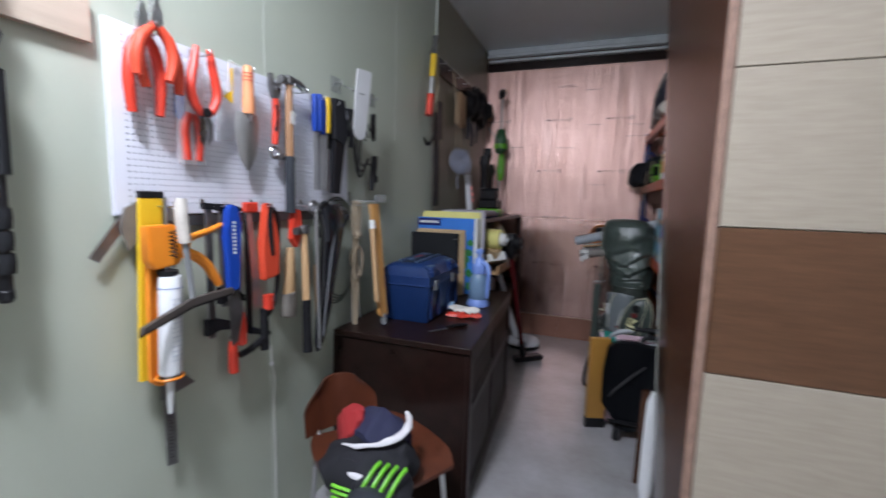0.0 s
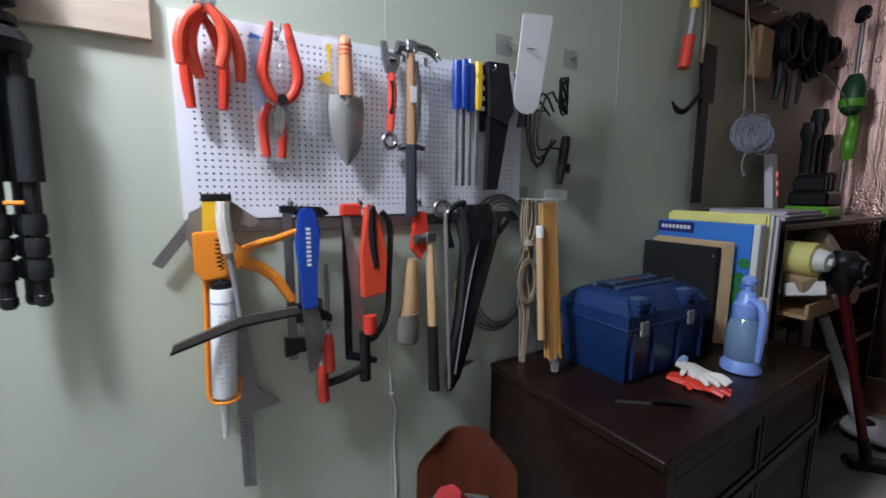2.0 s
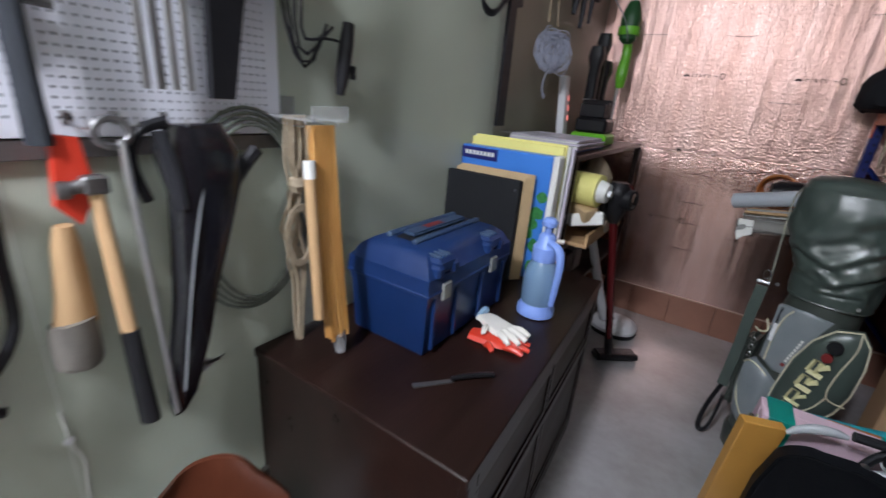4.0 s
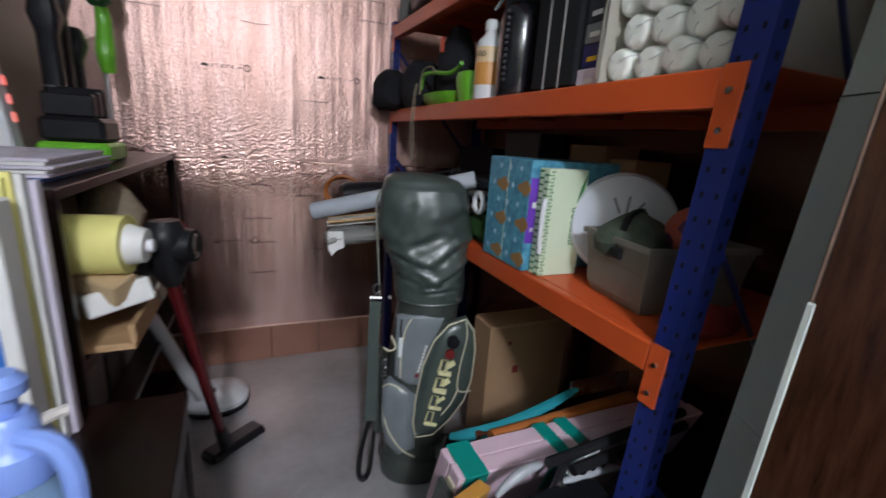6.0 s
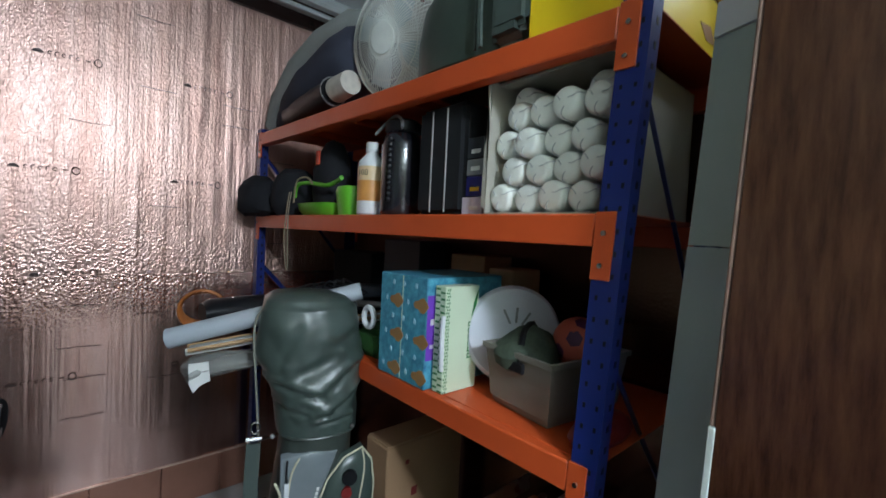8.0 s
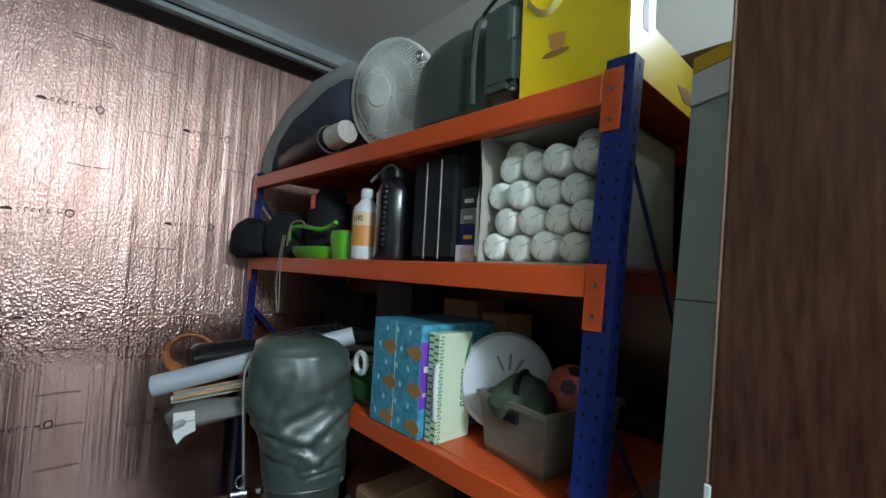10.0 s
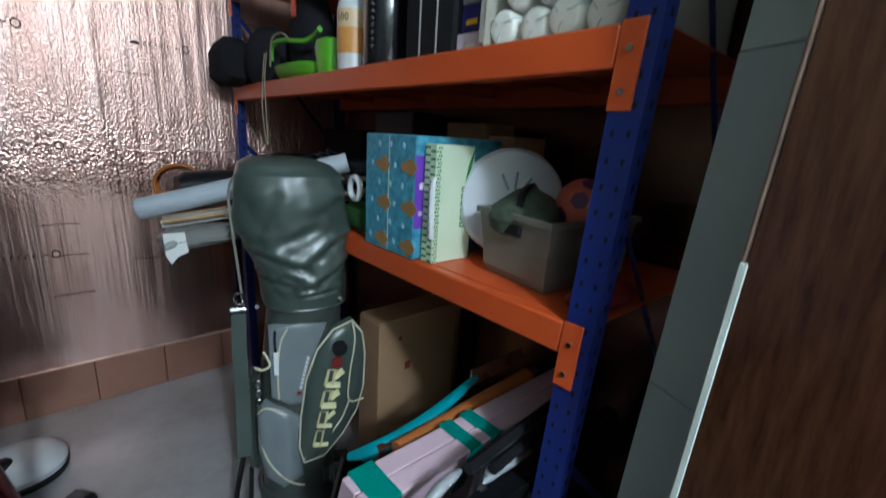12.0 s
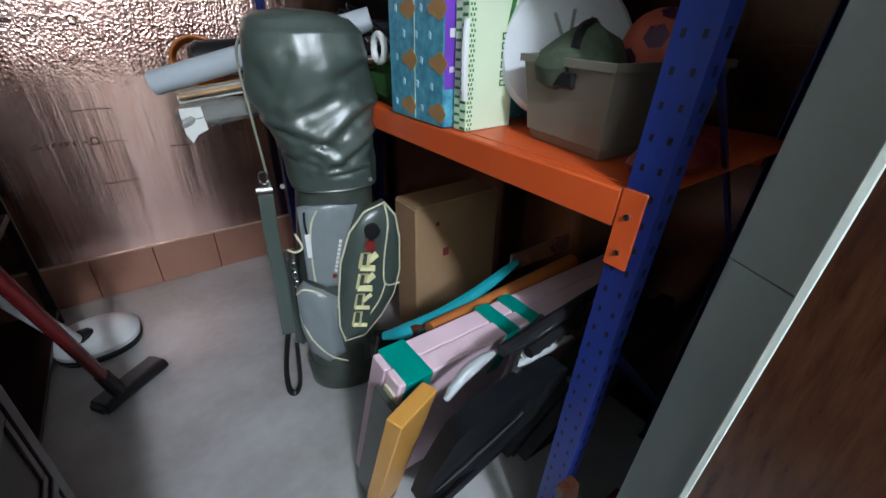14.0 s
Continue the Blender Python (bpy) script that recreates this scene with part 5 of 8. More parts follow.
for k in range(4):
    pw("loop", T(yz(0.02 + 0.006 * k, [(1.615 + (0.145 - 0.012 * k) * math.cos(a), 0.985 + (0.215 - 0.01 * k) * math.sin(a)) for a in [j * math.tau / 36 for j in range(36)]]), 0.0038, 7, closed=True), "hose_grey", hc)
rp_ = thing("rope_hank", "hank of beige braided rope with loose loops", "rope", at=pose(0.05, 1.7, 0.95))
for k in range(10):
    ph = k * 0.9
    pw("strand", T(yz(0.05 + 0.006 * (k % 3), [(1.685 + 0.005 * k, 1.19), (1.680 + 0.006 * k, 1.10), (1.695 + 0.014 * math.sin(ph), 1.02), (1.685 + 0.026 * math.cos(ph), 0.95), (1.695 + 0.020 * math.cos(ph * 1.7), 0.88), (1.70 + 0.014 * math.sin(ph * 2), 0.82), (1.695 + 0.006 * math.cos(ph), 0.72 - 0.012 * k), (1.70 + 0.008 * math.sin(ph), 0.62 - .012 * k)]), 0.0030, 6), "rope", rp_)
for k in range(4):
    pw("loop", T(yz(0.068, [(1.70 + (0.028 + .004 * k) * math.cos(a), 0.93 + (0.06 + 0.004 * k) * math.sin(a)) for a in [j * math.tau / 14 for j in range(14)]]), 0.003, 6, closed=True), "rope", rp_)
pw("knot", soft(loft_bm(bmesh.new(), [oval(0.062, 1.698, z, r, r, 10) for z, r in ((1.03, .012), (1.045, .02), (1.06, .012))]), .003, 60), "rope", rp_)
pb = thing("clear_bag", "long clear plastic bag hanging on the wall", "bag", at=pose(0.03, 1.74, 0.6))
pw("film", soft(loft_bm(bmesh.new(), [oval(0.035, y, z, rx, ry, 14, 3) for y, z, rx, ry in ((1.75, 0.49, .01, .035), (1.745, 0.55, .016, .042), (1.735, 0.7, .014, .036), (1.72, 0.85, .008, .018))]), .006, 25), "clear_plastic", pb)
wd = thing("broom_bundle", "bundle of amber wooden sticks in a plastic sleeve", "wood bundle", at=pose(0.06, 1.82, 0.9))
random.seed(8)
for k in range(14):
    y, x = 1.797 + 0.0095 * (k % 7), 0.055 + 0.012 * (k // 7)
    pw("stick", T(yz(x, [(y + random.uniform(-.002, .002), 1.155), (y + random.uniform(-.004, .004), 0.9), (y + random.uniform(-.003, .003) + .004, 0.615 + random.uniform(0, .02))]), 0.0052, 7), "amber", wd)
pw("stick", T(yz(0.072, [(1.775, 1.075), (1.766, 0.70)]), 0.0125, 10), "pale_wood", wd)
pw("label", T(yz(0.073, [(1.775, 1.08), (1.774, 1.04)]), 0.0135, 10), "paper", wd, "white paper label with illegible print")
pw("tie", T(yz(0.066, [(1.775, 1.08), (1.79, 1.155), (1.80, 1.08)]), 0.0016, 5), "rope", wd)
pw("sleeve_tip", loft_bm(bmesh.new(), [oval(0.062, 1.832, z, .012, r, 12, 3) for z, r in ((0.575, .010), (0.60, .016), (0.63, .018))]), "clear_plastic", wd)
wd.matrix_world = pose(0.16, 1.696, 0.957, 0, -5.7, 0) @ Matrix.Diagonal((0.87, 0.87, 0.87, 1))
cbk = thing("clear_bracket", "clear acrylic wall bracket holding the wooden sticks", "bracket", at=pose(0, 1.70, 1.19))
pw("arm", B(0.003, 1.655, 1.186, 0.172, 1.745, 1.190, bevel=0.001), "clear_plastic", cbk)
pw("lip", B(0.168, 1.655, 1.191, 0.172, 1.745, 1.216, bevel=0.001), "clear_plastic", cbk)
pw("wall_plate", B(0.0, 1.655, 1.160, 0.003, 1.745, 1.225, bevel=0.001), "clear_plastic", cbk)
cd = thing("wall_cable", "thin white cable clipped down the wall", "cable", at=pose(0.004, 1.25, 0.5))
pw("cable", T([(0.004, 1.253, 0.70), (0.006, 1.256, 0.63), (0.004, 1.268, 0.58), (0.004, 1.262, 0.5), (0.004, 1.266, 0.3), (0.004, 1.262, 0.02)], 0.0022, 6), "paper", cd)
pw("clip", B(0.0, 1.248, 0.632, 0.010, 1.262, 0.642, bevel=0.002), "white_plastic", cd)

# ---- on and around the sideboard ----
tb = thing("toolbox", "closed blue plastic toolbox with clear latches on the sideboard", "toolbox", at=pose(0.215, 2.01, 0.66))
TX0, TX1, TY0, TY1 = 0.102, 0.345, 1.822, 2.230
pw("body", loft_bm(bmesh.new(), [[(x, y, z) for x, y, z in ((TX0 + i, TY0 + i, z), (TX1 - i, TY0 + i, z), (TX1 - i, TY1 - i, z), (TX0 + i, TY1 - i, z))] for z, i in ((0.66, 0.014), (0.668, 0.010), (0.80, 0.003), (0.815, 0.0), (0.826, 0.0))]), "toolbox_blue", tb)
pw("lid", loft_bm(bmesh.new(), [[(TX0 + i - .004, TY0 + i - .004, z), (TX1 - i + .004, TY0 + i - .004, z), (TX1 - i + .004, TY1 - i + .004, z), (TX0 + i - .004, TY1 - i + .004, z)] for z, i in ((0.828, 0.0), (0.865, 0.002), (0.872, 0.010), (0.895, 0.022), (0.912, 0.045), (0.918, 0.060))]), "toolbox_blue", tb)
for y in (1.86, 1.92, 2.095, 2.155):
    pw("rib", B(TX1 - 0.055, y - 0.014, 0.860, TX1 + 0.010, y + 0.014, 0.892, bevel=0.006), "toolbox_blue", tb)
for x in (0.176, 0.256):
    pw("lid_ridge", B(x - 0.009, 1.875, 0.912, x + 0.009, 2.178, 0.928, bevel=0.005), "toolbox_dusty", tb, "dusty raised ridge")
pw("recess", B(0.190, 1.885, 0.9165, 0.242, 2.168, 0.9185), "black", tb, "dark handle recess")
b = bmesh.new()
box_bm(b, 0.196, 1.905, 0.920, 0.236, 2.148, 0.931, bevel=0.005, seg=2)
pw("handle", b, "toolbox_dusty", tb, "blue handle folded flat")
pw("handle_label", B(0.206, 1.975, 0.9315, 0.226, 2.045, 0.9325), "dark_red", tb, "worn red strip on the handle")
for y in (1.89, 2.125):
    pw("latch_block", B(TX1 - 0.062, y - 0.036, 0.868, TX1 + 0.006, y + 0.036, 0.905, bevel=0.008), "toolbox_blue", tb)
    for k in (-1, 0, 1):
        pw("latch_rib", B(TX1 - 0.055, y - 0.004 + 0.018 * k, 0.903, TX1 - 0.004, y + 0.004 + 0.018 * k, 0.911, bevel=0.002), "toolbox_dusty", tb)
for y in (1.852, 1.948, 2.075, 2.20):
    pw("body_rib", B(TX1 - 0.006, y - 0.006, 0.675, TX1 + 0.004, y + 0.006, 0.812, bevel=0.003), "toolbox_blue", tb)
for y in (1.89, 2.125):
    pw("latch", B(TX1 + 0.001, y - 0.018, 0.800, TX1 + 0.010, y + 0.018, 0.845, bevel=0.003), "latch", tb, "clear plastic latch")
pw("rim", B(TX0 - 0.006, TY0 - 0.006, 0.822, TX1 + 0.006, TY1 + 0.006, 0.830, bevel=0.002), "toolbox_blue", tb)
sp_ = thing("pump_sprayer", "periwinkle blue pump sprayer bottle half full of water", "spray bottle", at=pose(0.452, 2.245, 0.66))
sx, sy = 0.452, 2.245
pw("base", lathe_bm(bmesh.new(), [(0.050, 0.66), (0.056, 0.664), (0.056, 0.682), (0.048, 0.694), (0.046, 0.70)], sx, sy, 24), "periwinkle", sp_)
pw("tank", lathe_bm(bmesh.new(), [(0.046, 0.70), (0.050, 0.71), (0.050, 0.78), (0.044, 0.81), (0.030, 0.835)], sx, sy, 24), "tank_blue", sp_, "translucent tank")
pw("collar", lathe_bm(bmesh.new(), [(0.034, 0.832), (0.036, 0.84), (0.036, 0.872), (0.026, 0.884), (0.024, 0.905), (0.018, 0.912)], sx, sy, 20), "periwinkle", sp_)
pw("pump_knob", lathe_bm(bmesh.new(), [(0.010, 0.91), (0.012, 0.93), (0.021, 0.935), (0.022, 0.948), (0.014, 0.958)], sx, sy, 18), "periwinkle", sp_)
pw("handle", T([(sx + 0.012, sy - 0.015, 0.89), (sx + 0.045, sy - 0.025, 0.880), (sx + 0.058, sy - 0.030, 0.84), (sx + 0.055, sy - 0.028, 0.76), (sx + 0.052, sy - 0.026, 0.71)], [0.010, 0.012, 0.011, 0.010, 0.008], 8), "periwinkle", sp_)
pw("nozzle", T([(sx + 0.01, sy + 0.005, 0.888), (sx + 0.033, sy + 0.022, 0.89), (sx + 0.040, sy + 0.026, 0.889)], [0.009, 0.007, 0.008], 8), "white_worn", sp_)

gl = thing("work_glove", "pair of white cotton gloves with red rubber palms", "gloves", at=pose(0.44, 2.05, 0.66))
for k, (ox, oy, rz, oz, mats) in enumerate(((0.425, 2.01, 12, 0.663, ("red", "red")), (0.415, 2.055, -22, 0.680, ("glove_white", "glove_white")))):
    m = pose(ox, oy, oz, 0, 0, rz)
    b = loft_bm(bmesh.new(), [[(0.0 + u + 0.0 * v, v * w, h * t + 0.002) for v, t in ((-1, 0), (-.8, .8), (0, 1.2), (.8, .8), (1, 0), (0.6, -.1), (-0.6, -.1))] for u, w, h in ((-0.055, .026, .010), (-0.03, .030, .014), (0.0, .036, .014), (0.03, .038, .012), (0.045, .034, .010))])
    b.transform(m)
    pw("palm", soft(b, 0.003, 50, k), mats[0], gl, "red rubber palm" if k == 0 else "white knitted back")
    for j, (v, ln, an) in enumerate(((-0.026, .055, -14), (-0.009, .066, -4), (0.009, .062, 5), (0.026, .05, 15), (-0.036, .035, -50))):
        a = radians(an)
        s0 = 0.04 if j < 4 else 0.0
        b = T([(s0, v, .008), (s0 + ln * .5 * math.cos(a), v + ln * .5 * math.sin(a), .012), (s0 + ln * math.cos(a), v + ln * math.sin(a), .006)], [0.0095, 0.009, 0.006], 8, flat=0.7)
        b.transform(m)
        pw("finger", soft(b, 0.0015, 60, j), mats[1], gl)
b = T([(-0.05, 0, .01), (-0.064, 0.0, .009)], [0.022, 0.024], 10, flat=.45)
b.transform(pose(0.415, 2.055, 0.680, 0, 0, -22))
pw("cuff", b, "cuff_blue", gl, "blue elastic cuff")

kn = thing("utility_blade", "grey-handled blade lying on the sideboard", "knife", at=pose(0.44, 1.8, 0.66))
pw("blade", slab_bm(bmesh.new(), [(0.380, 1.735), (0.392, 1.728), (0.448, 1.800), (0.440, 1.808)], 0.003, pose(0, 0, 0.661)), "dull_steel", kn)
pw("handle", T([(0.440, 1.80, .668), (0.47, 1.84, .669), (0.505, 1.875, .668)], [0.009, 0.012, 0.010], 8, flat=.6), "black", kn)

bf = thing("black_file", "black box file standing upright on the sideboard", "file box", at=pose(0.145, 2.40, 0.66))
pw("cover", B(0.004, 2.385, 0.661, 0.285, 2.412, 1.015, bevel=0.003), "black_matt", bf)
pw("button", T([(0.272, 2.3855, 0.985), (0.272, 2.382, 0.985)], 0.004, 8), "steel", bf)
ev = thing("envelopes", "stack of brown kraft envelopes standing upright", "envelopes", at=pose(0.17, 2.44, 0.66))
for k in range(6):
    pw("envelope", soft(B(0.020 + 0.006 * k, 2.418 + 0.0045 * k, 0.661, 0.292 + 0.004 * k, 2.421 + 0.0045 * k, 1.025 + 0.005 * (k % 3), bevel=0.001), 0.001, 9, k), "kraft", ev)
pp = thing("paper_pack", "blue copy paper pack with green picture standing upright", "paper pack", at=pose(0.19, 2.50, 0.66))
pw("wrapper", B(0.004, 2.472, 0.661, 0.352, 2.52, 1.098, bevel=0.004), "pack_blue", pp)
pw("dark_band", B(0.006, 2.4705, 1.052, 0.150, 2.4722, 1.092), "navy", pp, "dark blue brand strip")
b = bmesh.new()
for k in range(8):
    box_bm(b, 0.020 + 0.015 * k, 2.4695, 1.066, 0.031 + 0.015 * k, 2.4708, 1.080)
pw("brand_bar", b, "paper", pp, "white brand shapes", kind="stuff")
b = bmesh.new()
random.seed(21)
for k in range(40):
    u, w = random.uniform(0.19, 0.335), random.uniform(0.70, 0.97)
    if w < 0.80 + (u - 0.19) * 1.2:
        r = random.uniform(0.012, 0.026)
        slab_bm(b, [(u + r * math.cos(a) * random.uniform(.7, 1.1), w + r * math.sin(a)) for a in [j * math.tau / 8 for j in range(8)]], 0.0004 + 0.0001 * (k % 9), facing((0, 2.4718, 0), (1, 0, 0), (0, 0, 1)))
pw("leaf_picture", b, "leaf_print", pp, "printed green tree", kind="stuff")
pw("side_face", B(0.3530, 2.470, 0.663, 0.374, 2.520, 1.100, bevel=0.003), "paper", pp, "white printed side")
yc_ = thing("yellow_folder", "yellow plastic folders and white boards standing upright", "folder", at=pose(0.2, 2.55, 0.66))
pw("folder", B(0.012, 2.526, 0.661, 0.364, 2.534, 1.126, bevel=0.001), "yellow_pale", yc_)
pw("folder", B(0.020, 2.537, 0.661, 0.370, 2.545, 1.134, bevel=0.001), "yellow_pale", yc_)
pw("board", B(0.010, 2.548, 0.661, 0.378, 2.566, 1.130, bevel=0.001), "paper", yc_)
pw("board", B(0.010, 2.570, 0.661, 0.386, 2.590, 1.118, bevel=0.001), "pale_lilac", yc_)

# stacks on the shelf unit
for k, (z, c, x1) in enumerate(((1.091, "card_blue", .33), (1.101, "pale_lilac", .34), (1.108, "paper", .335), (1.116, "pale_lilac", .345), (1.123, "paper", .33), (1.130, "pale_lilac", .335))):
    t = thing("magazine", "magazine with pale cover lying on the shelf unit" if k else "blue booklet lying under the magazines", "magazine", "magazines on the shelf", at=pose(0.19, 2.95, z))
    pw("booklet", soft(B(0.05, 2.74 + 0.006 * k, z, x1, 3.16 - 0.012 * k, z + (0.009 if k == 0 else 0.0065), bevel=0.0012), 0.0008, 8, k), c, t)
cf = thing("clear_film", "crumpled clear plastic film on the magazines", "film", at=pose(0.18, 2.8, 1.137))
b = bmesh.new()
g = [[b.verts.new((0.06 + 0.26 * i / 14, 2.62 + 0.26 * j / 14, 1.142 + 0.008 * abs(noise.noise((i * .7, j * .7, 1))))) for j in range(15)] for i in range(15)]
for i in range(14):
    for j in range(14):
        b.faces.new((g[i][j], g[i + 1][j], g[i + 1][j + 1], g[i][j + 1]))
pw("film", b, "clear_plastic", cf)
gb = thing("battery_box", "lime green and black cordless tool charger on the shelf", "charger", at=pose(0.22, 3.33, 1.09))
pw("base", B(0.14, 3.25, 1.0905, 0.31, 3.43, 1.145, bevel=0.010), "green", gb)
pw("housing", B(0.15, 3.26, 1.145, 0.30, 3.42, 1.215, bevel=0.012), "black", gb)
for k in range(3):
    pw("battery", B(0.16, 3.27 + 0.05 * k, 1.215, 0.28, 3.305 + 0.05 * k, 1.28 + 0.01 * k, bevel=0.006), "black", gb)
ps = thing("power_strip", "white power strip with red lights leaning on the wall", "power strip", at=pose(0.1, 3.2, 1.09))
b = B(-0.018, -0.028, 0, 0.018, 0.028, 0.30, bevel=0.004)
b.transform(pose(0.115, 3.20, 1.091, 0, -6, 0))
pw("body", b, "white_plastic", ps)
for k in range(3):
    b = B(0.0185, 0.012, 0.10 + 0.045 * k, 0.021, 0.026, 0.125 + 0.045 * k, bevel=0.001)
    b.transform(pose(0.115, 3.20, 1.091, 0, -6, 0))
    pw("switch", b, "red_glow", ps, "lit red switch")
blk = thing("cordless_tools", "black cordless tool bodies standing on the shelf unit", "tool", at=pose(0.14, 3.45, 1.09))
for k, (y, z1, r) in enumerate(((3.46, 1.55, .034), (3.55, 1.62, .03), (3.63, 1.50, .036))):
    pw("body", loft_bm(bmesh.new(), [oval(0.14, y, z, r * s, r * s, 12, 3) for z, s in ((1.091, 1.1), (1.15, 1.2), (1.25, .8), (z1 - .1, .8), (z1 - .05, 1.2), (z1, .9))]), "black", blk)
    pw("ring", T([(0.14 + r * 1.0 * math.cos(a), y + r * 1.0 * math.sin(a), 1.3) for a in [j * math.tau / 12 for j in range(12)]], 0.003, 5, closed=True), "steel_soft", blk)
gt = thing("hedge_trimmer", "lime green and black grass trimmer standing on the shelf", "grass trimmer", at=pose(0.19, 3.74, 1.09))
gy, gx = 3.74, 0.20
pw("shaft", T(yz(gx, [(gy, 1.09), (gy, 2.08)]), 0.009, 8), "steel_soft", gt)
pw("motor", loft_bm(bmesh.new(), [oval(gx, gy, z, r, r, 14, 2.6) for z, r in ((1.60, .02), (1.62, .042), (1.72, .05), (1.76, .04), (1.80, .025))]), "dark_green", gt)
pw("grip", T(yz(gx + .01, [(gy, 1.38), (gy - 0.01, 1.45), (gy + 0.01, 1.55), (gy, 1.60)]), [0.022, 0.03, 0.024, 0.02], 10), "green", gt)
pw("collar", T(yz(gx, [(gy, 1.64), (gy, 1.68)]), 0.054, 14), "green", gt)
pw("head", T(yz(gx, [(gy - .05, 2.05), (gy, 2.10), (gy + .04, 2.08)]), [0.02, 0.03, 0.018], 8), "black", gt)
pw("cord", T([(gx, gy - .02, 1.62), (gx + .03, gy - .12, 1.60), (gx + .02, gy - .2, 1.68), (gx - .05, gy - .24, 1.78)], 0.003, 6), "grey", gt)

# the dark board with hooks, and what hangs on it
hb_ = thing("hook_board", "dark brown board with hooks on the corner wall", "hook board", at=pose(0, 3.3, 2.03))
pw("board", B(0.0, 2.712, 1.985, 0.018, 3.92, 2.085, bevel=0.002), "brown_wood", hb_)
for y in (2.74, 2.88, 3.06, 3.22, 3.40, 3.56, 3.72, 3.86):
    pw("hook", T([(0.018, y, 2.05), (0.05, y, 2.045), (0.056, y, 2.06)], 0.003, 6), "steel", hb_)
ws = thing("pruning_saw", "black hooked pruning saw with yellow and red telescopic handle", "saw", at=pose(0.05, 2.6, 1.6))
pw("sheath", flat(0.030, [(2.640, 1.66), (2.694, 1.66), (2.705, 1.162), (2.643, 1.162)], 0.014), "black", ws)
pw("guard", flat(0.045, [(2.59, 1.80), (2.70, 1.80), (2.71, 1.58), (2.62, 1.56)], 0.012), "black", ws)
pw("hook_tip", T(yz(0.05, [(2.61, 1.60), (2.53, 1.535), (2.47, 1.525), (2.425, 1.555)]), [0.020, 0.016, 0.011, 0.004], 8, flat=.5), "black", ws)
pw("red_grip", T(yz(0.062, [(2.462, 1.68), (2.485, 1.80)]), 0.0215, 12), "red", ws)
pw("pole", T(yz(0.062, [(2.485, 1.80), (2.50, 1.90)]), 0.013, 10), "steel_soft", ws)
pw("yellow_grip", T(yz(0.062, [(2.50, 1.90), (2.52, 2.03)]), 0.018, 12), "yellow", ws)
pw("head", T(yz(0.055, [(2.52, 2.03), (2.545, 2.09), (2.56, 2.14)]), [0.020, 0.016, 0.02], 8), "dull_steel", ws)
pw("rope", T(yz(0.056, [(2.585, 2.05), (2.58, 1.95), (2.592, 1.85), (2.585, 1.72)]), 0.010, 6), "rope", ws)
pw("rope", T(yz(0.058, [(2.60, 2.05), (2.612, 1.90), (2.60, 1.78)]), 0.005, 6), "rope", ws)
wc = thing("wire_coil", "coil of white twine hung on a string", "coil", at=pose(0.1, 2.95, 1.47))
random.seed(13)
for k in range(46):
    o, tilt, ph = random.uniform(-.035, .035), random.uniform(-.35, .35), random.uniform(0, 6)
    r, dz = random.uniform(.036, .062), random.uniform(-.018, .012)
    pw("turn", T([(0.105 + o * .6 + 0.5 * r * math.cos(a) + .010 * math.sin(2 * a + ph), 2.955 + o + r * (.75 * math.cos(a) + tilt * math.sin(a)) + .004 * math.sin(5 * a + ph), 1.47 + dz + r * 1.25 * math.sin(a) + .003 * math.sin(4 * a + ph)) for a in [j * math.tau / 22 for j in range(22)]], 0.0021, 4, closed=True), "twine_white", wc)
pw("string", T([(0.055, 2.885, 2.055), (0.09, 2.87, 1.75), (0.10, 2.87, 1.56)], 0.003, 5), "rope", wc)
pw("string", T([(0.055, 2.885, 2.055), (0.09, 2.93, 1.75), (0.10, 2.97, 1.56)], 0.003, 5), "rope", wc)
pw("loose_end", T([(0.10, 2.93, 1.39), (0.10, 2.90, 1.33), (0.10, 2.93, 1.28), (0.10, 2.94, 1.30)], 0.003, 5), "twine_white", wc)
cb2 = thing("canvas_pouch", "ochre canvas pouch hanging on the hook board", "pouch", at=pose(0.05, 3.1, 1.85))
pw("pouch", soft(B(0.02, 3.02, 1.72, 0.07, 3.16, 1.95, bevel=0.015), 0.008, 14, 7), "cardboard", cb2)
for k, (y, z, r, m, lab) in enumerate(((3.28, 1.91, .10, "black", "coil of black cable hanging on a hook"), (3.44, 1.95, .13, "black", "thick coil of black cable on a hook"), (3.60, 1.93, .15, "black", "large coil of black hose on a hook"), (3.82, 1.97, .07, "black", "small coil of dark cable on a hook"))):
    t = thing("cable_coil", lab, "cable", "cables on the hook board", at=pose(0.06, y, z))
    for j in range(6):
        pw("loop", T([(0.04 + 0.010 * j, y + (r * .62 - .006 * (j % 3)) * math.cos(a), z + (r * (1 + .05 * math.sin(j * 2)) - .005 * j) * math.sin(a)) for a in [i * math.tau / 22 for i in range(22)]], 0.0065, 6, closed=True), m, t)
dk = thing("hanging_tools", "dark hand tools hanging below the hook board", "tools", at=pose(0.05, 3.4, 1.7))
for y, z0, z1, r in ((3.27, 1.66, 1.84, .018), (3.38, 1.62, 1.80, .014), (3.50, 1.66, 1.82, .012)):
    pw("tool", T(yz(0.05, [(y, z1), (y + .01, (z0 + z1) / 2), (y, z0)]), [r * .6, r, r * .7], 8), "charger_grey", dk)

# rolls and odds and ends in the shelf unit
yr = thing("tissue_roll", "yellow-wrapped roll with white core on the shelf", "roll", at=pose(0.4, 2.85, 0.95))
pw("wrap", T([(0.20, 2.79, 0.965), (0.45, 2.76, 0.965)], 0.062, 20), "yellow_pale", yr)
pw("core", T([(0.445, 2.761, 0.965), (0.482, 2.757, 0.962)], [0.045, 0.036], 16), "paper", yr)
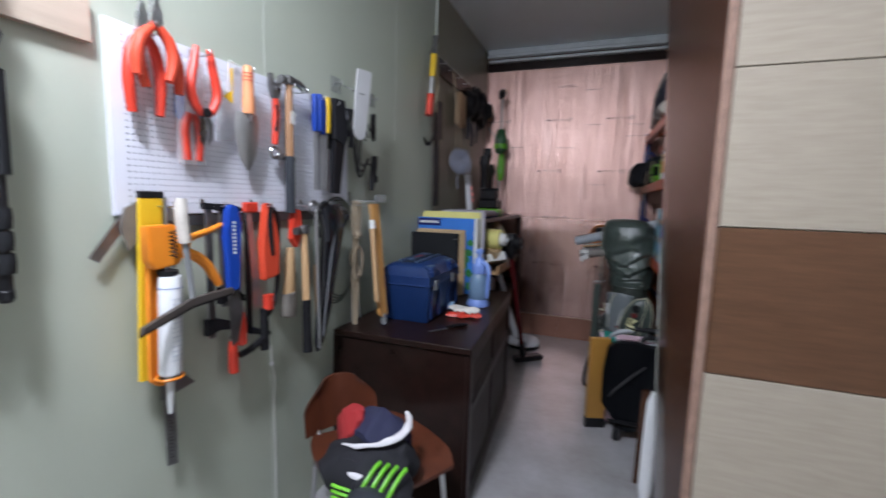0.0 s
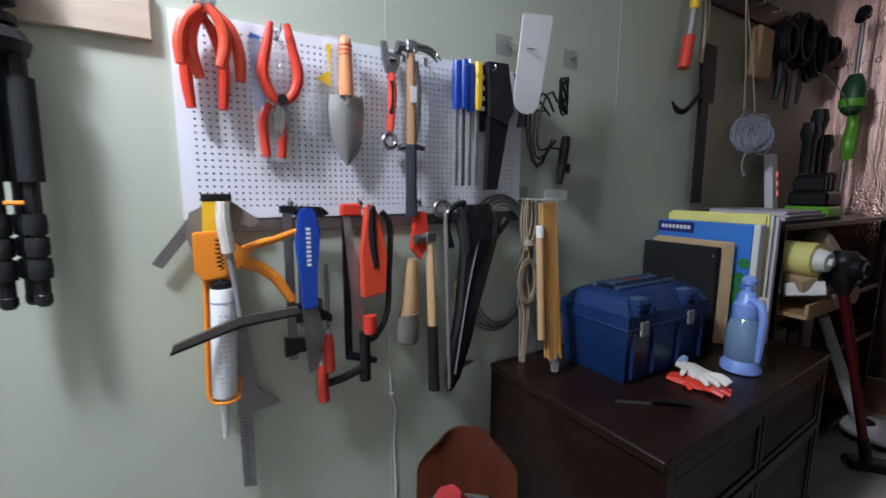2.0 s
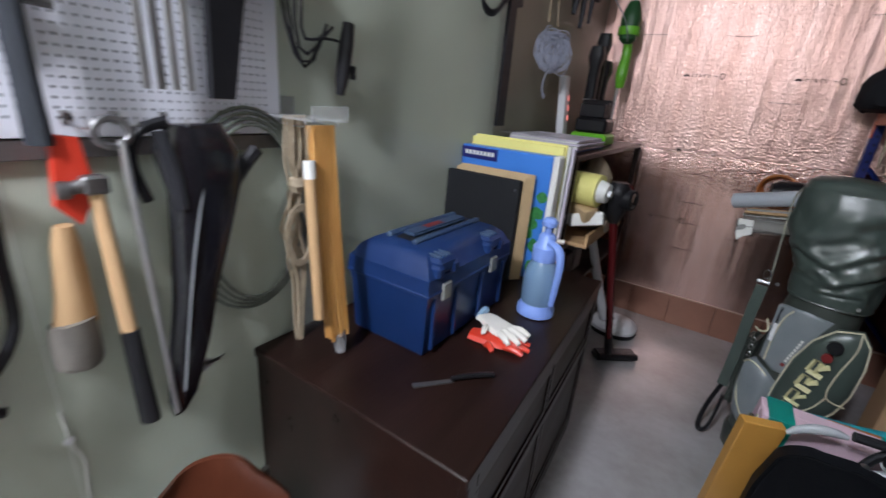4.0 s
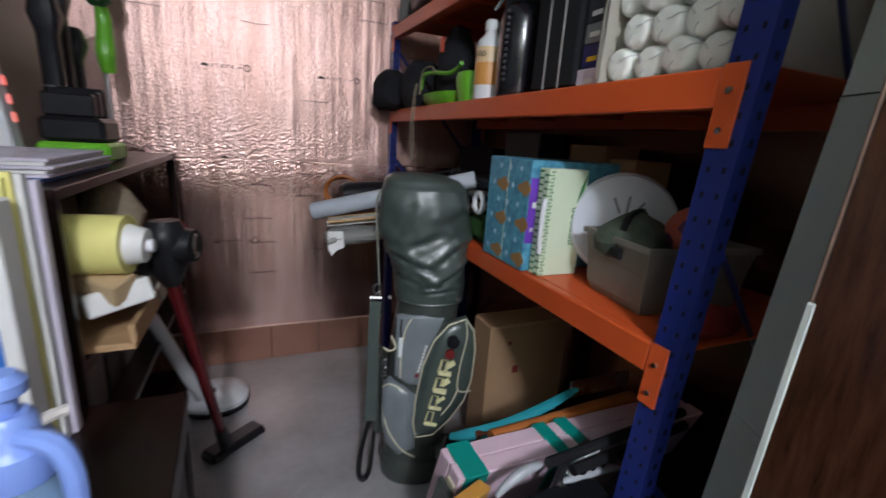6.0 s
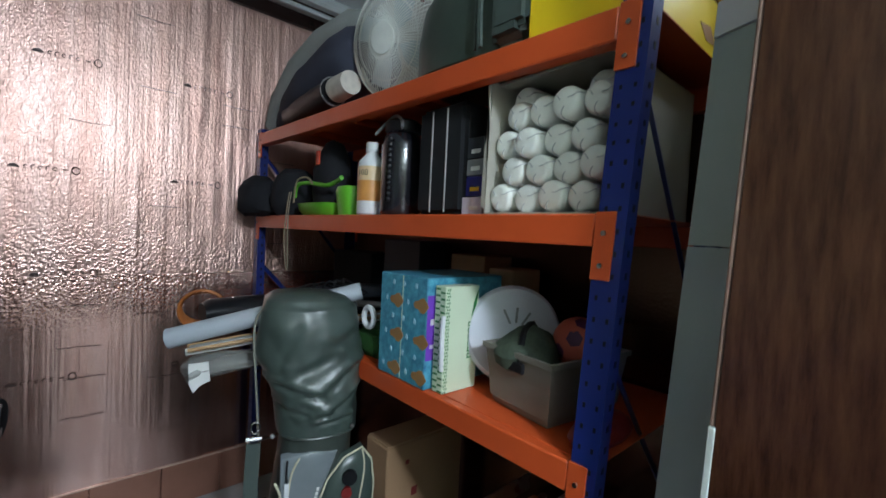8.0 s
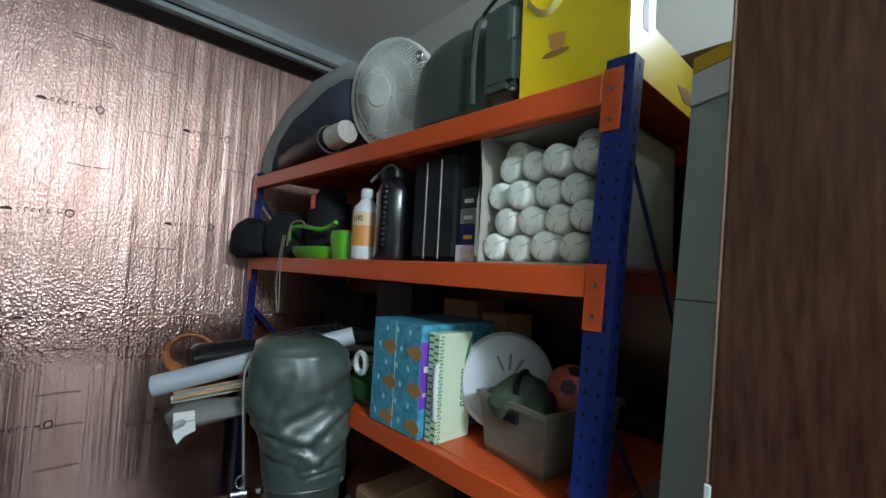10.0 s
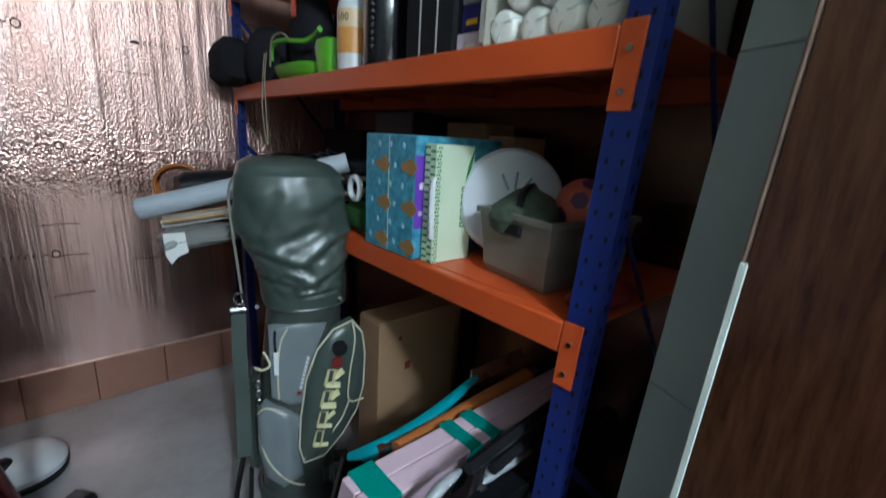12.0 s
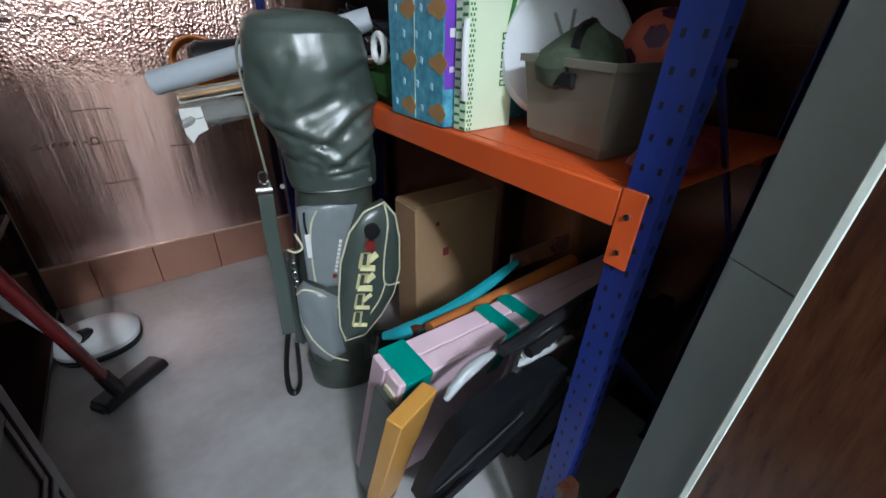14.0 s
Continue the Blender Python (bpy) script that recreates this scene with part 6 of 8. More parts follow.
pw("hub", T([(0.478, 2.757, 0.962), (0.495, 2.756, 0.962)], 0.014, 12), "white_plastic", yr)
wr_ = thing("paper_roll", "cream paper rolls lying on the shelf", "roll", "rolls on the shelf", at=pose(0.3, 3.0, 0.9))
pw("roll", T([(0.10, 3.0, 0.80), (0.46, 2.98, 0.80)], 0.042, 14), "rail_wood", wr_)
wr2 = thing("paper_roll", "cream paper rolls lying on the shelf", "roll", "rolls on the shelf", at=pose(0.3, 3.1, 0.9))
pw("roll", T([(0.10, 3.10, 0.80), (0.48, 3.09, 0.80)], 0.036, 14), "kraft", wr2)
bxw = thing("wooden_tray", "shallow pale wooden tray with odds and ends", "tray", at=pose(0.3, 2.9, 0.742))
pw("tray", B(0.06, 2.72, 0.7425, 0.45, 3.18, 0.758, bevel=0.002), "pale_wood", bxw)
pw("front", B(0.44, 2.72, 0.758, 0.452, 3.18, 0.800, bevel=0.002), "pale_wood", bxw)
sf = thing("cloth_bundle", "beige cloth bundle stuffed on the shelf", "cloth", at=pose(0.33, 3.15, 1.0))
pw("wad", soft(loft_bm(bmesh.new(), [oval(0.33, 3.12, z, r, r * 1.1, 14) for z, r in ((0.86, .04), (0.90, .065), (0.97, .07), (1.03, .045), (1.06, .012))]), 0.018, 14, 9), "rope", sf)
random.seed(31)
for k in range(9):
    y, z = 2.78 + 0.11 * (k % 5) + random.uniform(-.02, .02), (0.745 + 0.10 if k < 5 else 0.88)
    c = random.choice(("paper", "kraft", "rail_wood", "clear_white", "pale_wood"))
    t = thing("small_carton", "small worn paper packet on the shelf", "packet", "packets on the shelf", at=pose(0.36, y, z))
    b = B(-0.06, -0.03, -0.02, 0.06, 0.03, 0.03, bevel=0.004)
    b.transform(pose(0.40 + random.uniform(-.02, .03), y, z, random.uniform(-20, 20), random.uniform(-12, 12), random.uniform(-30, 30)))
    pw("packet", soft(b, 0.004, 20, k), c, t)
for k, (y, z, c) in enumerate(((2.78, 0.50, "black"), (2.92, 0.50, "grey_brown"), (3.05, 0.50, "black"), (3.2, 0.5, "dull_steel"), (2.85, 0.09, "black"), (3.05, .09, "cardboard"))):
    t = thing("stored_box", "small dark box stored in the shelf unit", "box", "boxes in the shelf unit", at=pose(0.2, y, z))
    pw("box", B(0.06, y - .055, z - 0.018, 0.31, y + 0.055, z + 0.10 + 0.03 * (k % 2), bevel=0.004), c, t)
oc = thing("orange_marker", "orange handle lying in the shelf unit", "tool", at=pose(0.34, 2.95, 0.49))
pw("handle", T([(0.315, 2.72, 0.497), (0.35, 2.80, 0.50), (0.355, 2.86, 0.497)], [0.012, 0.014, 0.008], 8), "orange_red", oc)

# stick vacuum
vc = thing("stick_vacuum", "dark red and black cordless stick vacuum leaning on the shelf unit", "vacuum cleaner", at=pose(0.55, 3.24, 0))
va, vb = Vector((0.548, 3.235, 0.085)), Vector((0.500, 2.87, 0.84))
pw("wand", T([va, vb], 0.0165, 12), "wine_red", vc)
pw("joint", T([va + Vector((0, .03, -.05)), va, va + (vb - va) * 0.12], [0.016, 0.022, 0.020], 10), "black", vc)
b = B(-0.115, -0.035, 0, 0.115, 0.04, 0.045, bevel=0.012, seg=2)
b.transform(pose(0.575, 3.305, 0.002, 0, 0, 38))
pw("floor_head", b, "charger_grey", vc)
b = T([(-0.105, -0.03, 0.03), (0.105, -0.03, 0.03)], 0.018, 10)
b.transform(pose(0.575, 3.305, 0.002, 0, 0, 38))
pw("roller_cover", b, "black", vc)
pw("motor_body", T([vb, vb + Vector((-.002, -.02, .06)), vb + Vector((0, -.03, .12)), vb + Vector((0, -.03, .16))], [0.022, 0.042, 0.050, 0.032], 14), "black", vc)
pw("dust_cup", T([vb + Vector((-.06, .0, .06)), vb + Vector((.02, .0, .08))], 0.042, 14), "charger_grey", vc)
pw("fan_cover", T([vb + Vector((.03, -.03, .10)), vb + Vector((.060, -.04, .10))], [0.044, 0.038], 18), "black", vc)
pw("chrome_ring", T([vb + Vector((.062, -.04 + .026 * math.cos(a), .10 + .026 * math.sin(a))) for a in [j * math.tau / 16 for j in range(16)]], 0.004, 6, closed=True), "steel", vc)
pw("handle", T([vb + Vector((-.02, -.03, .12)), vb + Vector((-.08, -.02, .13)), vb + Vector((-.10, -.01, .06)), vb + Vector((-.08, .02, -.02))], [0.014, 0.014, 0.016, 0.018], 8), "black", vc)
pw("trigger_guard", T([vb + Vector((-.03, .0, .13)), vb + Vector((.01, .01, .15)), vb + Vector((.04, .0, .13))], 0.010, 8), "wine_red", vc)
# floor washer
rm = thing("steam_mop", "white and black mop head with a grey pole", "mop", at=pose(0.49, 3.62, 0))
pw("base", loft_bm(bmesh.new(), [oval(0.49, 3.63, z, r, r * .9, 28, 2.3) for z, r in ((0.002, .130), (0.02, .135), (0.028, .130))]), "black", rm, "dark rubber base")
pw("cover", loft_bm(bmesh.new(), [oval(0.49, 3.63, z, r, r * .9, 28, 2.3) for z, r in ((0.028, .132), (0.045, .134), (0.065, .12), (0.082, .085), (0.088, .04))]), "white_plastic", rm)
pw("pole", T([(0.44, 3.55, 0.10), (0.395, 3.40, 0.36), (0.35, 3.22, 0.66)], [0.026, 0.024, 0.02], 12), "white_plastic", rm)
pw("knuckle", T([(0.47, 3.60, 0.075), (0.45, 3.56, 0.10)], [0.028, 0.024], 10), "black", rm)

# the chair and the clothes on it
chm = pose(0.375, 1.325, 0, 0, 0, 56)
chair = thing("chair", "low bentwood chair of red-brown veneer, with clothes on its seat", "chair", at=chm)
rows = []
for j in range(13):
    v = -0.19 + 0.38 * j / 12
    row = []
    for i in range(11):
        u = -1 + 0.2 * i
        w = 0.20 - 0.03 * max(0, v) * 3 - 0.03 * abs(v / .19) ** 4
        row.append((u * w, v, 0.372 + 0.012 * u * u - 0.02 * math.exp(-((v + 0.20) / .04) ** 2)))
    rows.append(row)


def shell(rows, t, flip=1):
    b = bmesh.new()
    A = [[b.verts.new(p) for p in r] for r in rows]
    C = [[b.verts.new((p[0], p[1] + t[1], p[2] + t[2])) for p in r] for r in rows]
    n, m = len(rows), len(rows[0])
    for j in range(n - 1):
        for i in range(m - 1):
            b.faces.new((A[j][i], A[j][i + 1], A[j + 1][i + 1], A[j + 1][i]))
            b.faces.new((C[j][i], C[j + 1][i], C[j + 1][i + 1], C[j][i + 1]))
    for j in range(n - 1):
        b.faces.new((A[j][0], A[j + 1][0], C[j + 1][0], C[j][0]))
        b.faces.new((A[j][-1], C[j][-1], C[j + 1][-1], A[j + 1][-1]))
    for i in range(m - 1):
        b.faces.new((A[0][i], C[0][i], C[0][i + 1], A[0][i + 1]))
        b.faces.new((A[-1][i], A[-1][i + 1], C[-1][i + 1], C[-1][i]))
    return b


part("seat", shell(rows, (0, 0, -0.012)), "red_wood", chair, smooth=60)
rows = []
for j in range(9):
    s = j / 8
    z = 0.385 + 0.178 * s
    w = 0.135 - 0.028 * max(0, s - .5) ** 1.5 * 6
    rows.append([(u * w - 0.048, 0.205 + 0.03 * s - 0.035 * u * u, z - 0.012 * abs(u) ** 4 * s * 2) for u in [-1 + .2 * i for i in range(11)]])
part("backrest", shell(rows, (0, 0.010, 0)), "red_wood", chair, smooth=60)
for x, y in ((-0.15, -0.15), (0.15, -0.15), (-0.15, 0.16), (0.15, 0.16)):
    part("leg", T([(x, y, 0.36), (x * 1.15, y * 1.15, 0.0)], 0.009, 8), "steel", chair, "thin steel leg")
part("back_support", T([(-0.13, 0.16, 0.35), (-0.13, 0.225, 0.42), (-0.12, 0.245, 0.50)], 0.008, 8), "steel", chair)
part("back_support", T([(0.05, 0.16, 0.35), (0.05, 0.225, 0.42), (0.04, 0.245, 0.50)], 0.008, 8), "steel", chair)


def lump(cx, cy, z0, z1, rx, ry, amount, seed, n=22):
    zs_ = [z0 + (z1 - z0) * t for t in (0, .12, .35, .6, .8, .94, 1)]
    ws = (0.75, 0.98, 1.05, 0.95, 0.75, 0.45, 0.12)
    return soft(loft_bm(bmesh.new(), [oval(cx, cy, z, rx * w, ry * w, n) for z, w in zip(zs_, ws)]), amount, 16, seed)


cl = thing("folded_clothes", "pile of navy, red and white clothes on the chair", "clothes", at=pose(0.40, 1.22, 0.375))
pw("dark_shirt", lump(0.42, 1.20, 0.378, 0.50, 0.135, 0.13, 0.026, 2, 44), "black_cloth", cl, "navy black shirt")
pw("red_shirt", lump(0.335, 1.25, 0.40, 0.555, 0.060, 0.055, 0.024, 5, 40), "red_cloth", cl, "red cloth")
pw("navy_shirt", lump(0.42, 1.25, 0.44, 0.55, 0.09, 0.075, 0.024, 8, 40), "navy_cloth", cl, "navy cloth")
pw("white_stripe", soft(T([(0.35, 1.16, 0.485), (0.42, 1.14, 0.503), (0.50, 1.19, 0.515), (0.52, 1.25, 0.53), (0.49, 1.29, 0.55)], [0.003, 0.007, 0.010, 0.012, 0.006], 12, flat=0.5), 0.008, 34), "white_cloth", cl, "white sleeve stripe")
pw("white_stripe", soft(T([(0.33, 1.13, 0.44), (0.40, 1.095, 0.45), (0.46, 1.09, 0.445), (0.50, 1.11, 0.46)], [0.006, 0.011, 0.010, 0.005], 12, flat=0.5), 0.007, 34), "white_cloth", cl)
pw("striped_shorts", lump(0.50, 1.12, 0.385, 0.465, 0.085, 0.075, 0.008, 4), "black_cloth", cl)
for k in range(4):
    x = 0.475 + 0.026 * k
    pw("green_stripe", T([(x - 0.02, 1.045, 0.40), (x, 1.06, 0.448), (x + 0.01, 1.10, 0.475), (x + 0.014, 1.13, 0.478)], 0.0065, 6, flat=.5), "green", cl, "lime green stripe")
for k in range(3):
    pw("green_stripe", T([(0.38, 1.055 + .0 * k, 0.398 + .017 * k), (0.41, 1.05, 0.40 + .017 * k), (0.44, 1.052, 0.398 + .017 * k)], 0.0045, 6, flat=.5), "green", cl, "lime green stripe")
hat = thing("knitted_cap", "dark grey ribbed knitted cap on the clothes", "cap", at=pose(0.50, 1.02, 0.38))
b = bmesh.new()
rr_ = []
for z, r in ((0.376, .062), (0.39, .066), (0.42, .062), (0.445, .045), (0.458, .018)):
    rr_.append([(0.50 + (r + .003 * (k % 2)) * math.cos(k * math.tau / 44), 1.03 + (r + .003 * (k % 2)) * math.sin(k * math.tau / 44), z) for k in range(44)])
pw("cap", loft_bm(b, rr_), "charger_grey", hat)

# ---- golf bag ----
GB = pose(1.203, 2.99, 0, 0, 0, -18) @ Matrix.Diagonal((0.96, 0.92, 1, 1))
gbag = thing("golf_bag", "grey-green leather golf bag with hood, cream piping and large letters", "golf bag", at=GB)


def gring(z, rx, ry, cx=0.0, cy=0.0, n=40, p=2.3, fold=0.0, seed=0.0):
    out = []
    for x, y, zz in oval(cx, cy, z, rx, ry, n, p):
        f = 1 + fold * noise.noise((x * 9 + seed, y * 9, zz * 14))
        out.append((cx + (x - cx) * f, cy + (y - cy) * f, zz))
    return out


part("base", loft_bm(bmesh.new(), [gring(z, r, r * .85) for z, r in ((0.0, .118), (0.01, .125), (0.09, .130), (0.10, .124))]), "leather_dark", gbag, "dark rubber base")
part("body", loft_bm(bmesh.new(), [gring(z, rx, ry, cx) for z, rx, ry, cx in ((0.095, .118, .105, 0), (0.25, .122, .11, 0), (0.45, .120, .115, .006), (0.62, .112, .114, .018), (0.70, .108, .110, .024), (0.76, .108, .11, .024))]), "leather_dark", gbag)
# creases of the soft hood: from and to across its front, their width and depth
FOLDS = ((-.10, .865, .01, .825, .009, .013), (.01, .825, .12, .90, .010, .014), (-.02, .80, .03, .765, .008, .014), (.03, .765, .13, .83, .009, .013),
         (-.12, .80, -.02, .775, .008, .009), (-.04, .90, .05, .935, .012, .008), (.02, .745, .10, .755, .006, .009), (-.09, .94, -.05, 1.02, .014, .007), (.06, .97, .12, 1.0, .014, .006))
bm = bmesh.new()
rings = []
random.seed(3)
for z, rx, ry, cx in ((0.705, .112, .112, .026), (0.73, .118, .116, .024), (0.76, .121, .118, .022), (0.81, .124, .120, .018), (0.87, .134, .126, .008), (0.92, .144, .132, .0), (0.98, .150, .136, -.004), (1.03, .152, .136, -.006), (1.07, .144, .13, -.01), (1.095, .125, .11, -.02), (1.11, .09, .08, -.03), (1.115, .03, .03, -.03)):
    rings.append(gring(z, rx, ry, cx, 0, 96, 2.5))
loft_bm(bm, rings)
bmesh.ops.subdivide_edges(bm, edges=[e for e in bm.edges if abs(e.verts[0].co.z - e.verts[1].co.z) > 0.02], cuts=6, use_grid_fill=True)
bmesh.ops.smooth_vert(bm, verts=bm.verts, factor=0.3)
for v in bm.verts:
    p = v.co
    k = max(0.0, 1 - abs(p.z - 0.83) / 0.20) ** 0.7
    a = math.atan2(p.y, p.x)
    crease = (0.35 - min(0.35, abs(noise.noise((math.cos(a) * 1.6, math.sin(a) * 1.6 + p.z * 2.0, p.z * 9 + math.cos(a) * 1.5))) * 1.6)) * 0.010 * k
    big = 0.016 * noise.noise((p.x * 7, p.y * 7, p.z * 9 + 4)) + 0.007 * noise.noise((p.x * 17, p.y * 17, p.z * 16 + 9))
    n_ = Vector((p.x, p.y, 0)).normalized() if p.xy.length > 1e-4 else Vector()
    fold = 0.0
    if p.y < 0.02:
        for x0, z0, x1, z1, w_, amp in FOLDS:
            a0, d0 = Vector((x0, z0)), Vector((x1 - x0, z1 - z0))
            q = Vector((p.x, p.z)) - a0
            t_ = max(0.0, min(1.0, q.dot(d0) / d0.length_squared))
            off = q - d0 * t_
            side_ = off.y if abs(d0.x) > abs(d0.y) else off.x
            near_ = math.exp(-(off.length / w_) ** 2)
            lift = math.exp(-((side_ - 1.6 * w_) / (1.3 * w_)) ** 2) * (1 if off.length < 4 * w_ else 0)
            fold += 0.85 * amp * (0.75 * lift - near_)
    v.co += n_ * (big - crease + 0.008 * k + fold)
hood = part("hood", bm, "leather", gbag, "creased grey-green leather rain hood", smooth=80)
part("hood_piping", tube_bm(bmesh.new(), [Vector(p) * 1.0 for p in gring(0.706, .116, .116, .026, 0, 40, 2.5)], 0.004, 6, closed=True), "leather_dark", hood)
part("hood_seam", T([(-.145, -.05, .70), (-.156, -.045, .85), (-.166, -.04, 1.0), (-.150, -.05, 1.06), (-.10, -.075, 1.09), (0.0, -.10, 1.09), (.08, -.09, 1.075)], 0.0035, 6), "cream_dim", hood, "pale seam piping")
for x in (-0.11, 0.115):
    part("snap", T([(x, -.108, .73), (x, -.116, .73)], .006, 10), "steel", hood, "round metal snap")
# long front pocket with letters
pocket_out = [(0.150, .660), (0.180, .62), (0.190, .55), (0.186, .44), (0.165, .36), (0.120, .285), (0.06, .235), (0.0, .225), (-.012, .28), (-.006, .38), (0.012, .50), (0.045, .59), (0.09, .645)]


def bulge(outline, y_edge, depth, mat, name, label="", cx=None, cz=None, steps=5):
    """A padded pocket: its outline on the bag's front, swelling outwards."""
    cx = sum(p[0] for p in outline) / len(outline) if cx is None else cx
    cz = sum(p[1] for p in outline) / len(outline) if cz is None else cz
    b = bmesh.new()
    R = []
    for i in range(steps + 1):
        t = i / steps
        s = math.cos(t * math.pi / 2 * 0.92)
        R.append([(cx + (u - cx) * (0.25 + 0.75 * s) if i else u, y_edge(u) - depth * math.sin(t * math.pi / 2) if i else y_edge(u) + 0.03, cz + (v - cz) * (0.25 + 0.75 * s) if i else v) for u, v in outline])
    R.insert(1, [(u, y_edge(u), v) for u, v in outline])
    loft_bm(b, R)
    return part(name, b, mat, gbag, label, smooth=70)


pocket = bulge(pocket_out, lambda u: -0.105 - 0.02 * (u < .1), 0.032, "leather", "letter_pocket", "tall padded pocket with cream piping")
part("piping", tube_bm(bmesh.new(), [(u, -0.107 - 0.02 * (u < .1) - .002, v) for u, v in pocket_out], 0.0035, 6, closed=True), "cream", pocket, "cream piping")
part("piping", T([(0.150, -.115, .655), (0.155, -.128, .60), (0.135, -.148, .50), (0.135, -.146, .42), (0.185, -.118, .40)], 0.0028, 6), "cream", pocket)
part("piping", T([(0.0, -.134, .24), (0.06, -.146, .30), (0.11, -.146, .36), (0.135, -.146, .42)], 0.0028, 6), "cream", pocket)
# four letter-like blocks climbing the pocket, a red and a black disc
dirv = Vector((0.040, 0, 0.205)).normalized()
rt = Vector((dirv.z, 0, -dirv.x))


def on_pocket(t, s, lift=0.0):
    p = Vector((0.045, 0, 0.300)) + dirv * t + rt * s
    return (p.x, -0.162 - lift, p.z)


def gl_bar(b, pts, w):
    P = [Vector(on_pocket(t, s)) for t, s in pts]
    tube_bm(b, P, w, 4, flat=0.35)


W_ = 0.0062
for k, (t0, shape) in enumerate(((0.0, "a"), (0.062, "b"), (0.128, "c"), (0.194, "b"))):
    b = bmesh.new()
    h = 0.046
    gl_bar(b, [(t0, -.020), (t0, .024)], W_ if k < 2 else W_ * 1.5)
    gl_bar(b, [(t0, -.020), (t0 + h, -.018), (t0 + h, .0)], W_ if k < 2 else W_ * 1.5)
    gl_bar(b, [(t0 + (0 if shape != "c" else .02), .002), (t0 + h, .002)], W_ if k < 2 else W_ * 1.5)
    if shape != "a":
        gl_bar(b, [(t0 + h * .5, .002), (t0 + h, .024)], W_ if k < 2 else W_ * 1.5)
    part("letter_shape", b, "cream_letter", pocket, "cream block shape of a brand mark")
for t, m, r in ((0.262, "dark_red", .0155), (0.305, "black", .0215)):
    p = on_pocket(t, 0.002)
    part("disc", T([(p[0], p[1] + .012, p[2]), (p[0], p[1] - .001, p[2])], r, 22), m, pocket)
# centre panel, side pocket, straps
panel = bulge([(-.085, .66), (.0, .67), (.075, .66), (.03, .55), (.005, .42), (-.035, .42), (-.085, .45)], lambda u: -0.108 - .006 * (abs(u) < .05), 0.010, "leather_grey", "centre_panel", "smooth grey centre panel")
part("piping", T([(-.035, -.122, .66), (-.055, -.122, .62), (-.065, -.122, .54), (-.065, -.122, .45)], 0.003, 6), "cream", panel)
b = bmesh.new()
for k in range(8):
    t = k * 0.013
    box_bm(b, -.0035, -.001, t, .0045, .001, t + .009)
b.transform(pose(-0.005, -0.1285, 0.475, 0, 14, 0))
part("maker_mark", b, "paper", panel, "white mark of small shapes", kind="stuff")
b = B(-.006, -.001, -.02, .006, .001, -.008)
b.transform(pose(-0.005, -0.1285, 0.475, 0, 14, 0))
part("maker_mark", b, "dark_red", panel, "small red mark")
low = bulge([(-.125, .40), (-.10, .425), (-.05, .41), (-.005, .38), (-.012, .30), (.0, .17), (-.06, .14), (-.11, .18), (-.128, .28)], lambda u: -0.092 - .018 * (u > -.09), 0.030, "leather_grey", "lower_pocket", "silver-grey lower pocket")
part("piping", T([(-.125, -.098, .40), (-.10, -.115, .422), (-.05, -.122, .40), (-.005, -.125, .345)], 0.003, 6), "cream", low)
part("piping", T([(-.125, -.098, .33), (-.10, -.125, .25), (-.05, -.135, .18), (.0, -.125, .14)], 0.003, 6), "cream", low)
part("zip_pull", B(-.075, -.132, .53, -.062, -.128, .60, bevel=.001), "white_plastic", gbag, "white zip tag")
part("zip_cord", T([(-.068, -.125, .66), (-.07, -.13, .63), (-.068, -.131, .60)], .003, 6), "black", gbag)
part("side_pocket", soft(B(-.155, -.06, .16, -.115, .06, .50, bevel=.02, seg=3), .004, 14, 2), "leather_dark", gbag)
part("shoulder_strap", loft_bm(bmesh.new(), [[(x + dx, y + dy_, z) for dx, dy_ in ((-.019, -.004), (.019, -.004), (.019, .004), (-.019, .004))] for x, y, z in ((-.158, -.075, .70), (-.162, -.08, .60), (-.162, -.08, .45), (-.165, -.08, .34), (-.168, -.085, .26))]), "leather", gbag, "folded leather shoulder strap")
part("strap_loop", T([(-.170, -.085, .26), (-.195, -.09, .14), (-.200, -.10, .05), (-.180, -.10, .03), (-.160, -.10, .08), (-.150, -.095, .22)], .011, 8, flat=.5), "black", gbag, "dark lower loop of the strap")
part("strap_clasp", T([(-.178, -.08, .715), (-.138, -.08, .715)], .007, 8), "steel", gbag)
part("ring", T([(-.155 + .012 * math.cos(a), -.08, .745 + .016 * math.sin(a)) for a in [k * math.tau / 14 for k in range(14)]], .0028, 6, closed=True), "steel", gbag)
for z in (.50, .47, .44):
    part("chain_link", T([(-.118 + .007 * math.cos(a), -.108, z + .010 * math.sin(a)) for a in [k * math.tau / 10 for k in range(10)]], .002, 5, closed=True), "steel", gbag)
part("foot_pocket", soft(B(.06, -.15, .10, .17, -.06, .21, bevel=.03, seg=3), .005, 12, 6), "leather_dark", gbag, "small dark pocket at the foot")
part("hook", T([(-.10, -.118, .60), (-.085, -.13, .565), (-.105, -.128, .55), (-.125, -.11, .552)], .0035, 6), "cream", gbag)

# ---- what pokes out beside the bag ----
rl = thing("paper_tube", "long pale blue-grey paper tube lying across the shelf", "paper tube", at=pose(1.0, 3.22, 0.98))
A_, B_ = Vector((0.884, 3.306, 0.938)), Vector((1.40, 3.02, 1.10))
u_ = (B_ - A_).normalized()
b = bmesh.new()
s1 = u_.orthogonal().normalized()
s2 = u_.cross(s1)
outer = [[A_ + u_ * d + (s1 * math.cos(a) + s2 * math.sin(a)) * r for a in [k * math.tau / 22 for k in range(22)]] for d, r in ((.25, .027), (0, .028), (0, .031), (.6, .029))]
loft_bm(b, outer)
pw("tube", b, "tube_grey", rl)
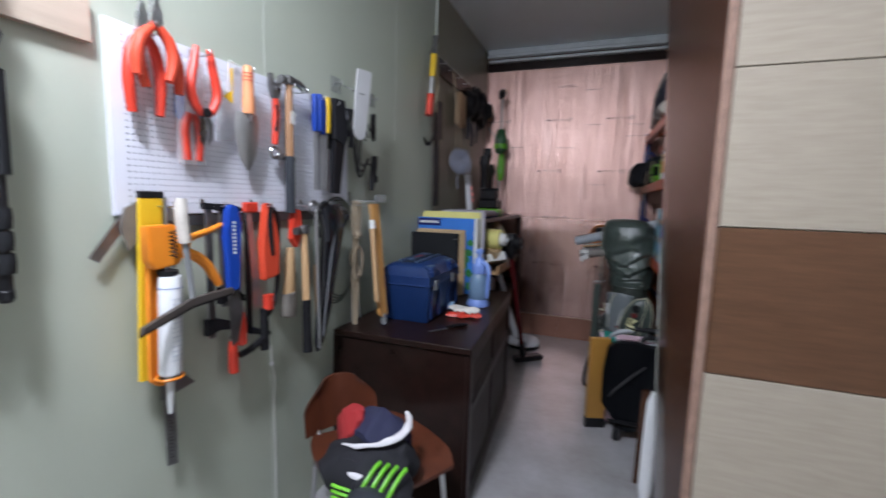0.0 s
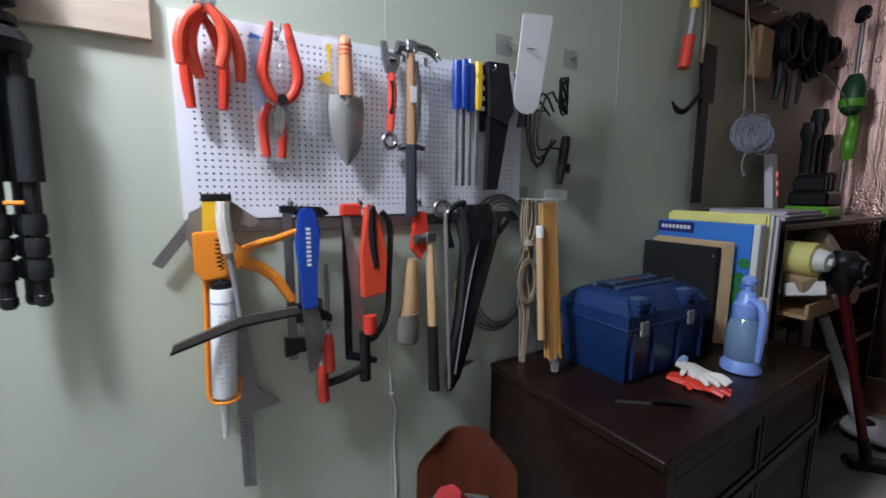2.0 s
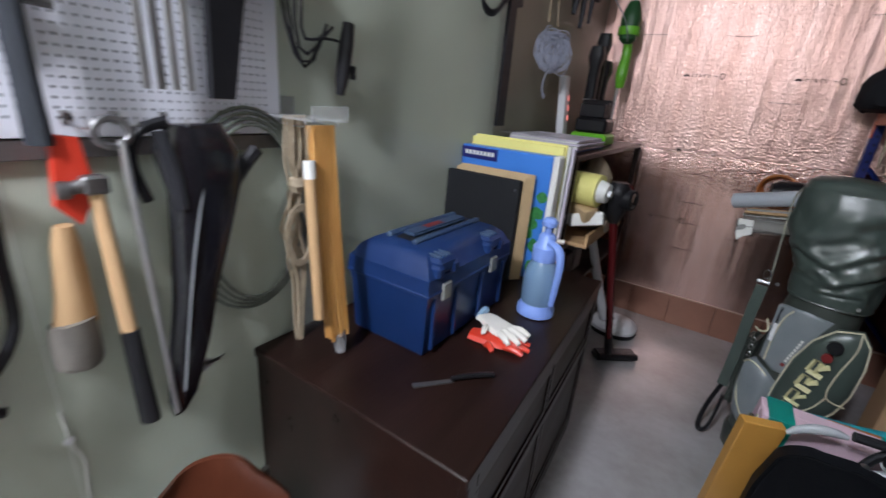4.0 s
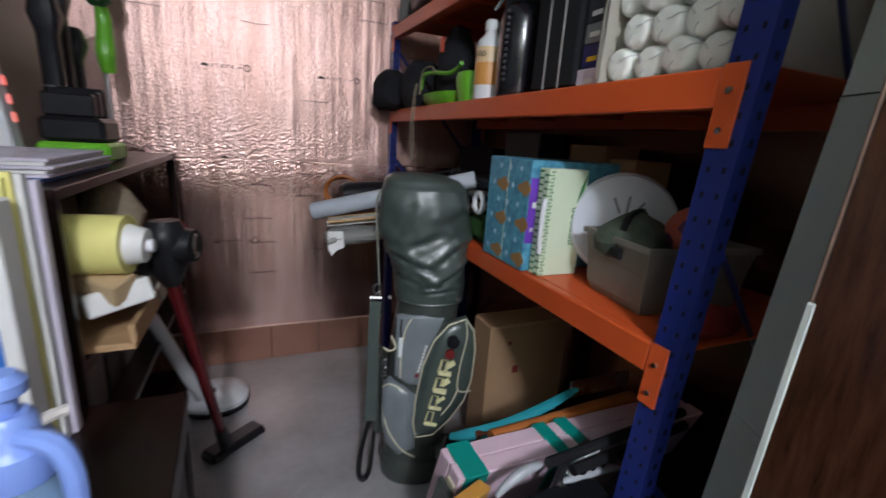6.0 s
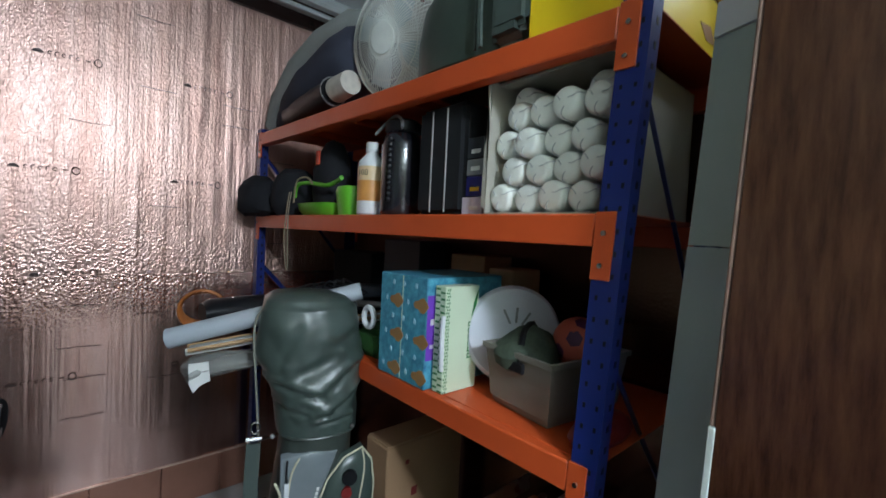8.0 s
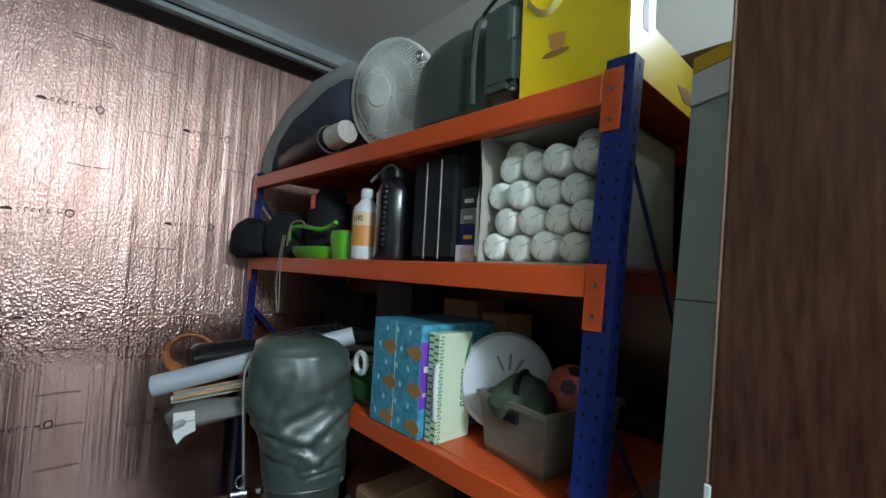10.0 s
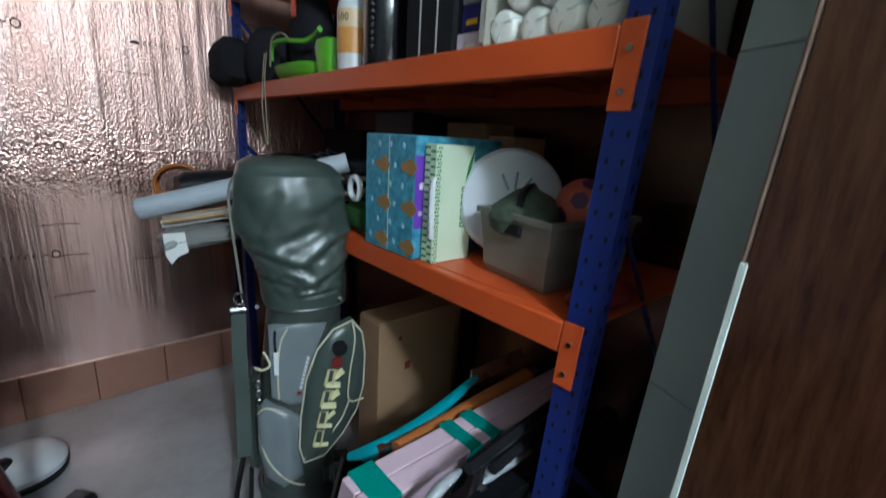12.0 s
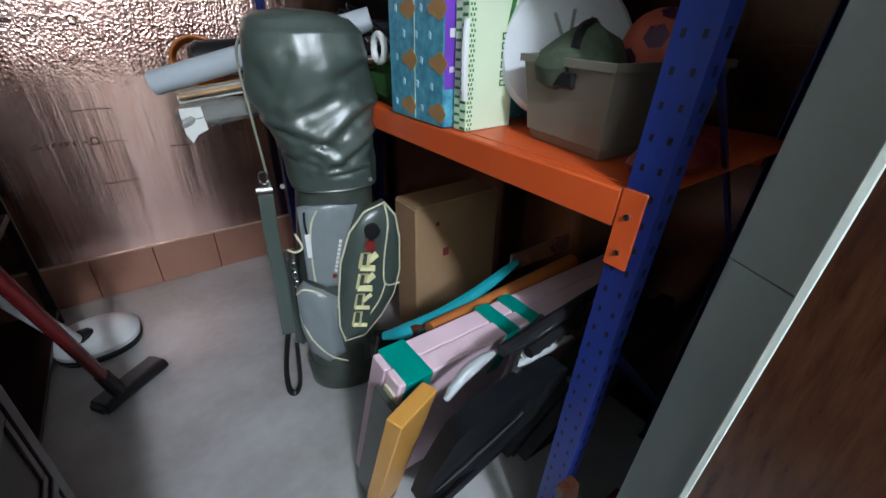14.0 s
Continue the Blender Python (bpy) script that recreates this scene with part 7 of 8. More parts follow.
st = thing("stick_bundle", "bundle of pale and black sticks poking from the shelf", "sticks", at=pose(1.1, 3.2, 0.92))
random.seed(17)
for k in range(9):
    a = Vector((0.925 + random.uniform(0, .03), 3.285 + random.uniform(-.03, .02), 0.885 + 0.009 * (k % 4) + 0.003))
    pw("stick", T([a, a + Vector((.62, -.26, .11))], random.choice((.0045, .006, .008)), 7), random.choice(("pale_wood", "paper", "black", "pale_wood", "steel_soft")), st)
wbg = thing("plastic_wrap", "crumpled white and clear plastic bag under the sticks", "plastic bag", at=pose(0.98, 3.2, 0.85))
pw("bag", soft(loft_bm(bmesh.new(), [[(x, y + .05 * math.cos(a), z + h * math.sin(a)) for a in [k * math.tau / 16 for k in range(16)]] for x, y, z, h in ((0.91, 3.20, .855, .02), (0.94, 3.20, .865, .034), (1.0, 3.18, .875, .034), (1.08, 3.15, .885, .026), (1.18, 3.12, .89, .02))]), .012, 22, 3), "clear_grey", wbg)
pw("white_flap", soft(slab_bm(bmesh.new(), [(0, .03), (.05, .035), (.055, -.02), (.03, -.035), (.012, -.055), (.0, -.03)], .003, facing((0.915, 3.165, 0.86), (.9, -.35, 0), (0, 0, 1))), .003, 30), "paper", wbg)
pn = thing("black_pan", "black curved plastic cover leaning behind the tube", "cover", at=pose(1.1, 3.45, 1.0))
pw("cover", loft_bm(bmesh.new(), [[(x, 3.42 + .06 * math.cos(a), 0.99 + h * math.sin(a)) for a in [k * math.tau / 18 for k in range(18)]] for x, h in ((1.0, .03), (1.02, .045), (1.15, .05), (1.35, .05), (1.38, .03))]), "black", pn)
oc2 = thing("extension_cable", "coil of orange cord by the foil wall", "cord", at=pose(1.0, 3.6, 0.97))
for k in range(6):
    pw("loop", T([(1.04 + .075 * math.cos(a) + .004 * k, 3.60 + .014 * k - .03 * math.cos(a), 0.965 + (.075 - .003 * k) * math.sin(a)) for a in [j * math.tau / 22 for j in range(22)]], .006, 6, closed=True), "orange_brown", oc2)
pw("lead", T([(1.05, 3.62, .90), (1.20, 3.62, .915), (1.36, 3.62, .912)], .006, 6), "orange_brown", oc2)
um = thing("umbrellas", "dark folded umbrellas lying on the lower shelf", "umbrella", at=pose(1.5, 3.3, 0.93))
for k, (p, q, r, m) in enumerate((((1.34, 3.55, 1.02), (1.60, 2.95, 1.10), .030, "charger_grey"), ((1.32, 3.40, 1.0), (1.70, 2.95, 1.03), .022, "black_cloth"), ((1.34, 3.25, .95), (1.75, 3.0, .95), .026, "black_cloth"), ((1.36, 3.5, .94), (1.7, 3.3, .94), .03, "black_cloth"), ((1.33, 3.30, 1.03), (1.5, 2.95, 1.05), .012, "steel_soft"))):
    pw("umbrella", soft(T([p, tuple((a + b_) / 2 for a, b_ in zip(p, q)), q], [r * .7, r, r * .6], 10), .003, 30, k), m, um)
for k in range(5):
    pw("cable", T([(1.31 + .02 * k, 3.45 - .1 * k, 1.04), (1.36, 3.3 - .05 * k, 1.09 + .01 * k), (1.42 + .02 * k, 3.15, 1.06)], .004, 6), "black", um)
cdg = thing("hanging_string", "loop of beige string hanging from the shelf", "string", at=pose(1.3, 3.48, 1.3))
for s in (0, 1):
    pw("string", T([(1.318, 3.47 + .02 * s, 1.44), (1.310, 3.475 + .02 * s, 1.36), (1.306, 3.465 + .035 * s, 1.25), (1.304, 3.45 + .02 * s, 1.15), (1.304, 3.455, 1.13)], .0022, 5), "rope", cdg)
gs = thing("green_packet", "green cloth packet on the lower shelf", "packet", at=pose(1.4, 2.9, 0.92))
pw("packet", soft(B(1.345, 2.85, 0.9055, 1.52, 2.99, 1.0, bevel=.02, seg=2), .008, 20, 5), "dark_green2", gs)
pw("white_ring", T([(1.345, 2.90 + .028 * math.cos(a), 1.035 + .03 * math.sin(a)) for a in [k * math.tau / 14 for k in range(14)]], .009, 7, closed=True), "white_plastic", gs, "white plastic ring")

# ---- lower shelf ----
Z1, Z2, Z3 = SHELF
bb = thing("tissue_carton", "blue patterned carton of tissue boxes with brown bears", "carton", at=pose(1.45, 2.69, Z1))
pw("carton", B(1.318, 2.592, Z1 + .0005, 1.60, 2.800, 1.188, bevel=.003), "box_blue", bb)
pw("fold_line", B(1.3174, 2.694, Z1 + .003, 1.3182, 2.6965, 1.186), "pale_green", bb, "pale joint between boxes")
random.seed(41)
for i in range(4):
    for j in range(6):
        cy, cz = 2.615 + .052 * i + random.uniform(-.005, .005) + .02 * (j % 2), Z1 + .028 + .046 * j
        if cy > 2.78:
            continue
        if (i + j) % 2 == 0 and j in (0, 2, 4) and i < 3:
            b = slab_bm(bmesh.new(), [(cy + .025 * math.cos(a) * (1 + .25 * math.cos(2 * a)), cz + .018 * math.sin(a) * (1 + .3 * math.cos(3 * a))) for a in [k * math.tau / 12 for k in range(12)]], .0012, facing((1.3168, 0, 0), (0, 1, 0), (0, 0, 1)))
            pw("printed_bear", b, "bear_brown", bb, "printed brown shape")
        else:
            b = slab_bm(bmesh.new(), [(cy - .003, cz - .006), (cy + .006, cz - .002), (cy + .003, cz + .009), (cy - .005, cz + .005)], .0011, facing((1.3169, 0, 0), (0, 1, 0), (0, 0, 1)))
            pw("printed_drop", b, "pale_blue", bb, "printed pale drop")
pw("purple_side", B(1.319, 2.5912, Z1 + .075, 1.375, 2.5922, 1.145), "purple", bb, "purple label")
pw("label_bar", B(1.330, 2.5904, 1.07, 1.345, 2.5914, 1.085), "paper", bb)
pw("label_bar", B(1.330, 2.5904, 1.01, 1.362, 2.5914, 1.02), "pale_lilac", bb)
gc = thing("green_carton", "pale green gift carton with white handle", "carton", at=pose(1.45, 2.56, Z1))
pw("carton", B(1.338, 2.545, Z1 + .0005, 1.455, 2.586, 1.172, bevel=.002), "pale_green", gc)
b = bmesh.new()
for k in range(32):
    for c_ in range(2):
        x0 = 1.3395 + .0065 * c_ + .003 * (k % 2)
        box_bm(b, x0, 2.5444, Z1 + .003 + .0082 * k, x0 + .0034, 2.5452, Z1 + .008 + .0082 * k)
    box_bm(b, 1.3372, 2.548 + .018 * (k % 2), Z1 + .003 + .0082 * k, 1.3378, 2.564 + .018 * (k % 2), Z1 + .008 + .0082 * k)
pw("chequer_edge", b, "leaf_print", gc, "green chequered edge", kind="stuff")
b = bmesh.new()
for k in range(6):
    z0 = 0.985 + .0165 * k
    for u0, u1, w0, w1 in ((1.418, 1.421, 0, .012), (1.418, 1.440, 0, .003), (1.418, 1.440, .0095, .012), (1.437, 1.440, 0, .012 - .009 * (k % 2))):
        box_bm(b, u0, 2.5443, z0 + w0, u1, 2.5451, z0 + w1)
pw("lettering", b, "leaf_print", gc, "green upright lettering, not readable", kind="stuff")
pw("leaf", slab_bm(bmesh.new(), [(1.428, 1.09), (1.436, 1.13), (1.452, 1.165), (1.444, 1.12)], .001, Matrix(((1, 0, 0, 0), (0, 0, 1, 2.5438), (0, 1, 0, 0), (0, 0, 0, 1)))), "leaf_print", gc, "printed green ribbon")
pw("handle", T([(1.337, 2.55, 1.10), (1.330, 2.545, 1.06), (1.331, 2.545, 1.0), (1.337, 2.55, .965)], .006, 7), "white_plastic", gc, "white plastic handle")
wdk = thing("polystyrene_lid", "white round polystyrene lid leaning on the shelf", "lid", at=pose(1.5, 2.50, Z1))
b = bmesh.new()
tube_bm(b, [(0, 0, 0), (0, .012, 0), (0, .03, 0)], [.118, .127, .127], 36)
b.transform(pose(1.515, 2.470, Z1 + .145, -8, 0, -38))
pw("lid", b, "white_foam", wdk)
for k in range(3):
    b = B(-.003, -.004, .03, .003, 0, .07, bevel=.001)
    b.transform(pose(1.515, 2.470, Z1 + .145, -8, 0, -38) @ pose(0, -.001, 0, 0, -25 + 30 * k, 0))
    pw("slot", b, "grey", wdk)
bn = thing("storage_bin", "taupe plastic storage bin full of gear", "storage bin", at=pose(1.52, 2.36, Z1))
bmx = pose(1.515, 2.345, 0, 0, 0, -8)


def ring4(x, y, z):
    return [bmx @ Vector(p) for p in ((-x, -y, z), (x, -y, z), (x, y, z), (-x, y, z))]


pw("bin", loft_bm(bmesh.new(), [ring4(.108, .080, Z1 + .001), ring4(.114, .086, Z1 + .01), ring4(.130, .102, 1.038), ring4(.136, .108, 1.038), ring4(.136, .108, 1.050), ring4(.128, .100, 1.050), ring4(.119, .090, Z1 + .02)]), "taupe", bn)
b = B(-.137, -.028, 1.006, -.1265, .028, 1.030, bevel=.003)
b.transform(bmx)
pw("hand_hole", b, "black", bn)
b = B(-.028, -.1105, 1.006, .028, -.1005, 1.030, bevel=.003)
b.transform(bmx)
pw("hand_hole", b, "black", bn)
hm = thing("camouflage_cap", "dark green padded cap lying in the bin", "cap", at=pose(1.46, 2.40, 1.05))
pw("cap", lump(1.460, 2.385, 1.0, 1.092, .075, .068, .016, 12, 36), "camo_green", hm)
pw("band", T([(1.40, 2.36, 1.062), (1.43, 2.375, 1.090), (1.48, 2.39, 1.097), (1.52, 2.41, 1.065)], .008, 6), "black", hm)
bl_ = thing("ball", "orange ball with purple panels in the bin", "ball", at=pose(1.545, 2.305, 1.0))
b = bmesh.new()
bmesh.ops.create_uvsphere(b, u_segments=24, v_segments=16, radius=.060, matrix=Matrix.Translation((1.545, 2.305, 1.062)))
pw("skin", b, "coral", bl_)
for a, e in ((200, 20), (250, -20), (160, -15), (225, 62), (290, 25)):
    b = bmesh.new()
    n_ = Vector((math.cos(radians(a)) * math.cos(radians(e)), math.sin(radians(a)) * math.cos(radians(e)), math.sin(radians(e))))
    s1 = n_.orthogonal().normalized()
    s2 = n_.cross(s1)
    c0 = Vector((1.545, 2.305, 1.062))
    vs = [b.verts.new(c0 + (n_ + (s1 * math.cos(t) + s2 * math.sin(t)) * .33).normalized() * .0606) for t in [k * math.tau / 6 for k in range(6)]]
    c = b.verts.new(c0 + n_ * .0615)
    for k in range(6):
        b.faces.new((c, vs[k], vs[(k + 1) % 6]))
    pw("patch", b, "plum", bl_, "purple patch")
rd = thing("red_cloth", "dark red cloth on the end of the shelf", "cloth", at=pose(1.42, 2.2, Z1))
pw("cloth", lump(1.45, 2.19, Z1 + .001, Z1 + .05, .09, .045, .008, 30), "dark_red", rd)
for k, (y0, y1, z1, c, lab) in enumerate(((2.72, 2.88, 1.235, "cardboard", "brown cardboard box at the back of the shelf"), (2.60, 2.70, 1.20, "kraft", "small kraft box at the back of the shelf"), (2.90, 3.04, 1.16, "cardboard", "low cardboard box at the back of the shelf"), (3.06, 3.30, 1.27, "charger_grey", "dark grey box at the back of the shelf"), (3.4, 3.75, 1.2, "black_matt", "black case at the back of the shelf"))):
    t = thing("back_box", lab, "box", at=pose(1.73, (y0 + y1) / 2, Z1))
    pw("box", B(1.66, y0, Z1 + .001, 1.80, y1, z1, bevel=.003), c, t)

# ---- middle shelf ----
eb = thing("cup_carton", "open grey carton filled with stacks of white foam cups", "carton", at=pose(1.55, 2.31, Z2))
EY0, EY1, EX0, EX1, EZ1 = 2.158, 2.462, 1.362, 1.74, 1.655
for nm, a in (("carton_side", (EX0, EY0, Z2 + .001, EX1, EY0 + .005, EZ1)), ("carton_side", (EX0, EY1 - .005, Z2 + .001, EX1, EY1, EZ1)), ("carton_back", (EX1 - .005, EY0, Z2 + .001, EX1, EY1, EZ1)), ("carton_base", (EX0, EY0, Z2 + .001, EX1, EY1, Z2 + .005)), ("carton_top", (EX0 + .03, EY0, EZ1 - .005, EX1, EY1, EZ1)),):
    pw(nm, B(*a), "grey_card", eb)
pw("torn_flap", slab_bm(bmesh.new(), [(EY1 - .01, 1.36), (EY1 + .004, 1.37), (EY1 + .002, 1.50), (EY1 - .012, 1.55), (EY1 - .002, 1.64), (EY1 - .01, 1.655)], .003, facing((EX0 - .004, 0, 0), (0, 1, 0), (0, 0, 1))), "grey_card", eb)


def cup_profile():
    return [(.0, 0), (.020, 0), (.0285, .003), (.0315, .010), (.0325, .03), (.0335, .30)]


ce = None
cups = []
random.seed(6)
for row, zc in enumerate((1.388, 1.448, 1.508, 1.568, 1.61)):
    for col in range(4):
        yc = 2.425 - .0665 * col - (.030 if row % 2 else 0)
        if row == 4 and col in (1, 2):
            continue
        if yc - .034 < EY0 + .004:
            yc = EY0 + .040
        if row == 4:
            yc, zc = (2.40, 1.614) if col == 0 else (2.21, 1.605)
        cups.append((yc + random.uniform(-.003, .003), zc + random.uniform(-.003, .003), EX0 + .004 + random.uniform(0, .022) + (.03 if row == 4 else 0)))
for yc, zc, x in cups:
    if ce is None:
        ce = thing("cup_stack", "stack of white foam cups in a clear sleeve", "cups", "cup stacks in the carton", at=pose(x, yc, zc))
        b = bmesh.new()
        n = 20
        R = [[(d, r * math.cos(k * math.tau / n), r * math.sin(k * math.tau / n)) for k in range(n)] for r, d in ((.010, -.0015), (.019, -.001), (.026, .0005), (.0298, .004), (.0322, .012), (.0335, .05), (.0338, .28))]
        loft_bm(b, R)
        part("column", b, "cup", ce)
        for q in range(3):
            a0 = q * 2.1 + .4
            part("sleeve_fold", T([(-.003, .010 * math.cos(a0), .010 * math.sin(a0)), (-.004, .020 * math.cos(a0 + .3), .020 * math.sin(a0 + .3)), (.004, .031 * math.cos(a0 + .2), .031 * math.sin(a0 + .2)), (.05, .0345 * math.cos(a0), .0345 * math.sin(a0))], .0011, 4), "clear_white", ce)
        part("base_ring", T([(0.0015, .0262 * math.cos(a), .0262 * math.sin(a)) for a in [k * math.tau / 20 for k in range(20)]], .0012, 5, closed=True), "cup", ce)
        first = ce
    else:
        copy_thing(first, pose(x, yc, zc))
cs = thing("black_case", "tall black instrument case standing on the shelf", "case", at=pose(1.5, 2.64, Z2))
pw("shell", B(1.375, 2.548, Z2 + .001, 1.68, 2.735, 1.638, bevel=.014, seg=2), "black_matt", cs)
for y in (2.610, 2.668):
    pw("trim_strip", B(1.3725, y, Z2 + .008, 1.3765, y + .005, 1.625, bevel=.001), "steel_soft", cs, "thin metal edge strip")
for k, (z0, z1, c) in enumerate(((Z2 + .001, 1.395, "pale_lilac"), (1.397, 1.445, "navy"), (1.447, 1.487, "grey"), (1.489, 1.54, "charger_grey"))):
    t = thing("small_box", "small grey and dark blue printed box", "box", "small boxes stacked on the shelf", at=pose(1.42, 2.52, z0))
    pw("box", B(1.385, 2.488, z0, 1.50, 2.545 + .012 * (k == 0), z1, bevel=.0015), c, t)
    pw("label", B(1.3838, 2.50, z0 + .012, 1.3848, 2.53, z0 + .022), "paper" if k != 1 else "yellow", t)
th = thing("thermos", "black vacuum flask with carrying cord", "flask", at=pose(1.41, 2.865, Z2))
pw("body", lathe_bm(bmesh.new(), [(.058, Z2 + .001), (.064, Z2 + .01), (.064, 1.56), (.058, 1.585), (.05, 1.60)], 1.415, 2.86, 24), "black_shiny", th)
pw("cap", lathe_bm(bmesh.new(), [(.052, 1.60), (.056, 1.604), (.056, 1.63), (.04, 1.64)], 1.415, 2.86, 20), "black", th)
for k in range(12):
    pw("bead", lathe_bm(bmesh.new(), [(.001, 1.39 + .016 * k), (.006, 1.394 + .016 * k), (.006, 1.40 + .016 * k), (.001, 1.404 + .016 * k)], 1.352, 2.835, 8), "black", th)
pw("cord", T([(1.36, 2.93, 1.60), (1.37, 2.90, 1.625), (1.38, 2.86, 1.648), (1.37, 2.81, 1.63), (1.36, 2.79, 1.60)], .005, 6), "grey", th)
bo = thing("cleaner_bottle", "white bottle with orange label on the shelf", "bottle", at=pose(1.39, 2.985, Z2))
bx_, by_ = 1.385, 2.985
pw("bottle", lathe_bm(bmesh.new(), [(.040, Z2 + .001), (.044, Z2 + .006), (.044, 1.505), (.040, 1.525), (.022, 1.545), (.018, 1.555)], bx_, by_, 24), "white_plastic", bo)
pw("cap", lathe_bm(bmesh.new(), [(.021, 1.555), (.022, 1.558), (.021, 1.582), (.017, 1.586)], bx_, by_, 18), "white_plastic", bo)
pw("label", lathe_bm(bmesh.new(), [(.0448, 1.395), (.0448, 1.46)], bx_, by_, 24), "label_orange", bo, "orange label")
pw("label_band", lathe_bm(bmesh.new(), [(.0446, 1.46), (.0446, 1.505)], bx_, by_, 24), "label_peach", bo, "peach label band")
for k, s in enumerate("100"):
    a = radians(186 + 17 * (k - .2))
    words("label_number", s, .026, "black", bo, Matrix.Translation((-bo.location[0] + bx_ + .0452 * math.cos(a), -bo.location[1] + by_ + .0452 * math.sin(a), 1.483 - Z2)) @ pose(0, 0, 0, 90, 0, math.degrees(a) + 90), depth=.0003)
gt2 = thing("green_tray", "lime green plastic dustpan and caddy on the shelf", "dustpan", at=pose(1.38, 3.2, Z2))
pw("tray", loft_bm(bmesh.new(), [oval(1.405, 3.34, z, rx, ry, 20, 3) for z, rx, ry in ((Z2 + .001, .06, .13), (Z2 + .02, .075, .15), (Z2 + .045, .08, .155), (Z2 + .045, .074, .149), (Z2 + .02, .066, .14))]), "green", gt2)
pw("caddy", loft_bm(bmesh.new(), [oval(1.40, 3.12, z, rx, ry, 18, 3) for z, rx, ry in ((Z2 + .001, .045, .05), (1.43, .055, .062), (1.45, .05, .055))]), "green", gt2)
pw("handle", T([(1.345, 3.50, 1.42), (1.345, 3.48, 1.47), (1.35, 3.38, 1.475), (1.36, 3.26, 1.46), (1.37, 3.20, 1.47), (1.36, 3.14, 1.48)], .008, 8), "green", gt2)
pw("cord", T([(1.34, 3.50, 1.40), (1.335, 3.46, 1.485), (1.34, 3.38, 1.495), (1.34, 3.33, 1.47)], .0035, 6), "rope", gt2)
for k, (x, y, z0, z1, rx, ry, m, lab) in enumerate(((1.45, 3.38, 1.352, 1.66, .075, .10, "black_cloth", "black helmet-like bag on the shelf"), (1.40, 3.62, 1.352, 1.56, .10, .10, "black_cloth", "black cloth bundle on the shelf"), (1.30, 3.80, 1.345, 1.53, .085, .11, "black_cloth", "black boots poking out of the rack"), (1.55, 3.15, 1.352, 1.60, .09, .10, "black_matt", "black bag at the back of the shelf"))):
    t = thing("dark_bundle", lab, "bag", at=pose(x, y, z0))
    pw("filling", lump(x, y, z0, z1, rx, ry, .016, 40 + k), m, t)
oi = thing("orange_badge", "small orange badge on the black bag", "badge", at=pose(1.37, 3.36, 1.56))
pw("badge", B(1.366, 3.335, 1.545, 1.372, 3.365, 1.60, bevel=.002), "orange_red", oi)

# ---- top shelf ----
yb1 = thing("drink_mix_carton", "bright yellow coffee carton with swirl and cup picture", "carton", at=pose(1.42, 2.22, Z3))
pw("carton", B(1.345, 2.105, Z3 + .003, 1.462, 2.345, 2.04, bevel=.003), "yellow_card", yb1)
b = bmesh.new()
tube_bm(b, [(1.3445, 2.33 - .01 * k, 1.955 - .035 * math.sin(k * .33) - .002 * k) for k in range(16)], .0125, 6, flat=.08)
pw("swirl", b, "yellow_pale", yb1, "pale printed swirl")
pw("cup_print", slab_bm(bmesh.new(), [(2.235, 1.86), (2.275, 1.868), (2.268, 1.835), (2.258, 1.828), (2.244, 1.827), (2.236, 1.835)], .0008, facing((1.3442, 0, 0), (0, 1, 0), (0, 0, 1))), "label_orange", yb1, "printed cup")
pw("saucer_print", slab_bm(bmesh.new(), [(2.255 + .032 * math.cos(a), 1.822 + .007 * math.sin(a)) for a in [k * math.tau / 14 for k in range(14)]], .0006, facing((1.3444, 0, 0), (0, 1, 0), (0, 0, 1))), "bear_brown", yb1, "printed saucer")
b = bmesh.new()
for k in range(4):
    box_bm(b, 1.3442, 2.20 + .022 * k, 2.0, 1.345, 2.216 + .022 * k, 2.02)
pw("brand_shapes", b, "paper", yb1, "white brand shapes", kind="stuff")
b = bmesh.new()
for k in range(5):
    box_bm(b, 1.3442, 2.20 + .018 * k, 1.975, 1.345, 2.212 + .018 * k, 1.988)
pw("brand_shapes", b, "bear_brown", yb1, "small brown brand shapes", kind="stuff")
pw("side_label", B(1.40, 2.1042, 1.84, 1.425, 2.1052, 1.92), "paper", yb1, "white label")
yb2 = thing("drink_mix_carton", "second yellow carton lying deeper on the rack", "carton", at=pose(1.6, 2.22, Z3))
pw("carton", B(1.468, 2.11, Z3 + .003, 1.76, 2.35, 1.875, bevel=.003), "yellow_card", yb2)
pw("print", slab_bm(bmesh.new(), [(1.60, 1.80), (1.66, 1.81), (1.70, 1.78), (1.64, 1.775)], .0008, Matrix(((1, 0, 0, 0), (0, 0, 1, 2.1088), (0, 1, 0, 0), (0, 0, 0, 1)))), "bear_brown", yb2)
ba = thing("shoulder_bag", "dark green leather bag with grey panels", "bag", at=pose(1.48, 2.56, Z3))
bm = bmesh.new()
loft_bm(bm, [[(1.49 + rx * c_, 2.60 + dy_ + ry * s_, z) for c_, s_ in [(math.copysign(abs(math.cos(a)) ** .7, math.cos(a)), math.copysign(abs(math.sin(a)) ** .7, math.sin(a))) for a in [k * math.tau / 28 for k in range(28)]]] for z, rx, ry, dy_ in ((Z3 + .003, .13, .17, 0), (Z3 + .02, .145, .19, 0), (1.85, .15, .185, 0), (1.93, .145, .165, 0), (1.98, .125, .13, 0), (2.01, .09, .09, 0), (2.02, .02, .02, 0))])
pw("body", soft(bm, .006, 9, 2), "leather_green", ba)
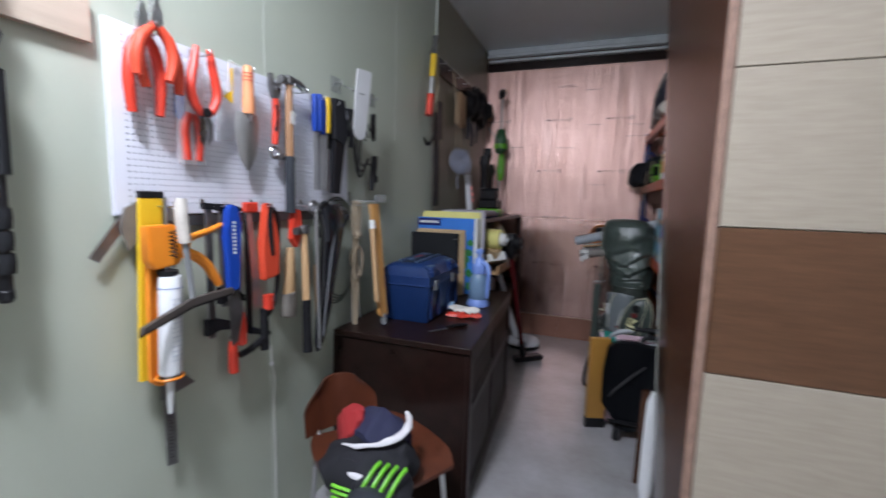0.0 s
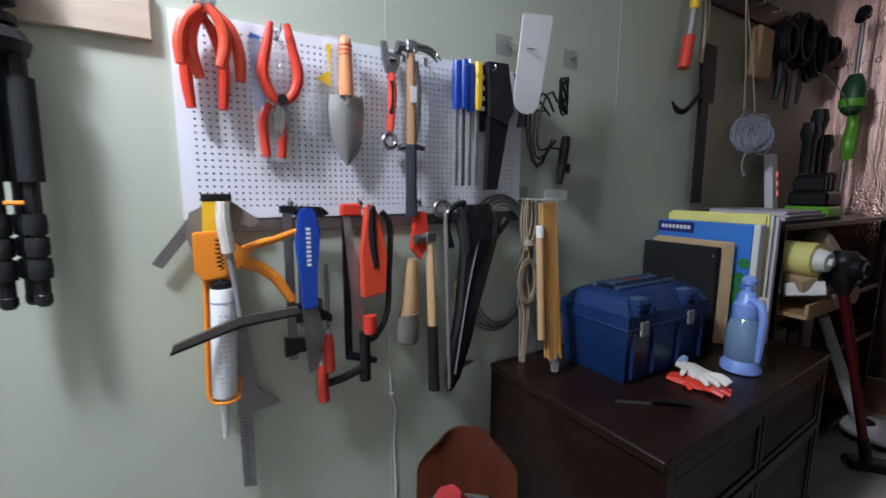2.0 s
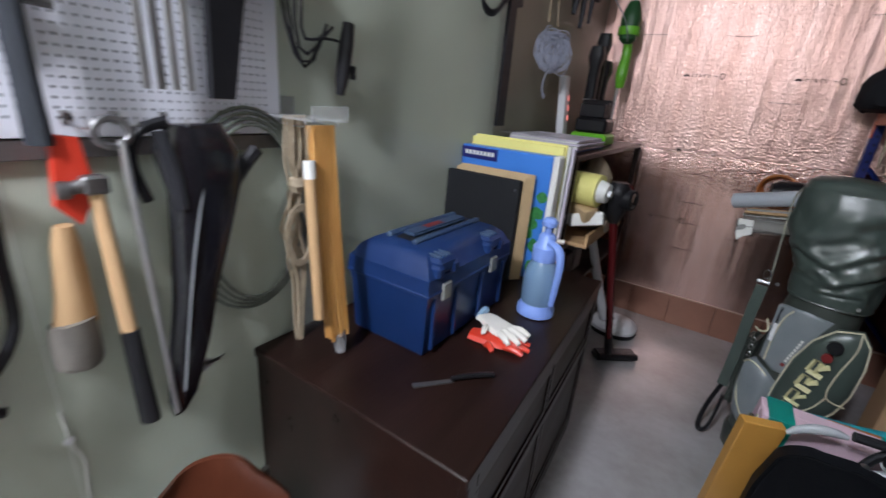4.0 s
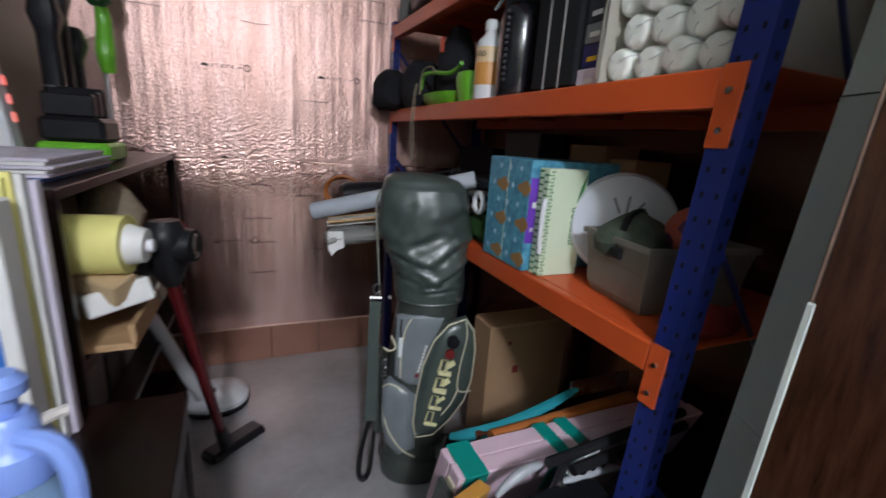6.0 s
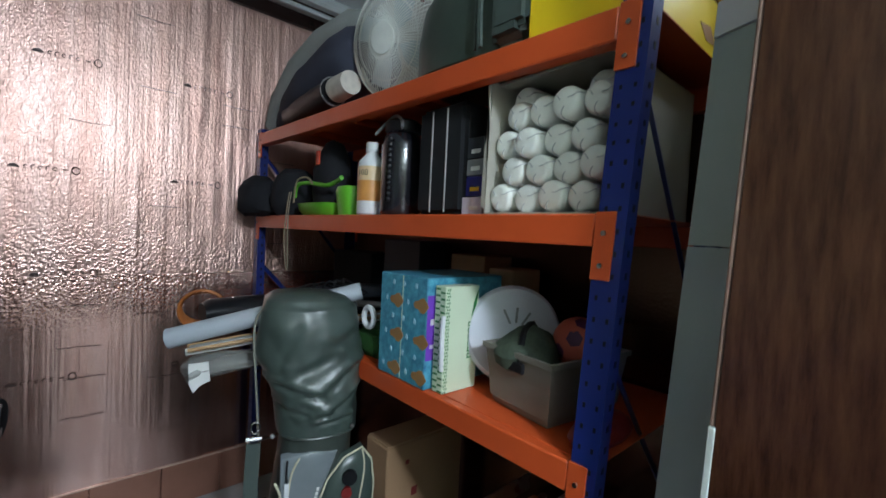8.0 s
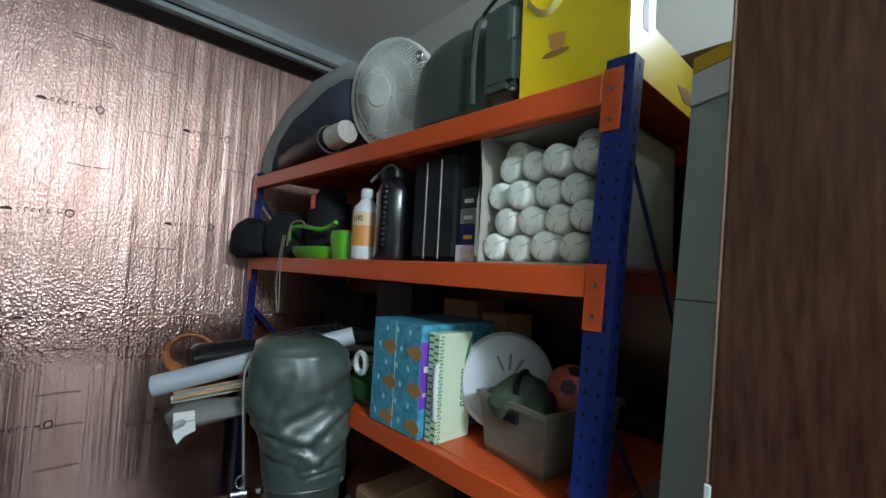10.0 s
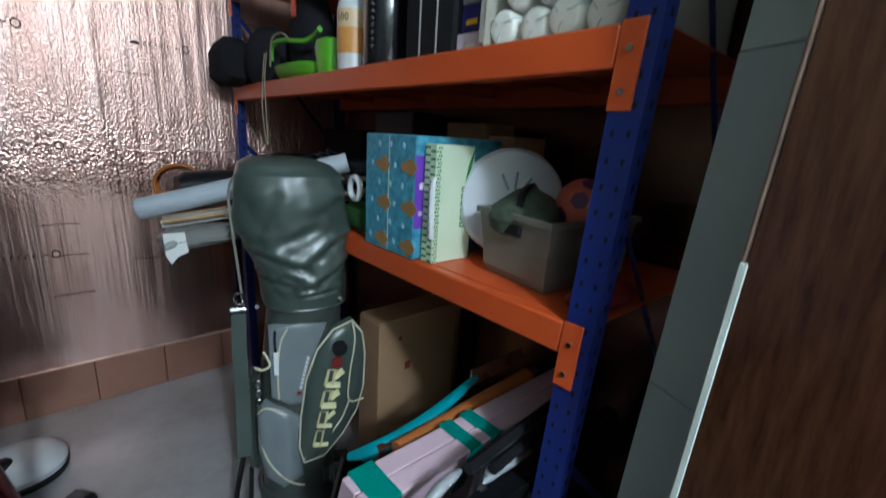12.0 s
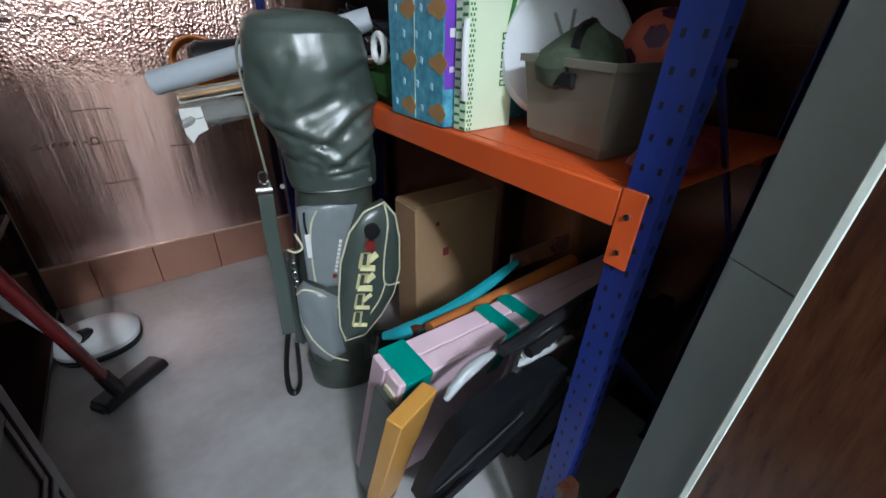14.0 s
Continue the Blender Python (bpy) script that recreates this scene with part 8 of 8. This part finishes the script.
pw("end_panel", soft(B(1.336, 2.345, 1.745, 1.50, 2.47, 2.0, bevel=.03, seg=3), .003, 12, 1), "leather", ba, "shiny grey-green end panel")
pw("seam", T([(1.334, 2.47, 1.76), (1.330, 2.47, 1.86), (1.345, 2.47, 1.97), (1.40, 2.465, 2.01)], .006, 6), "leather", ba)
pw("seam", T([(1.338, 2.49, 1.76), (1.335, 2.49, 1.86), (1.35, 2.49, 1.975), (1.41, 2.485, 2.015)], .004, 6), "leather", ba)
pw("pocket", soft(B(1.333, 2.345, 1.78, 1.36, 2.44, 1.89, bevel=.012, seg=2), .002, 12, 4), "leather", ba)
pw("strap", T([(1.345, 2.46, 1.98), (1.37, 2.42, 2.03), (1.42, 2.36, 2.04), (1.46, 2.33, 2.0), (1.46, 2.32, 1.92)], .009, 6, flat=.5), "black", ba)
pw("eyelet", T([(1.346, 2.70 + .012 * math.cos(a), 1.965 + .012 * math.sin(a)) for a in [k * math.tau / 12 for k in range(12)]], .004, 6, closed=True), "steel", ba)
fn = thing("fan_head", "white wire fan guard leaning on the top shelf", "fan", at=pose(1.42, 2.94, Z3))
fm = pose(1.415, 2.93, 1.925, 0, -10, 14)
RF = .175


def fpt(r, a, d):
    return fm @ Vector((d, r * math.cos(a), r * math.sin(a)))


for r, d, w in ((RF, 0, .006), (RF, .02, .006), (.06, -.052, .0025), (.12, -.035, .002)):
    pw("guard_ring", T([fpt(r, k * math.tau / 40, d) for k in range(40)], w, 6, closed=True), "fan_white", fn)
for k in range(84):
    a = k * math.tau / 84
    pw("wire", T([fpt(.045, a, -.055), fpt(.10, a, -.046), fpt(.15, a, -.022), fpt(RF, a, .0)], .0014, 4), "fan_white", fn)
for k in range(48):
    a = k * math.tau / 48
    pw("rear_wire", T([fpt(RF, a, .02), fpt(.13, a, .06), fpt(.05, a, .08)], .0014, 4), "fan_white", fn)
pw("hub", T([fpt(0, 0, -.06), fpt(0, 0, -.050)], .046, 24), "fan_white", fn)
for k in range(4):
    a = k * math.tau / 4 + .5
    pw("blade", slab_bm(bmesh.new(), [(.03 * math.cos(a), .03 * math.sin(a)), (.08 * math.cos(a - .35), .08 * math.sin(a - .35)), (.145 * math.cos(a - .3), .145 * math.sin(a - .3)), (.15 * math.cos(a + .25), .15 * math.sin(a + .25)), (.09 * math.cos(a + .5), .09 * math.sin(a + .5))], .003, fm @ Matrix(((0, 0, 1, -.01), (1, 0, 0, 0), (0, 1, 0, 0), (0, 0, 0, 1)))), "fan_blade", fn, "pale plastic fan blade")
bs = thing("rolled_mat", "long grey padded roll on the top shelf", "roll", at=pose(1.45, 3.45, Z3))
bm = bmesh.new()
pts = [(1.40, 3.93, 1.80), (1.40, 3.82, 1.90), (1.40, 3.62, 2.0), (1.42, 3.42, 2.06), (1.44, 3.24, 2.075), (1.46, 3.08, 2.04)]
tube_bm(bm, pts, [.04, .055, .06, .062, .06, .04], 14)
pw("roll", soft(bm, .006, 12, 1), "grey_pad", bs)
bs2 = thing("quilt_bundle", "dark blue-grey quilted bundle under the roll", "bundle", at=pose(1.45, 3.5, Z3))
pw("quilt", soft(T([(1.45, 3.88, 1.79), (1.44, 3.7, 1.85), (1.44, 3.45, 1.90), (1.46, 3.2, 1.93), (1.48, 3.08, 1.92)], [.05, .09, .12, .13, .08], 18), .014, 12, 8), "navy_grey", bs2)
bt2 = thing("rubber_boot", "dark boot with white sole plate lying on the shelf", "boot", at=pose(1.36, 3.3, Z3))
pw("shaft", soft(T([(1.37, 3.62, 1.785), (1.36, 3.42, 1.795), (1.36, 3.22, 1.81)], [.045, .05, .048], 14), .005, 20, 1), "black", bt2)
pw("cuff", T([(1.36, 3.20, 1.81), (1.36, 3.10, 1.815)], [.044, .040], 18), "white_worn", bt2, "white worn cuff")
pw("rim", T([(1.36 + .05 * math.cos(a), 3.225, 1.81 + .05 * math.sin(a)) for a in [k * math.tau / 18 for k in range(18)]], .003, 6, closed=True), "steel_soft", bt2)

for ob, y in ((yb1, 2.105), (yb2, 2.11), (ba, 2.40), (fn, 2.93), (bs, 3.3), (bs2, 3.4), (bt2, 3.3)):
    ob.location.z -= sunk(y)

# ---- on the floor under the rack ----
ct = thing("carton", "brown cardboard carton under the rack", "carton", at=pose(1.6, 2.97, 0))
pw("carton", B(1.452, 2.92, 0.0, 1.80, 3.05, 0.575, bevel=.004), "cardboard", ct)
pw("carton_flap", B(1.456, 2.924, 0.575, 1.79, 3.046, 0.581, bevel=.001), "cardboard", ct)
pw("stamp", B(1.56, 2.9192, .38, 1.585, 2.9202, .41), "dark_red", ct, "faint red stamp")
pw("stamp", B(1.53, 2.9192, .50, 1.545, 2.9202, .515), "dark_red", ct, "faint red stamp")
pf = thing("foam_boards", "bundle of pale pink foam boards tied with green tape", "foam boards", at=pose(1.4, 2.4, 0))
for k, (y0, y1) in enumerate(((2.345, 2.393), (2.396, 2.446))):
    pw("board", soft(B(1.062, y0, 0.02, 1.80, y1, 0.548 - .004 * k, bevel=.003), .001, 5), "pink_foam", pf)
for x in (1.075, 1.31, 1.375):
    w = .055 if x < 1.1 else .034
    pw("tape", B(x, 2.342, .40, x + w, 2.449, .5505, bevel=.001), "teal_tape", pf, "dark green tape")
pw("masking_tape", B(1.058, 2.350, .475, 1.0625, 2.385, .515), "cream", pf, "cream masking tape")
pc = thing("picture_frame", "framed picture standing on edge with ochre side", "picture", at=pose(1.08, 2.31, 0))
fx = pose(1.062, 2.296, 0, 0, 0, 20)
b = B(-.048, -.010, .065, .048, .022, .555, bevel=.002)
b.transform(fx)
pw("ochre_side", b, "ochre", pc, "ochre painted edge")
b = B(-.05, -.008, .0, .052, .024, .065, bevel=.002)
b.transform(fx)
pw("black_foot", b, "black", pc)
pw("end_panel", B(1.046, 2.326, 0.02, 1.058, 2.40, .50, bevel=.002), "leather_dark", pc, "dark printed picture edge")
fc = thing("folding_chair", "folded black seat with pale armrests and steel tubes", "folding chair", at=pose(1.2, 2.2, 0))
def fc_slab(name, pts, y0, y1, mat, label=""):
    """A rounded panel: an outline in x and z, from y0 to y1."""
    mid = (sum(p[0] for p in pts) / len(pts), sum(p[1] for p in pts) / len(pts))
    rings = []
    for y, s in ((y0 + .012, .90), (y0 + .003, .97), (y0, .99), (y0, 1.0), (y1, 1.0), (y1 - .004, .97)):
        rings.append([(mid[0] + (u - mid[0]) * s, y, mid[1] + (w - mid[1]) * s) for u, w in pts])
    return pw(name, loft_bm(bmesh.new(), rings), mat, fc, label, smooth=40)


def arc(cx, cz, r, a0, a1, n=6):
    return [(cx + r * math.cos(math.radians(a0 + (a1 - a0) * k / n)), cz + r * math.sin(math.radians(a0 + (a1 - a0) * k / n))) for k in range(n + 1)]


fc_slab("seat_panel", arc(1.155, .505, .065, 165, 80) + [(1.22, .575), (1.27, .565)] + arc(1.30, .52, .045, 90, 0) + [(1.36, .34)] + arc(1.22, .12, .06, -20, -150) + [(1.085, .22), (1.080, .40)], 2.212, 2.250, "seat_black", "thick rounded black panel")
pw("panel_edge", T([(1.115, 2.211, .26), (1.15, 2.209, .32), (1.21, 2.208, .40), (1.26, 2.209, .46)], [.004, .007, .007, .004], 8, flat=.6), "dull_steel", fc, "grey metal edge")
pw("armrest", T([(1.100, 2.268, .572), (1.118, 2.268, .592), (1.145, 2.270, .606), (1.175, 2.272, .612), (1.200, 2.275, .610)], [.007, .012, .015, .013, .007], 14, flat=.75), "grip_pale", fc, "pale rounded armrest")
pw("armrest", T([(1.250, 2.268, .548), (1.29, 2.268, .556), (1.36, 2.27, .552), (1.42, 2.272, .530), (1.45, 2.275, .510)], [.006, .012, .012, .009, .005], 12, flat=.7), "grip_pale", fc, "pale rounded armrest")
pw("arm_bracket", T([(1.265, 2.268, .575), (1.285, 2.268, .588), (1.325, 2.272, .600), (1.35, 2.275, .606)], [.009, .009, .006, .004], 8, flat=.5), "grip_pale", fc)
pw("hinge", T([(1.225, 2.255, .49), (1.235, 2.262, .555), (1.262, 2.272, .603), (1.32, 2.28, .632)], [.012, .015, .014, .010], 10, flat=.6), "black", fc)
pw("bolt", T([(1.236, 2.254, .568), (1.236, 2.244, .568)], .009, 12), "steel", fc)
for k in range(5):
    pw("ratchet_knob", T([(1.30 + .026 * k, 2.27, .578 + .002 * k), (1.30 + .026 * k, 2.258, .578 + .002 * k)], .009 - .001 * (k % 2), 8), "black", fc)
for p, q in (((1.20, 2.255, .63), (1.60, 2.28, .64)), ((1.26, 2.25, .60), (1.62, 2.28, .60)), ((1.12, 2.20, .12), (1.50, 2.25, .10)), ((1.36, 2.20, .50), (1.60, 2.22, .52))):
    pw("tube", T([p, q], .011, 8), "black", fc)
pw("seat_cloth", soft(B(1.37, 2.17, .08, 1.70, 2.26, .575, bevel=.03, seg=2), .010, 8, 3), "seat_black", fc)
pw("foot", T([(1.17, 2.20, .09), (1.165, 2.20, .012)], .018, 10), "black", fc)
tl = thing("teal_saw", "teal plastic saw handle lying on dark boards", "saw", at=pose(1.3, 2.56, 0.4))
pw("handle", T([(1.16, 2.60, .44), (1.20, 2.55, .475), (1.30, 2.53, .50), (1.42, 2.53, .53), (1.52, 2.54, .555)], [.010, .018, .017, .014, .010], 10, flat=.6), "teal", tl)
pw("lower_bow", T([(1.19, 2.585, .43), (1.24, 2.55, .435), (1.28, 2.545, .455), (1.26, 2.54, .485)], .009, 8), "teal", tl)
pw("blade", B(1.50, 2.54, .53, 1.72, 2.545, .58), "steel", tl)
db = thing("dark_boards", "dark wooden boards standing under the rack", "boards", at=pose(1.4, 2.6, 0))
pw("board", B(1.16, 2.575, 0.0, 1.80, 2.59, 0.42, bevel=.002), "dark_wood", db)
pw("board", B(1.20, 2.50, 0.0, 1.80, 2.52, 0.49, bevel=.002), "red_wood", db)
or_ = thing("orange_roll", "long orange-brown roll lying on the boards", "roll", at=pose(1.4, 2.49, .49))
pw("roll", T([(1.22, 2.49, .50), (1.70, 2.50, .515)], .022, 12), "orange_brown", or_)
bpk = thing("brown_plank", "narrow brown plank leaning against the door panel", "plank", at=pose(1.24, 2.02, 0))
pw("plank", loft_bm(bmesh.new(), [[(x, y, z), (x + .035, y - .004, z), (x + .038, y + .014, z), (x + .003, y + .018, z)] for x, y, z in ((1.225, 2.06, 0.0), (1.238, 2.115, .40))]), "brown_wood", bpk)
wpb = thing("white_bag", "crumpled white plastic bag by the door panel", "plastic bag", at=pose(1.27, 1.99, 0))
pw("bag", soft(loft_bm(bmesh.new(), [oval(1.262, 1.967, z, rx, .016, 14) for z, rx in ((0.002, .02), (.05, .03), (.25, .024), (.42, .016), (.46, .006))]), .007, 20, 5), "white_plastic", wpb)
rdb = thing("red_box", "small red-brown box on the floor under the rack", "box", at=pose(1.35, 2.12, 0))
pw("box", B(1.24, 2.085, 0.0, 1.55, 2.15, .09, bevel=.003), "dark_red", rdb)

# what stands under the rack leans back: its foot is further in than its top
for ob in (pf, pc, fc, db):
    bpy.context.view_layer.update()
    for o in ob.children_recursive:
        to_world = o.matrix_world.copy()
        back = to_world.inverted()
        for v in o.data.vertices:
            w = to_world @ v.co
            w.y += 0.34 * max(0.0, 0.56 - w.z)
            v.co = back @ w
